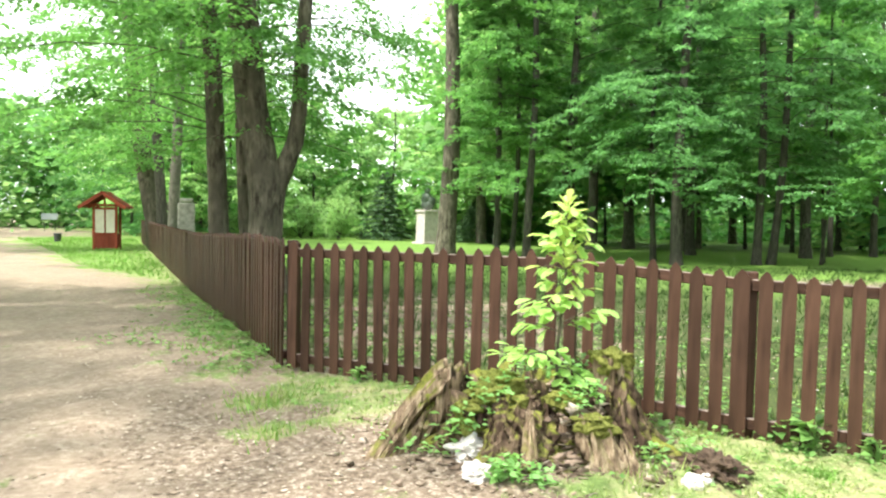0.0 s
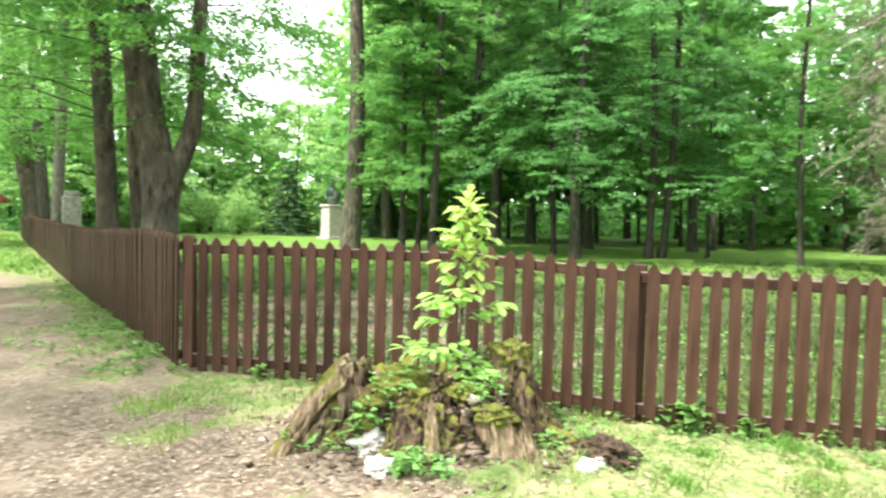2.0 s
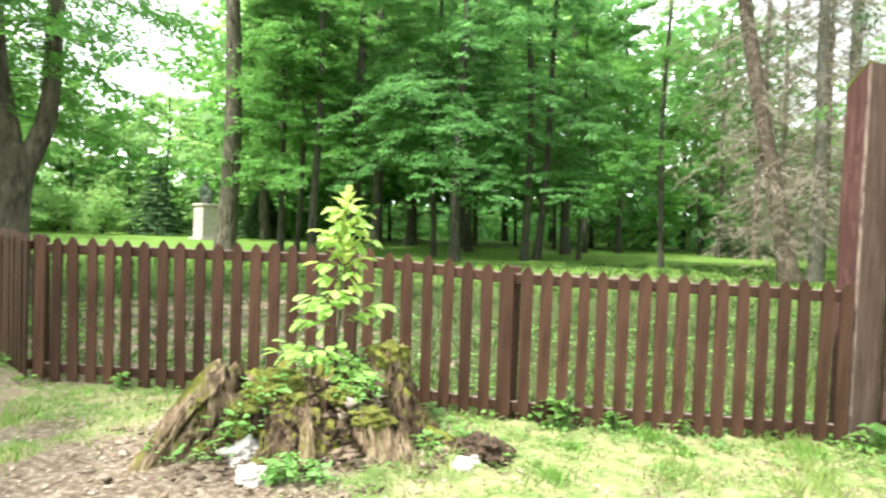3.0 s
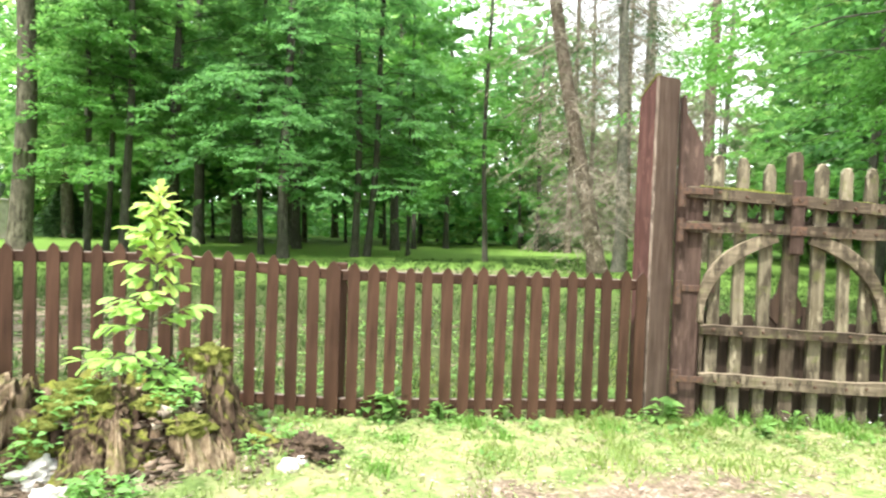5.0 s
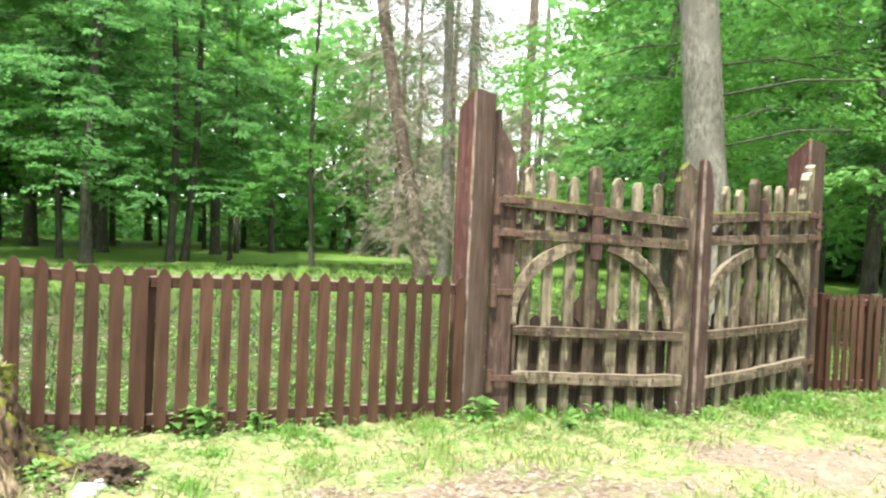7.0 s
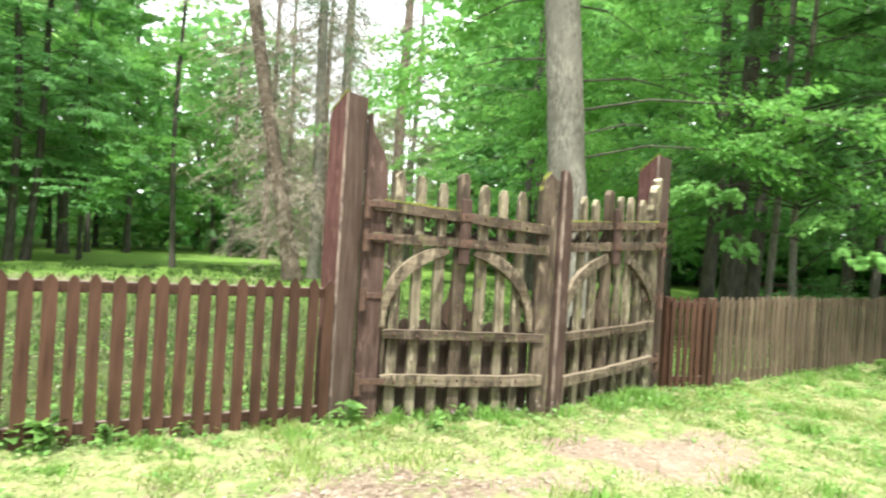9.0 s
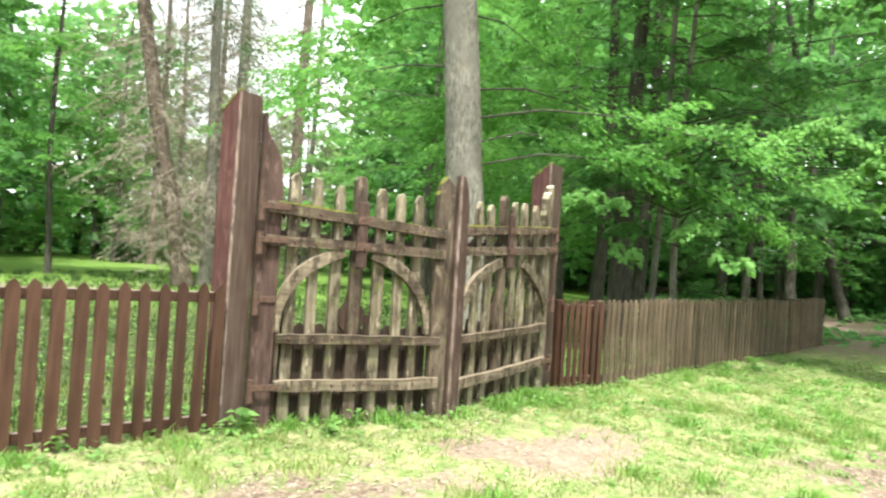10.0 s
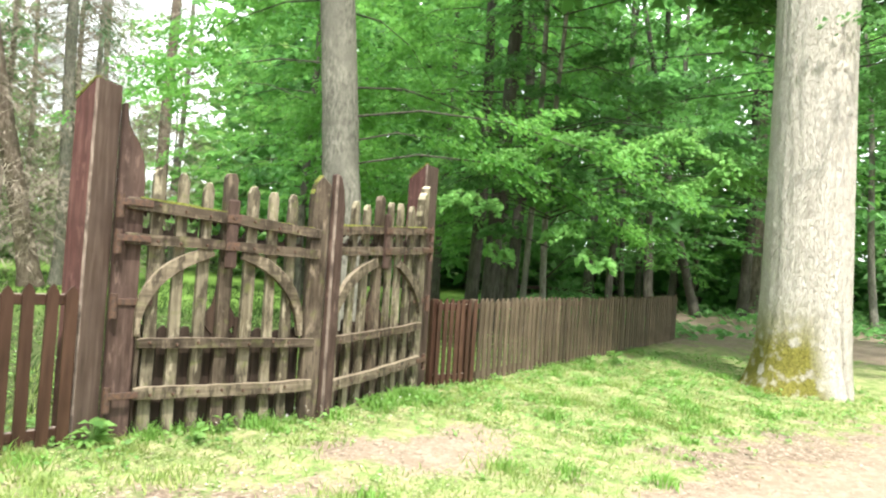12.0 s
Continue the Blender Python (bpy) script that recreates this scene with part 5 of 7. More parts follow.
def gate_leaf(a, b, hinge_first, xs, cx, tops, rails, braces, label, seed):
    """One leaf of the great gate: stiles, sagging rails, palings, curved braces, back boards, iron."""
    g = random.Random(seed)
    a, b = np.asarray(a), np.asarray(b)
    L = float(np.linalg.norm(b - a))
    top = thing("gate_leaf", pose(a[0], a[1], float(ground_z(*((a + b) / 2))), 0, 0, math.degrees(math.atan2(*(b - a)[::-1]))), label, "gate", "gate leaves")
    hx, k = (0.115, 1) if hinge_first else (L - 0.105, -1)
    # hinge stile with its carved fin
    out = [(-0.125, 0), (0.085, 0), (0.085, 1.98), (0.070, 2.03), (0.078, 2.14), (0.070, 2.26), (0.045, 2.36), (0.005, 2.45), (-0.050, 2.53), (-0.088, 2.58), (-0.092, 2.75), (-0.125, 2.75)]
    if not hinge_first:
        out = [(-0.08, 0), (0.085, 0), (0.085, 2.02), (0.07, 2.10), (0.085, 2.17), (0.06, 2.24), (0.045, 2.31), (0.055, 2.38), (0.02, 2.45), (-0.02, 2.47), (-0.03, 2.54), (-0.08, 2.57)]
    bm = prism([(k * x, z) for x, z in (out if k > 0 else out[::-1])], 0.10)
    bmesh.ops.bevel(bm, geom=list(bm.edges), offset=0.007, segments=1, affect="EDGES")
    part("hinge_stile", bm, M_FIN if hinge_first else M_GATE, top, "red-brown hinge stile with carved fin" if hinge_first else "grey hinge stile with scalloped head", pose(hx, 0.0, 0.03))
    # meeting stile
    if hinge_first:
        out = [(-0.062, 0.0), (0.13, 0.0), (0.13, 2.34), (0.035, 2.42), (-0.02, 2.36), (-0.045, 2.28), (-0.062, 2.22)]
        bm = prism(out, 0.10)
        bmesh.ops.bevel(bm, geom=list(bm.edges), offset=0.008, segments=1, affect="EDGES")
        part("meeting_stile", bm, M_RAIL, top, "", pose(L - 0.105, -0.030, 0.0))
        part("moss_rim", prism([(-0.058, 2.236), (-0.04, 2.292), (-0.015, 2.372), (0.035, 2.432), (0.035, 2.42), (-0.02, 2.36), (-0.045, 2.28)], 0.085), M_MOSS, top, "yellow-green moss on the stile head", pose(L - 0.105, -0.030, 0.0))
    else:
        out = [(-0.05, 0.0), (0.125, 0.0), (0.125, 2.14), (0.09, 2.33), (0.03, 2.46), (-0.05, 2.47)]
        bm = prism(out, 0.085)
        bmesh.ops.bevel(bm, geom=list(bm.edges), offset=0.020, segments=1, affect="EDGES")
        st = part("meeting_stile", bm, M_FIN, top, "red-brown meeting stile worn pale on its edge", pose(-0.015, -0.085, -0.02))
        st.data.materials.append(M_ARRIS)
        for p in st.data.polygons:
            if p.normal.x < -0.3 and p.normal.y < -0.3:
                p.material_index = 1
    # rails
    beams = {}
    lo, hi = (0.06, L - 0.07) if hinge_first else (0.03, L - 0.07)
    for i, (z0, z1, hgt) in enumerate(rails):
        f = lambda x: z0 + (z1 - z0) * x / L
        x0, x1 = (lo + 0.14 * hinge_first * (i > 1), hi - 0.06 * (not hinge_first) * (i > 1))
        beams[i] = part("rail", worn_rail(x0, f(x0), x1, f(x1), hgt, 0.065, seed + i), (M_BEAM, M_BEAM, M_BEAM, M_RAIL_PALE)[i], top, m=pose(0, -0.078 - 0.004 * (i % 2), 0))
    z_of = lambda i, x: rails[i][0] + (rails[i][1] - rails[i][0]) * x / L
    moss = worn_rail(lo + 0.1, z_of(0, lo + 0.1) + rails[0][2] / 2, hi - 0.06, z_of(0, hi - 0.06) + rails[0][2] / 2, 0.020, 0.05, seed + 40)
    part("moss_strip", moss, M_MOSS, top, "patchy yellow-green moss along the top rail", pose(0, -0.070, 0))
    # palings
    for i, x in enumerate(xs):
        h = tops[0] + (tops[1] - tops[0]) * x / L + g.uniform(-0.015, 0.015)
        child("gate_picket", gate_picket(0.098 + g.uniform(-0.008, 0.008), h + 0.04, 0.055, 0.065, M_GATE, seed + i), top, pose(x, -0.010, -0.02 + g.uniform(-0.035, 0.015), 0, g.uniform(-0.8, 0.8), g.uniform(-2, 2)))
    hc = tops[0] + (tops[1] - tops[0]) * cx / L + 0.12
    child("centre_stile", gate_picket(0.115, hc, 0.075, 0.05, M_RAIL, seed + 30), top, pose(cx, -0.020, -0.02, 0, g.uniform(-0.4, 0.4), 0))
    part("centre_cover", box(0.105, 0.05, 0.62, (cx, -0.130, z_of(1, cx) - 0.20), 0.014), M_FIN, top, "red-brown cover board over the rails' crossing")
    # carved blocks between the two upper rails
    stops = sorted(list(xs) + [cx])
    stops = [stops[0] - 0.17] + stops + [stops[-1] + 0.17]
    for p, q in zip(stops[:-1], stops[1:]):
        w, z0, z1 = (q - p - 0.09) / 2, z_of(1, (p + q) / 2), z_of(0, (p + q) / 2)
        if w < 0.02:
            continue
        gap = z1 - z0
        bm = prism([(-w, 0), (w, 0), (w, 0.06 + gap * 0.35), (w * 0.55, 0.05 + gap * 0.16), (-w * 0.55, 0.05 + gap * 0.16), (-w, 0.06 + gap * 0.35)], 0.026)
        prism([(-w, gap * 0.72), (-w * 0.5, gap * 0.84), (0, gap * 0.66), (w * 0.5, gap * 0.84), (w, gap * 0.72), (w, gap), (-w, gap)], 0.026, bm)
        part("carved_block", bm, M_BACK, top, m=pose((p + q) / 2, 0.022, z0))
    # dark boards behind the lower palings, with wavy heads
    n = 2 * len(xs) + 4
    b0, b1 = (0.20, L - 0.16) if hinge_first else (0.06, L - 0.19)
    wid = (b1 - b0) / n
    for i in range(n):
        h = 0.90 + 0.06 * math.sin(i * 2.3) + g.uniform(-0.03, 0.05)
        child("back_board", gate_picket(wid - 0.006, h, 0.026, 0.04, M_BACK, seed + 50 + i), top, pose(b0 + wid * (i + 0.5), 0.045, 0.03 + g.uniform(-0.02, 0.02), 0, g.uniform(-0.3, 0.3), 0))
    out = [(-0.055, 0), (0.055, 0), (0.06, 0.40), (0.15, 0.50), (0.13, 0.60), (0.075, 0.68), (0.05, 0.80), (-0.05, 0.80), (-0.075, 0.68), (-0.13, 0.60), (-0.15, 0.50), (-0.06, 0.40)]
    part("carved_board", prism(out, 0.03), M_GATE_DARK, top, "dark carved lower board", pose(cx, 0.030, 0.45))
    for i, pts in enumerate(braces):
        part("curved_brace", arc_brace(pts, 0.055), M_RAIL_PALE, top, m=pose(0, -0.072, 0))
    if hinge_first:
        part("lath", box(0.032, 0.03, z_of(2, 0.21) - z_of(3, 0.21) + 0.12, (0.215, -0.075, z_of(3, 0.21) - 0.02), 0.006), M_RAIL, top)
    # iron
    for i in (0, 1):
        part("iron_clasp", box(0.13, 0.012, 0.075, (cx, -0.162, z_of(i, cx) - 0.037), 0.003), M_IRON, top, "rusty iron clasp")
    zm = 1.145 if hinge_first else 1.13
    for x0, w, z, y in ((hx, 0.27, z_of(0, hx), -0.120), (hx, 0.27, z_of(1, hx), -0.124), (hx + k * 0.05, 0.30, zm, -0.06), (hx, 0.24, z_of(3, hx), -0.124)):
        part("hinge_strap", box(w, 0.016, 0.055, (x0, y, z - 0.027), 0.004), M_IRON, top, "rusty iron hinge strap")
        bm = bmesh.new()
        bmesh.ops.create_cone(bm, cap_ends=True, segments=10, radius1=0.032, radius2=0.028, depth=0.20)
        part("hinge_pin", bm, M_IRON, top, "rusty iron hinge pin", pose(hx - k * 0.115, -0.100, z - 0.03))
    for i in range(4):
        for x in list(xs) + [cx]:
            bm = bmesh.new()
            bmesh.ops.create_cone(bm, cap_ends=True, segments=8, radius1=0.015, radius2=0.009, depth=0.014, matrix=Matrix.Rotation(radians(90), 4, "X"))
            y = -0.172 if x == cx and i < 2 else -0.117 - 0.004 * (i % 2)
            part("stud", bm, M_IRON, beams[i], m=beams[i].matrix_basis.inverted() @ pose(x + g.uniform(-0.02, 0.02), y, z_of(i, x) + g.uniform(-0.015, 0.015)))
    return top


gate_leaf((4.88, 3.90), (6.47, 2.79), True, (0.32, 0.52, 0.73, 1.17, 1.41, 1.59), 0.945, (2.27, 2.18), ((1.975, 1.835, 0.095), (1.675, 1.645, 0.095), (0.805, 0.775, 0.085), (0.385, 0.355, 0.105)),
          (((0.20, 0.86, 0.035), (0.20, 1.02, 0.055), (0.24, 1.20, 0.095), (0.36, 1.38, 0.115), (0.56, 1.52, 0.115), (0.80, 1.61, 0.10)),
           ((1.71, 0.84, 0.05), (1.70, 1.02, 0.075), (1.64, 1.20, 0.095), (1.52, 1.37, 0.115), (1.33, 1.52, 0.115), (1.08, 1.60, 0.10))),
          "weathered oak gate leaf with curved braces and mossy rails", 11)
gate_leaf((6.53, 2.76), (8.61, 2.346), False, (0.20, 0.45, 0.70, 1.24, 1.47, 1.69), 0.965, (2.17, 2.32), ((1.885, 2.02, 0.09), (1.665, 1.775, 0.09), (0.755, 0.82, 0.085), (0.30, 0.385, 0.10)),
          (((0.04, 0.82, 0.045), (0.09, 1.02, 0.08), (0.17, 1.18, 0.115), (0.33, 1.36, 0.13), (0.58, 1.50, 0.12), (0.86, 1.59, 0.10)),
           ((1.97, 0.98, 0.06), (1.93, 1.13, 0.085), (1.80, 1.30, 0.11), (1.62, 1.45, 0.115), (1.36, 1.58, 0.10))),
          "weathered oak gate leaf standing ajar beside its twin", 12)


# ---------------------------------------------------------------- stump, sapling and stones
def wood_chunk(parent, foot, head, wide, thick, jag, seed, name="buttress", mat=None, turn=0.0, narrow=0.7, n=64, m=30, crumb=0.0):
    """A split, fibrous piece of old wood from its foot to a jagged head."""
    g = random.Random(seed)
    foot, head = Vector(foot), Vector(head)
    verts, faces = [], []
    off = Vector((seed * 1.7, seed * 0.9, 0))
    for j in range(m):
        t = j / (m - 1)
        for i in range(n):
            a = 2 * math.pi * i / n
            ca, sa_ = math.cos(a), math.sin(a)
            tip = 1 + jag * (noise.noise(Vector((ca * 3, sa_ * 3, 1)) + off) + 0.6 * noise.noise(Vector((ca * 9, sa_ * 9, 4)) + off))
            q = min(1.0, t / 0.86)
            c = foot.lerp(head, q)
            c.z = foot.z + (head.z - foot.z) * (1 - (1 - q) ** 1.5) * tip
            s = 1 + 0.55 * (1 - q) ** 2 - (1 - narrow) * q
            if t > 0.86:
                k = (t - 0.86) / 0.14
                s *= 1 - k
                c.z -= 0.05 * math.sin(k * 2.2)
            fib = 0.30 * noise.noise(Vector((ca * 4, sa_ * 4, q * 1.2)) + off) + 0.20 * noise.noise(Vector((ca * 15, sa_ * 15, q * 2.0)) + off)
            fib += 0.28 * noise.noise(Vector((ca * 2, sa_ * 2, q * 5)) + off) + 0.12 * noise.noise(Vector((ca * 6, sa_ * 6, q * 14)) + off)
            fib += crumb * (noise.noise(Vector((ca * 5, sa_ * 5, q * 9)) + off) + 0.7 * noise.noise(Vector((ca * 11, sa_ * 11, q * 22)) + off))
            u, w = ca * wide * s * (1 + fib), sa_ * thick * s * (1 + fib)
            cr, sr = math.cos(turn), math.sin(turn)
            verts.append((c.x + u * cr - w * sr, c.y + u * sr + w * cr, c.z))
    for j in range(m - 1):
        for i in range(n):
            k = (i + 1) % n
            faces.append((j * n + i, j * n + k, (j + 1) * n + k, (j + 1) * n + i))
    return child(name, mesh_of(name, np.array(verts), np.array(faces), mat or M_SPLIT, False), parent)


def stump():
    x, y = STUMP
    zg = float(ground_z(x, y)) - 0.12
    top = thing("tree_stump", pose(x, y, zg), "rotten jagged tree stump with moss and bare roots", "stump")
    roots = ((3.45, 0.22, 0.34), (5.15, 0.26, 0.20), (5.85, 0.22, 0.26), (4.35, 0.20, 0.14), (4.75, 0.14, 0.12), (0.1, 0.4, 0.22), (1.9, 0.5, 0.2))
    hollows = ((4.08, 0.17, 0.20, 0.16), (4.62, 0.13, 0.13, 0.20), (5.02, 0.14, 0.24, 0.16), (5.55, 0.15, 0.30, 0.12), (3.80, 0.14, 0.28, 0.10))   # angle, spread, height, depth
    n, m = 260, 76
    wrap = lambda d: (d + math.pi) % (2 * math.pi) - math.pi
    verts, faces = [], []
    for j in range(m):
        t = j / (m - 1)
        for i in range(n):
            a = 2 * math.pi * i / n
            ca, sa_ = math.cos(a), math.sin(a)
            H = 0.44 + 0.17 * noise.noise(Vector((ca * 2.5, sa_ * 2.5, 3))) + 0.12 * noise.noise(Vector((ca * 8, sa_ * 8, 3))) - 0.15 * math.exp(-(wrap(a - 4.75) / 0.55) ** 2)
            flare = sum(r * math.exp(-(wrap(a - c) / w) ** 2) for c, w, r in roots)
            if t <= 0.6:
                q = t / 0.6
                z = H * q
                r = 0.38 + (0.24 + flare) * (1 - q) ** 1.35
            else:
                q = (t - 0.6) / 0.4
                r = 0.38 * (1 - q)
                z = H + (0.47 - H) * min(1, 2 * q)
            p = Vector((r * ca, r * sa_, z))
            lump = 0.24 * (noise.turbulence(p * 3.4, 4, False) - 0.5) + 0.06 * noise.noise(p * 13) + 0.035 * noise.noise(p * 27)
            ridge = 1 - abs(noise.noise(Vector((ca * 7, sa_ * 7, z * 2.2)))) * 2
            fibre = 0.05 * ridge + 0.022 * (1 - 2 * abs(noise.noise(Vector((ca * 19, sa_ * 19, z * 5)))))
            cells = noise.cell(Vector((p.x * 12, p.y * 12, p.z * 5))) * 0.045
            if t <= 0.6:
                pit = sum(k * math.exp(-(wrap(a - c) / w) ** 2 - ((z - h) / 0.11) ** 2) for c, w, h, k in hollows)
                p += Vector((ca, sa_, 0)) * (fibre - lump - cells - pit)
            p.z += (0.9 * lump * (1 if t > 0.6 else 0.4)) * min(1, 3 * t)
            verts.append((p.x, p.y * 0.88, p.z))
    for j in range(m - 1):
        for i in range(n):
            k = (i + 1) % n
            faces.append((j * n + i, j * n + k, (j + 1) * n + k, (j + 1) * n + i))
    child("body", mesh_of("body", np.array(verts), np.array(faces), M_STUMP, False), top)
    wood_chunk(top, (-1.06, -0.42, -0.03), (-0.60, -0.23, 0.48), 0.066, 0.055, 0.5, 1, turn=0.5, narrow=0.55)
    wood_chunk(top, (-0.70, -0.22, -0.02), (-0.50, -0.16, 0.46), 0.075, 0.07, 0.40, 21, turn=0.9, mat=M_STUMP, crumb=0.4)
    wood_chunk(top, (-0.86, -0.30, -0.03), (-0.54, -0.20, 0.45), 0.085, 0.06, 0.45, 64, turn=0.7, crumb=0.3)
    wood_chunk(top, (-0.62, -0.42, -0.03), (-0.42, -0.30, 0.34), 0.10, 0.08, 0.3, 65, turn=0.5, mat=M_STUMP, crumb=0.5)
    wood_chunk(top, (-1.02, -0.40, -0.03), (-0.76, -0.30, 0.20), 0.10, 0.07, 0.3, 2, "root", turn=0.4)
    wood_chunk(top, (0.58, -0.10, -0.02), (0.49, -0.13, 0.67), 0.115, 0.10, 0.06, 3, narrow=0.95)
    wood_chunk(top, (0.66, -0.22, -0.02), (0.55, -0.20, 0.50), 0.08, 0.07, 0.25, 12, "splinter", M_STUMP, crumb=0.4)
    wood_chunk(top, (0.78, -0.12, -0.02), (0.60, -0.10, 0.32), 0.11, 0.09, 0.3, 4, "root", M_STUMP)
    wood_chunk(top, (0.40, -0.68, -0.02), (0.28, -0.54, 0.30), 0.085, 0.05, 0.45, 5, turn=0.15, narrow=0.9)
    wood_chunk(top, (0.55, -0.66, -0.03), (0.44, -0.50, 0.24), 0.05, 0.04, 0.45, 6, turn=-0.3, narrow=0.7)
    wood_chunk(top, (-0.11, -0.72, 0.10), (-0.10, -0.58, 0.36), 0.035, 0.03, 0.2, 9, "splinter", narrow=0.6)
    wood_chunk(top, (-0.45, -0.66, -0.03), (-0.16, -0.42, 0.22), 0.08, 0.06, 0.1, 11, "root", M_STUMP, turn=0.6)
    wood_chunk(top, (-0.17, -0.60, -0.04), (-0.15, -0.40, 0.40), 0.15, 0.10, 0.22, 61, mat=M_STUMP, narrow=0.8, n=90, m=44, crumb=0.45)
    wood_chunk(top, (-0.32, -0.62, -0.04), (-0.27, -0.44, 0.28), 0.07, 0.06, 0.3, 62, mat=M_STUMP, crumb=0.4)
    wood_chunk(top, (0.62, -0.34, -0.04), (0.50, -0.26, 0.40), 0.10, 0.08, 0.3, 63, mat=M_STUMP, crumb=0.4)
    g = random.Random(17)
    for i in range(46):      # torn shards of bark and heartwood leaning on the slopes
        a = g.uniform(3.3, 6.1) if i < 38 else g.uniform(0, 3.0)
        r0, h0 = g.uniform(0.42, 0.66), g.uniform(-0.03, 0.16)
        h1 = h0 + g.uniform(0.10, 0.28) * (1.3 - r0)
        r1, a1 = r0 - g.uniform(0.04, 0.16), a + g.uniform(-0.25, 0.25)
        wood_chunk(top, (r0 * math.cos(a), 0.9 * r0 * math.sin(a), h0), (r1 * math.cos(a1), 0.9 * r1 * math.sin(a1), h1), g.uniform(0.018, 0.050), g.uniform(0.014, 0.030), 0.35, 30 + i, "splinter",
                   M_SPLIT if i % 3 == 0 else M_STUMP, a + 1.57 + g.uniform(-0.4, 0.4), g.uniform(0.3, 0.8), 18, 12)

    def pad(px, py, pz, sx, sy, sz, seed):
        bm = bmesh.new()
        bmesh.ops.create_icosphere(bm, subdivisions=4, radius=1)
        for v in bm.verts:
            d = 1 + 0.7 * noise.noise(v.co * 2.0 + Vector((seed, 0, 0))) + 0.3 * noise.noise(v.co * 5 + Vector((0, seed, 0))) + 0.10 * noise.noise(v.co * 17)
            low = max(0.0, 0.35 - v.co.z)     # the rim sags over the wood below
            v.co = Vector((v.co.x * sx * d, v.co.y * sy * d, (v.co.z * d - 1.3 * low) * sz * 1.3 - 0.02))
        part("moss_pad", bm, M_MOSS, top, "yellow-green moss pad", pose(px, py, pz), smooth=True)

    pad(0.51, -0.15, 0.675, 0.125, 0.11, 0.035, 1)
    pad(-0.34, -0.30, 0.44, 0.14, 0.10, 0.04, 2)
    pad(0.30, -0.54, 0.35, 0.10, 0.08, 0.02, 4)
    pad(-0.24, -0.14, 0.49, 0.14, 0.12, 0.04, 5)
    pad(-0.46, -0.38, 0.33, 0.10, 0.09, 0.05, 6)
    pad(0.16, -0.36, 0.44, 0.10, 0.08, 0.03, 8)
    pad(-0.47, -0.36, 0.37, 0.09, 0.07, 0.03, 10)
    pad(-0.15, -0.42, 0.43, 0.07, 0.06, 0.025, 11)
    pad(0.33, -0.56, 0.31, 0.12, 0.08, 0.02, 12)


stump()


def stump_herbs():
    """Small plants rooted in the rotten heart and round the foot of the stump."""
    g = np.random.default_rng(44)
    c = []
    for _ in range(14):
        a, r = g.uniform(0, 6.283), 0.34 * math.sqrt(g.uniform(0, 1))
        c.append((STUMP[0] + r * math.cos(a), STUMP[1] - 0.05 + 0.8 * r * math.sin(a), 0.52 + g.uniform(-0.06, 0.05)))
    for dx, dy, z, k in ((-0.52, -0.45, 0.22, 6), (-0.44, -0.50, 0.14, 4), (-0.30, -0.44, 0.34, 4), (0.20, -0.42, 0.36, 7), (0.28, -0.36, 0.38, 6), (-0.42, -0.30, 0.40, 3)):
        for _ in range(k):
            c.append((STUMP[0] + dx + g.normal(0, 0.055), STUMP[1] + dy + g.normal(0, 0.04), z + float(ground_z(*STUMP)) - 0.12 + g.normal(0, 0.03)))
    for px, py, k in ((0.36, 3.92, 8), (0.47, 3.95, 5), (0.58, 3.86, 4), (1.35, 4.3, 4), (1.62, 4.5, 5), (-0.02, 4.30, 5), (-0.2, 4.45, 3)):
        for _ in range(k):
            c.append((px + g.normal(0, 0.06), py + g.normal(0, 0.05), float(ground_z(px, py))))
    c = np.array(c)
    k = 9
    n = len(c) * k
    base = np.repeat(c, k, 0) + np.concatenate([g.normal(0, 0.03, (n, 2)), g.uniform(0.01, 0.13, n)[:, None]], 1)
    a = g.uniform(0, 6.283, n)
    ax = np.stack([np.cos(a), np.sin(a), g.uniform(-0.2, 0.6, n)], 1)
    v, f = leaves(base, ax, g.normal(0, 0.4, (n, 3)) + np.array((0, 0, 1)), g.uniform(0.03, 0.085, n), 0.45)
    tagged(new("stump_herbs", mesh_of("stump_herbs", v, f, M_LEAF_SPRAY)), "small bright green herbs growing on and round the stump", "herbs", kind="stuff")


stump_herbs()


def wood_crumbs():
    """Broken bits of rotten wood and bark on and round the stump."""
    g = np.random.default_rng(46)
    n = 3200
    a = g.uniform(0, 6.283, n)
    r = 0.25 + np.abs(g.normal(0, 0.42, n))
    x, y = STUMP[0] + r * np.cos(a), STUMP[1] - 0.12 + 0.85 * r * np.sin(a)
    keep = r > 0.42
    a, r, x, y = a[keep], r[keep], x[keep], y[keep]
    n = len(r)
    on = r < 0.5
    z = np.where(on, 0.40 + g.uniform(-0.2, 0.05, n), ground_z(x, y) + 0.005 + 0.12 * np.clip(0.85 - r, 0, 1))
    s = g.uniform(0.008, 0.034, n)[:, None, None]
    corner = g.normal(size=(n, 4, 3)) * np.array((1.6, 0.7, 0.6))
    v = np.stack([x, y, z], 1)[:, None, :] + corner * s
    f = (np.arange(n)[:, None, None] * 4 + np.array([(0, 1, 2), (0, 3, 1), (0, 2, 3), (1, 3, 2)])[None]).reshape(-1, 3)
    tagged(new("wood_crumbs", mesh_of("wood_crumbs", v.reshape(-1, 3), f, M_LITTER)), "broken brown crumbs of rotten wood round the stump", "wood debris", kind="stuff")


wood_crumbs()


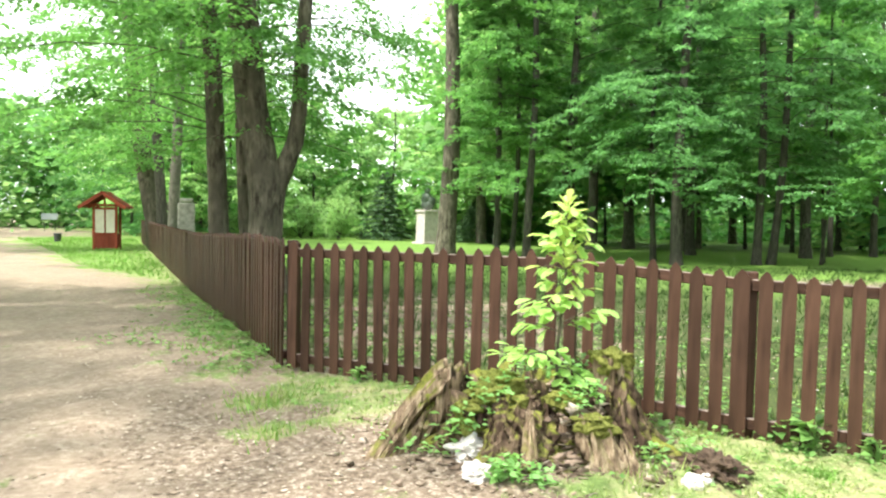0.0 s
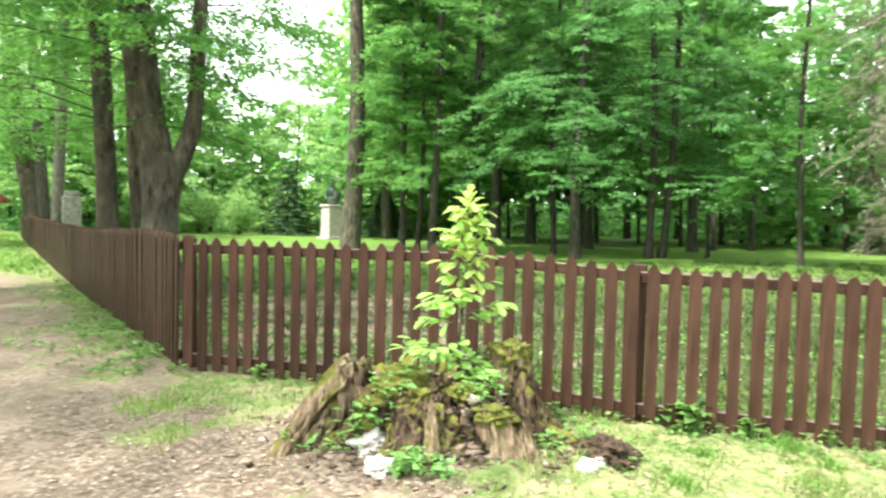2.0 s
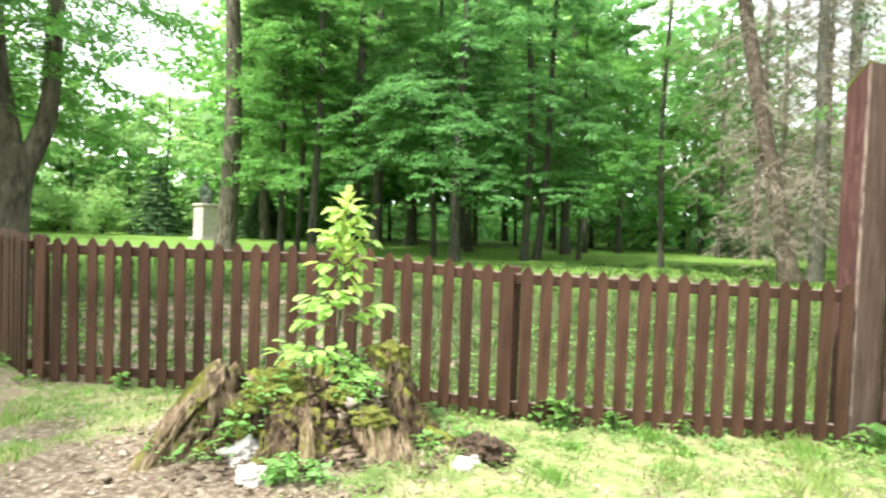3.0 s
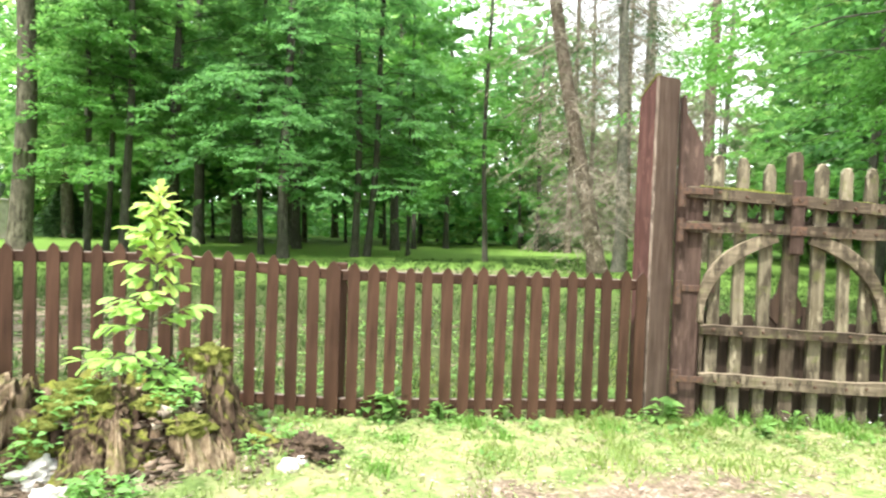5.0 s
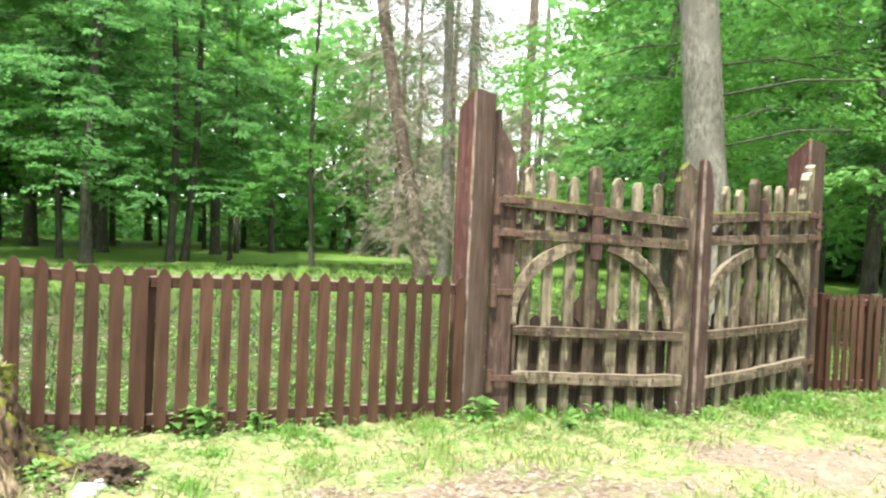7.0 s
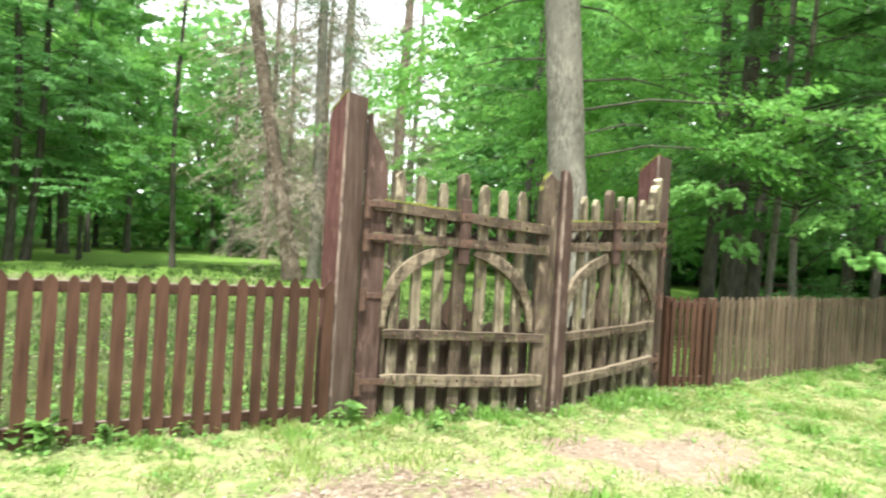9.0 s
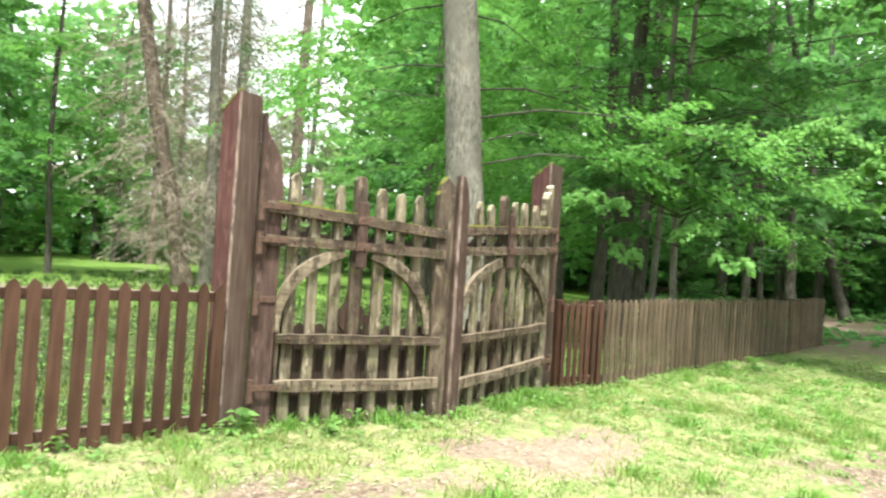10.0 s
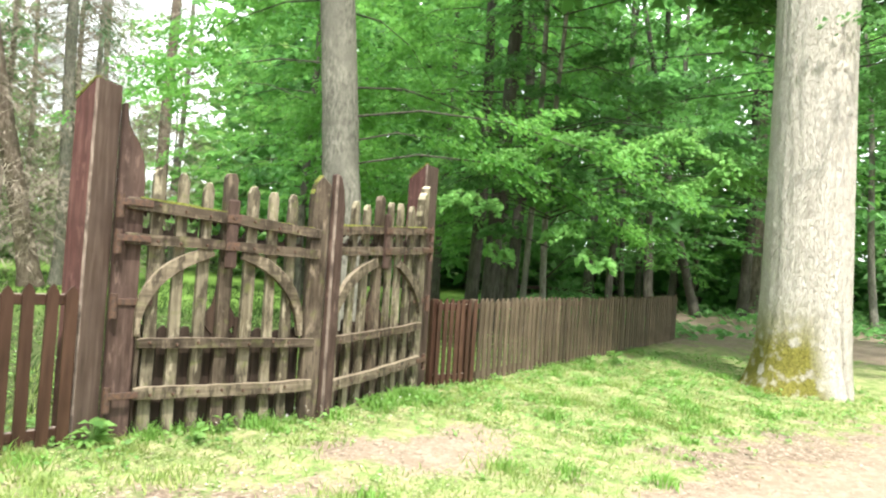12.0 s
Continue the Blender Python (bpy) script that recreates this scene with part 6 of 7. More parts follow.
def oak_leaf_mesh(mat, seed):
    """A lobed, cupped leaf one unit long along +x."""
    g = random.Random(seed)
    prof = [(0.0, 0.015), (0.12, 0.07), (0.22, 0.15), (0.30, 0.12), (0.42, 0.24), (0.50, 0.19), (0.63, 0.31), (0.72, 0.24), (0.84, 0.25), (0.94, 0.13), (1.0, 0.0)]
    verts, faces = [], []
    for x, w in ((p, 0.82 * q) for p, q in prof):
        cup = -0.18 * x * x
        verts += [(x, -w * (1 + g.uniform(-0.1, 0.1)), cup + w * 0.28), (x, 0, cup), (x, w * (1 + g.uniform(-0.1, 0.1)), cup + w * 0.28)]
    for i in range(len(prof) - 1):
        b = 3 * i
        faces += [(b, b + 1, b + 4, b + 3), (b + 1, b + 2, b + 5, b + 4)]
    me = mesh_of("leaf", np.array(verts), np.array(faces), mat, True)
    return me


def sapling():
    base = Vector((0.80, 4.66, float(ground_z(0.8, 4.66)) + 0.30))
    top = thing("oak_sapling", Matrix.Translation(base), "young oak sapling with bright green leaves growing from the stump", "sapling")
    g = random.Random(8)
    stem = np.array([(0, 0, 0), (0.0, -0.01, 0.3), (0.03, 0.0, 0.6), (0.05, 0, 0.9), (0.05, 0.0, 1.2), (0.05, 0, 1.36)])
    v, f = tube(stem, [0.013, 0.011, 0.009, 0.007, 0.005, 0.002], 7)
    child("stem", mesh_of("stem", v, f, M_BARK_OLD, True), top)
    kinds = [oak_leaf_mesh(M_OAK_LEAF, k) for k in range(4)]
    tips = [oak_leaf_mesh(M_OAK_TIP, k + 9) for k in range(3)]
    at = lambda z: Vector([float(np.interp(z, stem[:, 2], stem[:, k])) for k in range(3)])
    twigs = []
    # side shoots: height, direction, length, rise, leaves
    shoots = [(0.20, 3.35, 0.40, 0.15, 11), (0.22, 2.8, 0.34, 0.2, 9), (0.24, 3.9, 0.36, 0.1, 10), (0.28, 4.5, 0.20, 0.1, 6), (0.16, 5.7, 0.20, -0.25, 7), (0.18, 0.2, 0.22, -0.2, 7), (0.12, 5.2, 0.16, -0.3, 6),
              (0.40, 3.4, 0.26, 0.25, 8), (0.42, 0.1, 0.24, 0.45, 7), (0.46, 5.9, 0.28, 0.4, 8), (0.50, 2.9, 0.24, 0.2, 7), (0.54, 3.9, 0.26, 0.15, 8), (0.58, 3.3, 0.22, 0.2, 8), (0.60, 5.0, 0.14, 0.2, 6), (0.64, 4.3, 0.16, 0.2, 7)]
    for k in range(16):
        z = 0.68 + 0.036 * k
        shoots.append((z, 2.4 * k + g.uniform(-0.4, 0.4), float(np.interp(z, (0.68, 0.80, 0.98, 1.1, 1.3), (0.14, 0.15, 0.19, 0.14, 0.07))) * g.uniform(0.8, 1.15), g.uniform(0.1, 0.5), 7))
    for z, a, l, rise, n in shoots:
        o = at(z)
        e = o + Vector((math.cos(a) * l, math.sin(a) * l * 0.8, l * rise))
        twigs.append(tube(np.array([o, (o + e) / 2 + Vector((0, 0, 0.02)), e]), [0.005, 0.004, 0.002], 5))
        for i in range(n):
            p = o.lerp(e, 0.25 + 0.75 * i / (n - 1))
            yaw = math.degrees(a) + (g.choice((-1, 1)) * g.uniform(20, 85) if i < n - 1 else g.uniform(-15, 15))
            size = g.uniform(0.095, 0.145) * (1.0 if z < 0.68 else 0.92)
            child("leaf", g.choice(kinds if z < 0.62 or i % 3 else tips), top, Matrix.Translation(p) @ Matrix.Rotation(radians(yaw), 4, "Z") @ Matrix.Rotation(radians(g.uniform(-20, 38)), 4, "Y") @ Matrix.Rotation(radians(g.uniform(-35, 35)), 4, "X") @ Matrix.Scale(size, 4))
    for i in range(46):
        z = 0.80 + 0.50 * (i / 45) ** 0.85
        child("leaf", tips[i % 3], top, Matrix.Translation(at(z)) @ Matrix.Rotation(radians(137 * i + g.uniform(-20, 20)), 4, "Z") @ Matrix.Rotation(radians(g.uniform(-60, 20) - 15 * (i / 45)), 4, "Y") @ Matrix.Scale(g.uniform(0.13, 0.18) * (1.15 - 0.42 * i / 45), 4))
    v, f = joined(twigs)
    tagged(child("branching", mesh_of("branching", v, f, M_BARK_OLD), top), kind="stuff")


sapling()


def stone(x, y, sx, sy, sz, seed, label, mat=M_STONE, name="stone", category="stone", rough=0.3):
    bm = bmesh.new()
    bmesh.ops.create_icosphere(bm, subdivisions=4, radius=1)
    for v in bm.verts:
        d = 1 + rough * noise.noise(v.co * 1.6 + Vector((seed * 3.1, 0, 0))) + rough * 0.5 * noise.noise(v.co * 4.5)
        d += rough * 0.25 * (1 - 2 * abs(noise.noise(v.co * 2.6 + Vector((seed, 2, 1))))) + rough * 0.25 * noise.noise(v.co * 11)
        v.co = Vector((v.co.x * sx * d, v.co.y * sy * d, max(v.co.z, -0.5) * sz * d))
    me = bpy.data.meshes.new(name)
    bm.to_mesh(me)
    bm.free()
    me.materials.append(mat)
    ob = new(name, me)
    ob.matrix_basis = pose(x, y, float(ground_z(x, y)) + 0.35 * sz, 0, 0, seed * 40)
    return tagged(ob, label, category, "stones by the stump")


stone(0.19, 4.30, 0.125, 0.09, 0.075, 1, "white weathered stone beside the stump", rough=0.6)
stone(0.10, 4.40, 0.07, 0.06, 0.06, 5, "white weathered stone beside the stump")
stone(0.22, 4.02, 0.10, 0.08, 0.045, 2, "flat white stone half sunk beside the stump", rough=0.6)
stone(1.72, 4.22, 0.17, 0.14, 0.09, 3, "dark root clod with soil beside the stump", M_SOIL, "root_clod", "root clod", 0.85)
stone(1.52, 4.02, 0.06, 0.05, 0.05, 4, "small pale stone against the root clod")
stone(1.62, 4.06, 0.04, 0.04, 0.045, 6, "small pale stone against the root clod")


# ---------------------------------------------------------------- kiosk, monument, sign, bin
def kiosk():
    ang = 11.0
    top = thing("notice_kiosk", pose(-14.85, 30.1, 0, 0, 0, ang), "red wooden notice kiosk with gabled roof on the grass", "kiosk")
    for sx in (-0.46, 0.46):
        for sy in (0.0, 0.62):
            part("post", box(0.10, 0.10, 2.0, (sx, sy, -0.05), 0.01), M_RED, top)
    part("lower_panel", box(0.82, 0.05, 0.62, (0, 0, 0.08), 0.006), M_RED, top)
    part("board_frame", box(0.82, 0.05, 0.10, (0, 0, 1.78), 0.006), M_RED, top)
    part("board_frame", box(0.82, 0.05, 0.06, (0, 0, 0.70), 0.006), M_RED, top)
    part("mullion", box(0.06, 0.05, 1.02, (0, -0.004, 0.76), 0.006), M_RED, top)
    for sx in (-0.22, 0.22):
        part("notice", box(0.37, 0.02, 1.01, (sx, 0.005, 0.765), 0.002), M_PAPER, top, "cream paper notice")
    for sy in (0.10, 0.31, 0.52):
        part("side_board", box(0.03, 0.19, 0.65, (0.47, sy, 0.05), 0.004), M_RED, top)
        part("side_board", box(0.03, 0.19, 1.85, (-0.47, sy, 0.05), 0.004), M_RED, top)
    for s in (-1, 1):
        for k in range(5):
            m = pose(0, 0.32, 2.56) @ Matrix.Rotation(radians(s * 35), 4, "Y") @ pose(s * 0.60, -0.75 + 0.26 * k + 0.13, 0)
            part("roof_plank", box(1.20, 0.254, 0.06, (0, 0, -0.04), 0.006), M_RED, top, m=m)
        part("barge_board", box(1.20, 0.04, 0.15, (0, 0, -0.12), 0.004), M_RED, top, m=pose(0, -0.46, 2.56) @ Matrix.Rotation(radians(s * 35), 4, "Y") @ pose(s * 0.60, 0, 0))
        part("rafter", box(1.10, 0.07, 0.10, (0, 0, -0.14), 0.004), M_RED, top, m=pose(0, 0.62, 2.56) @ Matrix.Rotation(radians(s * 35), 4, "Y") @ pose(s * 0.58, 0, 0))
    part("tie_beam", box(1.5, 0.08, 0.10, (0, -0.05, 1.92), 0.006), M_RED, top)
    part("king_post", box(0.08, 0.07, 0.42, (0, -0.05, 2.02), 0.006), M_RED, top)


kiosk()


def monument():
    top = thing("monument_pedestal", pose(-1.03, 45.2, 0, 0, 0, 34), "pinkish stone pedestal on the lawn carrying a bronze statue", "pedestal")
    part("plinth", box(1.5, 1.4, 0.16, (0, 0, -0.03), 0.02), M_PEDESTAL, top)
    bm = box(1.12, 1.05, 1.95, (0, 0, 0.13), 0.015)
    for v in bm.verts:
        if v.co.z > 1:
            v.co.x *= 0.95
            v.co.y *= 0.95
    part("shaft", bm, M_PEDESTAL, top)
    part("cap", box(1.22, 1.15, 0.16, (0, 0, 2.08), 0.03), M_PEDESTAL, top)
    bm = bmesh.new()
    for (px, pz, rx, rz) in ((0.0, 0.35, 0.42, 0.38), (-0.08, 0.75, 0.36, 0.42), (-0.02, 1.25, 0.20, 0.26), (0.25, 0.6, 0.3, 0.3)):
        bmesh.ops.create_icosphere(bm, subdivisions=3, radius=1, matrix=Matrix.Translation((px, 0, pz)) @ Matrix.Diagonal((rx, 0.3 if rx > 0.25 else 0.2, rz, 1)))
    for v in bm.verts:
        v.co += noise.noise_vector(v.co * 3) * 0.05
        v.co.z = max(v.co.z, 0.0)
    me = bpy.data.meshes.new("statue")
    bm.to_mesh(me)
    bm.free()
    me.materials.append(M_BRONZE)
    st = new("statue", me)
    st.matrix_basis = pose(-1.03, 45.2, 2.24)
    tagged(st, "dark green bronze statue on the stone pedestal", "statue")
    pillar = thing("stone_pillar", pose(-7.3, 19.5, 0, 0, 0, 20), "grey weathered stone pillar behind the long fence", "pillar")
    part("shaft", box(0.46, 0.42, 2.0, (0, 0, -0.05), 0.02), M_LICHEN, pillar)
    part("cap", box(0.36, 0.36, 0.14, (0, 0, 1.95), 0.03), M_LICHEN, pillar)
    small = thing("stone_marker", pose(3.2, 55.0, 0), "small pale stone marker under the trees", "stone marker")
    part("shaft", box(0.55, 0.5, 1.5, (0, 0, 0.2), 0.06), M_PEDESTAL, small)
    part("plinth", box(0.95, 0.9, 0.25, (0, 0, -0.03), 0.03), M_PEDESTAL, small)


monument()


def road_sign():
    top = thing("road_sign", pose(-32.9, 57.3, 0, 0, 0, 25), "pale rectangular road sign on two posts beside the far road", "road sign")
    part("panel", box(1.22, 0.03, 0.52, (0, 0, 0.98), 0.01), M_SIGN, top)
    for sx in (-0.38, 0.38):
        part("post", box(0.05, 0.05, 1.5, (sx, 0.045, -0.05), 0.005), M_PLASTIC, top)
    b = thing("litter_bin", pose(-21.1, 37.5, 0), "small dark litter bin on the verge", "bin")
    bm = bmesh.new()
    bmesh.ops.create_cone(bm, cap_ends=True, segments=16, radius1=0.16, radius2=0.2, depth=0.45, matrix=Matrix.Translation((0, 0, 0.22)))
    part("body", bm, M_PLASTIC, b)
    bm = bmesh.new()
    bmesh.ops.create_cone(bm, cap_ends=True, segments=16, radius1=0.22, radius2=0.2, depth=0.04, matrix=Matrix.Translation((0, 0, 0.46)))
    part("rim", bm, M_PLASTIC, b)


road_sign()


# ---------------------------------------------------------------- grass, weeds, litter
def scatter(g, n, lo, hi, weight):
    p = np.stack([g.uniform(lo[0], hi[0], n), g.uniform(lo[1], hi[1], n)], 1)
    keep = g.uniform(0, 1, n) < weight(p[:, 0], p[:, 1])
    return p[keep]


def patchy(x, y):
    return np.clip(0.5 + 0.5 * np.sin(2.1 * x + 1.3 * np.sin(1.7 * y)) * np.sin(2.4 * y + 1.1 * np.sin(1.5 * x + 2)) + 0.25 * np.sin(6.1 * x - 4.3 * y) , 0, 1)


def off_stump(x, y):
    return np.hypot(x - STUMP[0], (y - STUMP[1]) / 0.85) > 0.62


def grass():
    g = np.random.default_rng(31)
    w = lambda x, y: np.clip(np.clip(1 - 1.25 * earth_mask(x, y) - 0.6 * litter_mask(x, y), 0.0, 1) * (0.12 + 0.88 * patchy(x, y)) + tuft_mask(x, y), 0, 1) * off_stump(x, y)
    tufts = scatter(g, 30000, (-4.2, 4.2), (0.2, 9.6), lambda x, y: tuft_mask(x, y) * (0.15 + 0.85 * patchy(x * 3.1, y * 3.1) ** 2))
    near_p = np.concatenate([scatter(g, 150000, (-3, -4), (13, 6.8), w), scatter(g, 110000, (1.5, -1.5), (10.5, 4.2), lambda x, y: w(x, y) * patchy(x * 2.3, y * 2.3))])
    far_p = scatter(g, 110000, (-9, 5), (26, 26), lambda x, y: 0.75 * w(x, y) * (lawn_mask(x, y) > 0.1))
    verge_p = scatter(g, 34000, (-26, 16), (-6, 44), lambda x, y: (earth_mask(x, y) < 0.25) * (lawn_mask(x, y) < 0.3) * ((x - CORNER[0]) * ALONG_LEFT[1] - (y - CORNER[1]) * ALONG_LEFT[0] < -0.1))
    for name, p, hgt, wid, label in (("track_tufts", tufts, 0.050, 0.007, "green grass tufts on the bare earth by the track"), ("grass", near_p, 0.050, 0.007, "short green grass round the gate and fence"), ("lawn_grass", far_p, 0.11, 0.014, "green lawn grass inside the fence"), ("verge_grass", verge_p, 0.09, 0.022, "bright green grass on the verge round the kiosk")):
        n = len(p)
        h = hgt * g.uniform(0.4, 1.5, n) * (0.45 + 0.7 * patchy(p[:, 0] * 1.7, p[:, 1] * 1.7) + 1.1 * patchy(p[:, 0] * 1.1 + 3, p[:, 1] * 1.1) ** 6)
        a = g.uniform(0, 6.283, n)
        lean = g.uniform(0.1, 0.8, n)[:, None] * h[:, None] * np.stack([np.cos(a), np.sin(a), 0 * a], 1)
        b = np.concatenate([p, ground_z(p[:, 0], p[:, 1])[:, None] - 0.01], 1)
        s = g.uniform(0, 6.283, n)
        side = np.stack([np.cos(s), np.sin(s), 0 * s], 1) * wid
        up = np.stack([0 * h, 0 * h, h], 1)
        v = np.stack([b - side, b + side, b + up + lean], 1).reshape(-1, 3)
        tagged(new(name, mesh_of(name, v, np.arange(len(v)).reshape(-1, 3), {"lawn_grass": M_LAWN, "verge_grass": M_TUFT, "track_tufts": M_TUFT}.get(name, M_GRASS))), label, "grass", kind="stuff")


grass()


def grass_tufts():
    """Scattered taller clumps in the short turf and along the gate's foot."""
    g = np.random.default_rng(38)
    c = scatter(g, 700, (2.0, -2.6), (13.5, 4.4), lambda x, y: (1 - earth_mask(x, y)) ** 2 * (1 - np.clip(litter_mask(x, y), 0, 1)) * (lawn_mask(x, y) < 0.2) * 0.22)
    s = g.uniform(0, 1, 26)
    foot = np.where((s < 0.45)[:, None], np.array((4.95, 3.72)) + (s / 0.45)[:, None] * np.array((1.5, -1.05)), np.array((6.45, 2.6)) + ((s - 0.45) / 0.55)[:, None] * np.array((2.4, -0.6))) + g.normal(0, 0.07, (26, 2))
    c = np.concatenate([c, foot])
    k = 70
    n = len(c) * k
    big = np.repeat(g.uniform(0.4, 1.1, len(c)), k)
    p = np.repeat(c, k, 0) + g.normal(0, 0.075, (n, 2)) * big[:, None]
    h = 0.13 * big * g.uniform(0.5, 1.3, n)
    a, w = g.uniform(0, 6.283, n), g.uniform(0, 6.283, n)
    b = np.concatenate([p, ground_z(p[:, 0], p[:, 1])[:, None] - 0.01], 1)
    side = np.stack([np.cos(w), np.sin(w), 0 * w], 1) * 0.006
    mid = b + np.stack([0.16 * h * np.cos(a), 0.16 * h * np.sin(a), 0.62 * h], 1)
    tip = b + np.stack([0.55 * h * np.cos(a), 0.55 * h * np.sin(a), h], 1)
    v = np.stack([b - side, b + side, mid + side * 0.8, tip, mid - side * 0.8], 1).reshape(-1, 3)
    i = np.arange(n)[:, None] * 5
    f = np.concatenate([i + np.array((0, 1, 2)), i + np.array((0, 2, 4)), i + np.array((4, 2, 3))])
    tagged(new("grass_tufts", mesh_of("grass_tufts", v, f, M_TUFT)), "taller bright green grass tufts in the short turf", "grass", kind="stuff")


grass_tufts()


def weeds():
    g = np.random.default_rng(33)
    u = (POST_L - CORNER) / np.linalg.norm(POST_L - CORNER)
    def strip(x, y):
        s = (x - CORNER[0]) * u[0] + (y - CORNER[1]) * u[1]
        d = np.abs((x - CORNER[0]) * -u[1] + (y - CORNER[1]) * u[0])
        right = np.exp(-(d / 0.7) ** 2) * (s > 2.0)
        inside = 0.22 * ((x - CORNER[0]) * -u[1] + (y - CORNER[1]) * u[0] > 0.1) * (s > -3)
        edge = 0.6 * np.exp(-(np.hypot(x - 13, y - 0.0) / 2.0) ** 2)
        yard = 0.55 * smooth_step(x, 4.5, 8.0) * np.clip(1 - 1.4 * earth_mask(x, y), 0, 1) * (y < 3.0)
        st = 0.5 * np.exp(-(np.hypot(x - 1.5, y - 4.5) / 0.5) ** 2) + 0.35 * np.exp(-(np.hypot(x + 0.7, y - 6.3) / 0.6) ** 2)
        v = (x - CORNER[0]) * ALONG_LEFT[0] + (y - CORNER[1]) * ALONG_LEFT[1]
        off = (y - CORNER[1]) * ALONG_LEFT[0] - (x - CORNER[0]) * ALONG_LEFT[1]
        foot = 0.55 * np.exp(-(np.clip(off, 0, 9) / 0.55) ** 2) * (off > 0.02) * (v > -0.3)
        return np.clip(right + inside + edge + yard + st + foot, 0, 1) * off_stump(x, y) * patchy(x * 2, y * 2)
    c = np.concatenate([scatter(g, 34000, (-3, -4.0), (16, 11), strip), scatter(g, 9000, (-6.5, 6.4), (-1.4, 15), strip)])
    k = 5
    n = len(c) * k
    h = np.repeat(g.uniform(0.02, 0.11, len(c)), k)
    base = np.repeat(c, k, 0) + g.normal(0, 0.035, (n, 2))
    z = ground_z(base[:, 0], base[:, 1]) + h * g.uniform(0.25, 1.0, n)
    a = g.uniform(0, 6.283, n)
    ax = np.stack([np.cos(a), np.sin(a), g.uniform(-0.3, 0.5, n)], 1)
    nor = g.normal(0, 0.35, (n, 3)) + np.array((0, 0, 1))
    v, f = leaves(np.concatenate([base, z[:, None]], 1), ax, nor, g.uniform(0.03, 0.075, n), 0.6)
    tagged(new("weeds", mesh_of("weeds", v, f, M_WEED)), "broad-leaved green weeds along the fence foot", "weeds", kind="stuff")


weeds()


def ground_cover():
    """Tiny leafy plants that knit the short turf in the yard together."""
    g = np.random.default_rng(37)
    w = lambda x, y: np.clip(1.0 - 1.15 * earth_mask(x, y) - 0.9 * litter_mask(x, y), 0.03, 1) * (0.12 + 0.88 * patchy(x * 1.4 + 1, y * 1.4) ** 1.5) * off_stump(x, y) * (lawn_mask(x, y) < 0.3)
    c = np.concatenate([scatter(g, 70000, (-0.8, -2.5), (7.5, 5.6), w), scatter(g, 30000, (7.5, -3.5), (14, 2.2), w)])
    n = len(c)
    z = ground_z(c[:, 0], c[:, 1]) + g.uniform(0.006, 0.045, n)
    a = g.uniform(0, 6.283, n)
    v, f = leaves(np.concatenate([c, z[:, None]], 1), np.stack([np.cos(a), np.sin(a), g.uniform(-0.2, 0.4, n)], 1), g.normal(0, 0.4, (n, 3)) + np.array((0, 0, 1)), g.uniform(0.013, 0.036, n), 0.62)
    tagged(new("ground_cover", mesh_of("ground_cover", v, f, M_COVER)), "low leafy plants in the short sunlit turf", "ground cover", kind="stuff")


ground_cover()


def litter():
    g = np.random.default_rng(35)
    w = lambda x, y: np.clip(0.006 + 0.12 * smooth_step(x, -3, -1) * (x < 0) * (y > 4) + litter_mask(x, y) * (1 - 0.8 * tuft_mask(x, y)), 0, 1) * off_stump(x, y)
    p = np.concatenate([scatter(g, 80000, (-6, 0.5), (8, 13), w), scatter(g, 26000, (4.5, -4.5), (13, 0.5), lambda x, y: 0.03 + 0.5 * w(x, y)), scatter(g, 24000, (1.8, 0.0), (9.5, 4.0), lambda x, y: 0.30 * patchy(x * 1.9 + 2, y * 1.9) ** 2 * (lawn_mask(x, y) < 0.2) * off_stump(x, y))])
    n = len(p)
    pos = np.concatenate([p, ground_z(p[:, 0], p[:, 1])[:, None] + g.uniform(0.003, 0.010, n)[:, None]], 1)
    a = g.uniform(0, 6.283, n)
    v, f = leaves(pos, np.stack([np.cos(a), np.sin(a), g.normal(0, 0.04, n)], 1), g.normal(0, 0.12, (n, 3)) + np.array((0, 0, 1)), g.uniform(0.018, 0.048, n), 0.55, 0.06)
    tagged(new("leaf_litter", mesh_of("leaf_litter", v, f, M_LITTER)), "dry brown leaf litter on the bare earth", "leaf litter", kind="stuff")


litter()


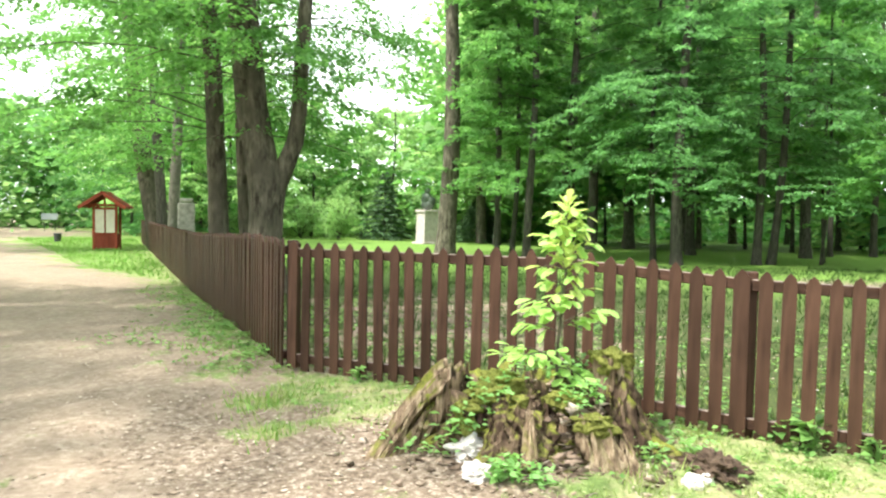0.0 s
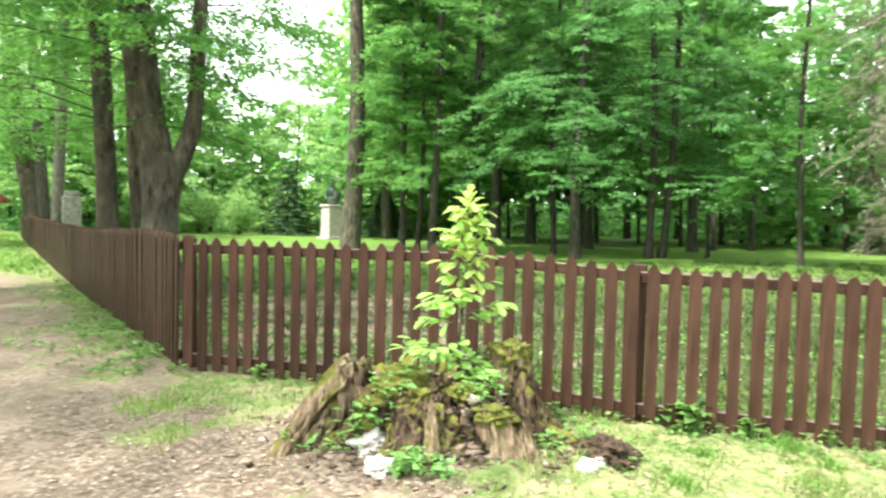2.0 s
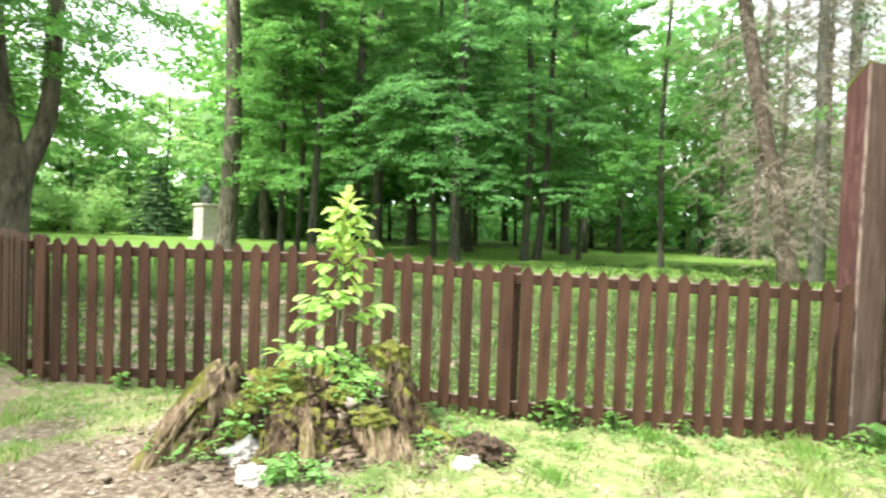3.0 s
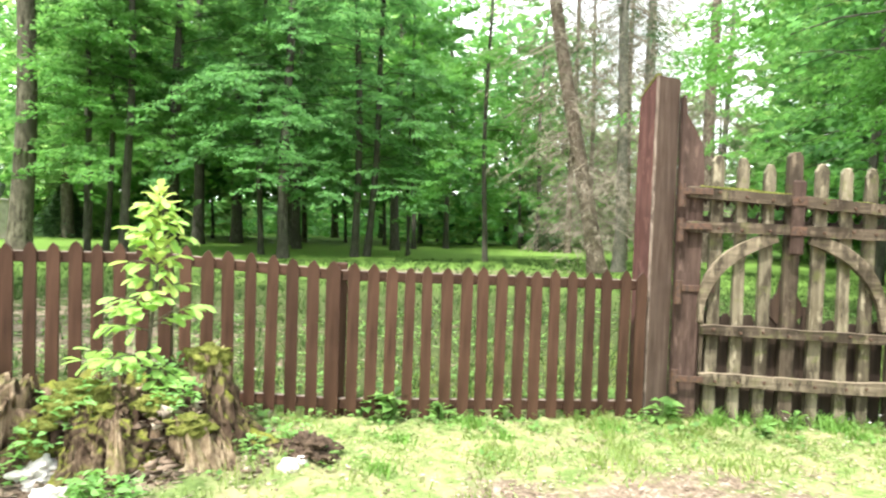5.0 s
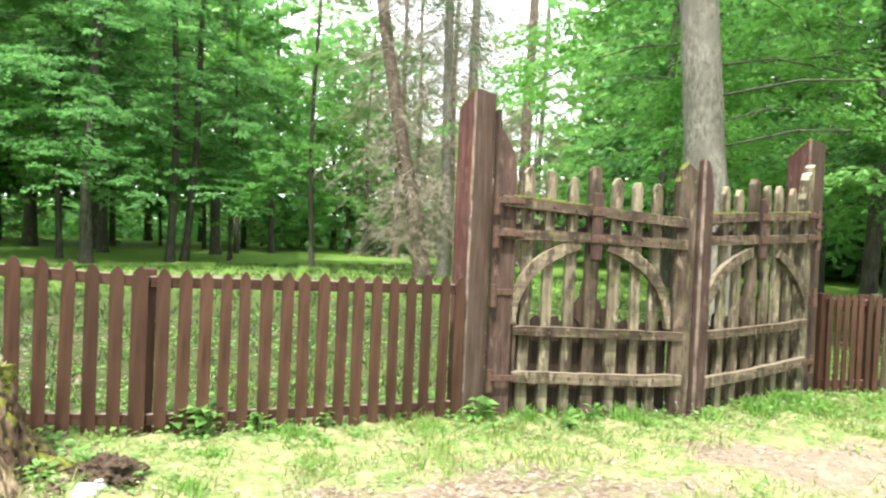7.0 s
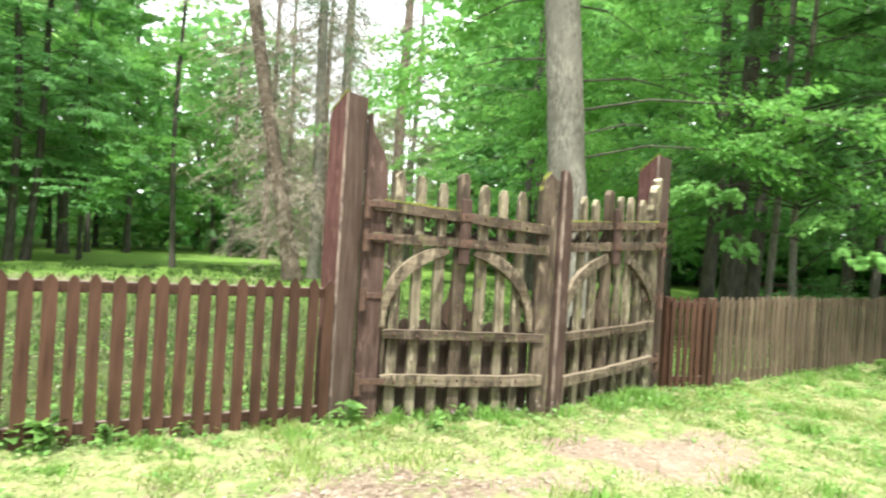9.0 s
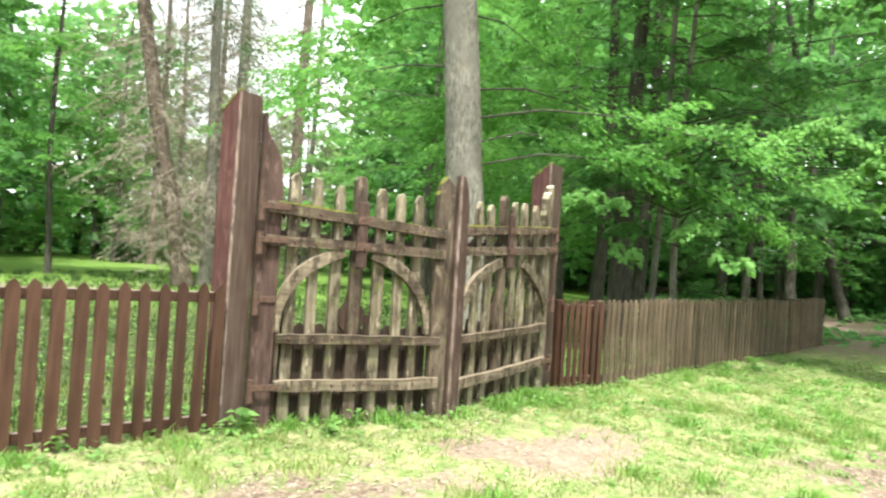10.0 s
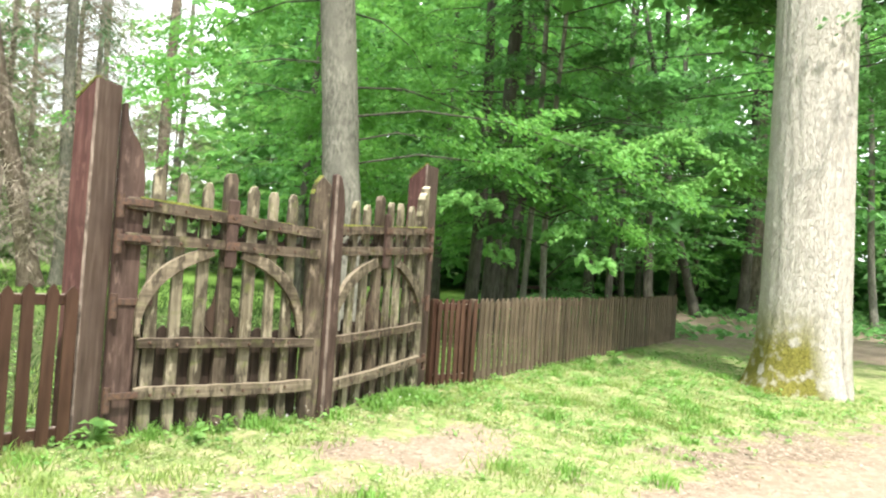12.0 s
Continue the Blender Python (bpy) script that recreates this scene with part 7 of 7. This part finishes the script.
def white_flowers():
    """Small white wildflowers in the grass before the gate and on the lawn."""
    g = np.random.default_rng(48)
    p = np.concatenate([np.stack([5.2 + 3.2 * g.uniform(0, 1, 70), 3.25 - 1.35 * g.uniform(0, 1, 70) + g.normal(0, 0.12, 70)], 1), np.stack([g.uniform(1, 9, 160), g.uniform(5.5, 12, 160)], 1)])
    n = len(p)
    pos = np.concatenate([p, (ground_z(p[:, 0], p[:, 1]) + g.uniform(0.08, 0.17, n))[:, None]], 1)
    a = g.uniform(0, 6.283, n)
    v, f = leaves(pos, np.stack([np.cos(a), np.sin(a), 0 * a], 1), g.normal(0, 0.3, (n, 3)) + np.array((0, 0, 1)), g.uniform(0.014, 0.03, n), 0.9)
    tagged(new("white_wildflowers", mesh_of("white_wildflowers", v, f, M_STONE)), "tiny white wildflowers among the grass", "wildflowers", kind="stuff")


white_flowers()


def broad_weed(x, y, n, r, seed, label):
    """A single leafy weed with broad leaves."""
    top = thing("broad_leaved_weed", pose(x, y, float(ground_z(x, y))), label, "weed", "broad weeds")
    g = np.random.default_rng(seed)
    a = g.uniform(0, 6.283, n)
    h = g.uniform(0.05, 1.0, n) * r * 1.1
    base = np.stack([0.3 * r * np.cos(a) * g.uniform(0, 1, n), 0.3 * r * np.sin(a) * g.uniform(0, 1, n), h], 1)
    stems = [tube(np.array([(0, 0, -0.01), tuple(b * 0.6), tuple(b)]), [0.004, 0.003, 0.002], 4) for b in base]
    v, f = joined(stems)
    tagged(child("stem_clump", mesh_of("stem_clump", v, f, M_WEED), top), kind="stuff")
    v, f = leaves(base, np.stack([np.cos(a), np.sin(a), g.uniform(-0.2, 0.5, n)], 1), g.normal(0, 0.3, (n, 3)) + np.array((0, 0, 1)), r * g.uniform(0.45, 0.85, n), 0.6)
    child("foliage", mesh_of("foliage", v, f, M_WEED), top)


for k, (x, y, n, r) in enumerate(((4.65, 3.77, 34, 0.19), (5.15, 3.19, 22, 0.13), (2.65, 4.78, 30, 0.20), (3.0, 4.6, 22, 0.15), (2.45, 4.95, 18, 0.22), (3.5, 4.42, 16, 0.12), (5.6, 3.2, 20, 0.12), (0.36, 3.92, 12, 0.12), (13.2, -0.1, 24, 0.2), (12.4, 0.3, 20, 0.16), (9.8, 1.5, 18, 0.12), (-0.75, 6.2, 18, 0.12))):
    broad_weed(x, y, n, r, 600 + k, "leafy green weed at the foot of the fence")
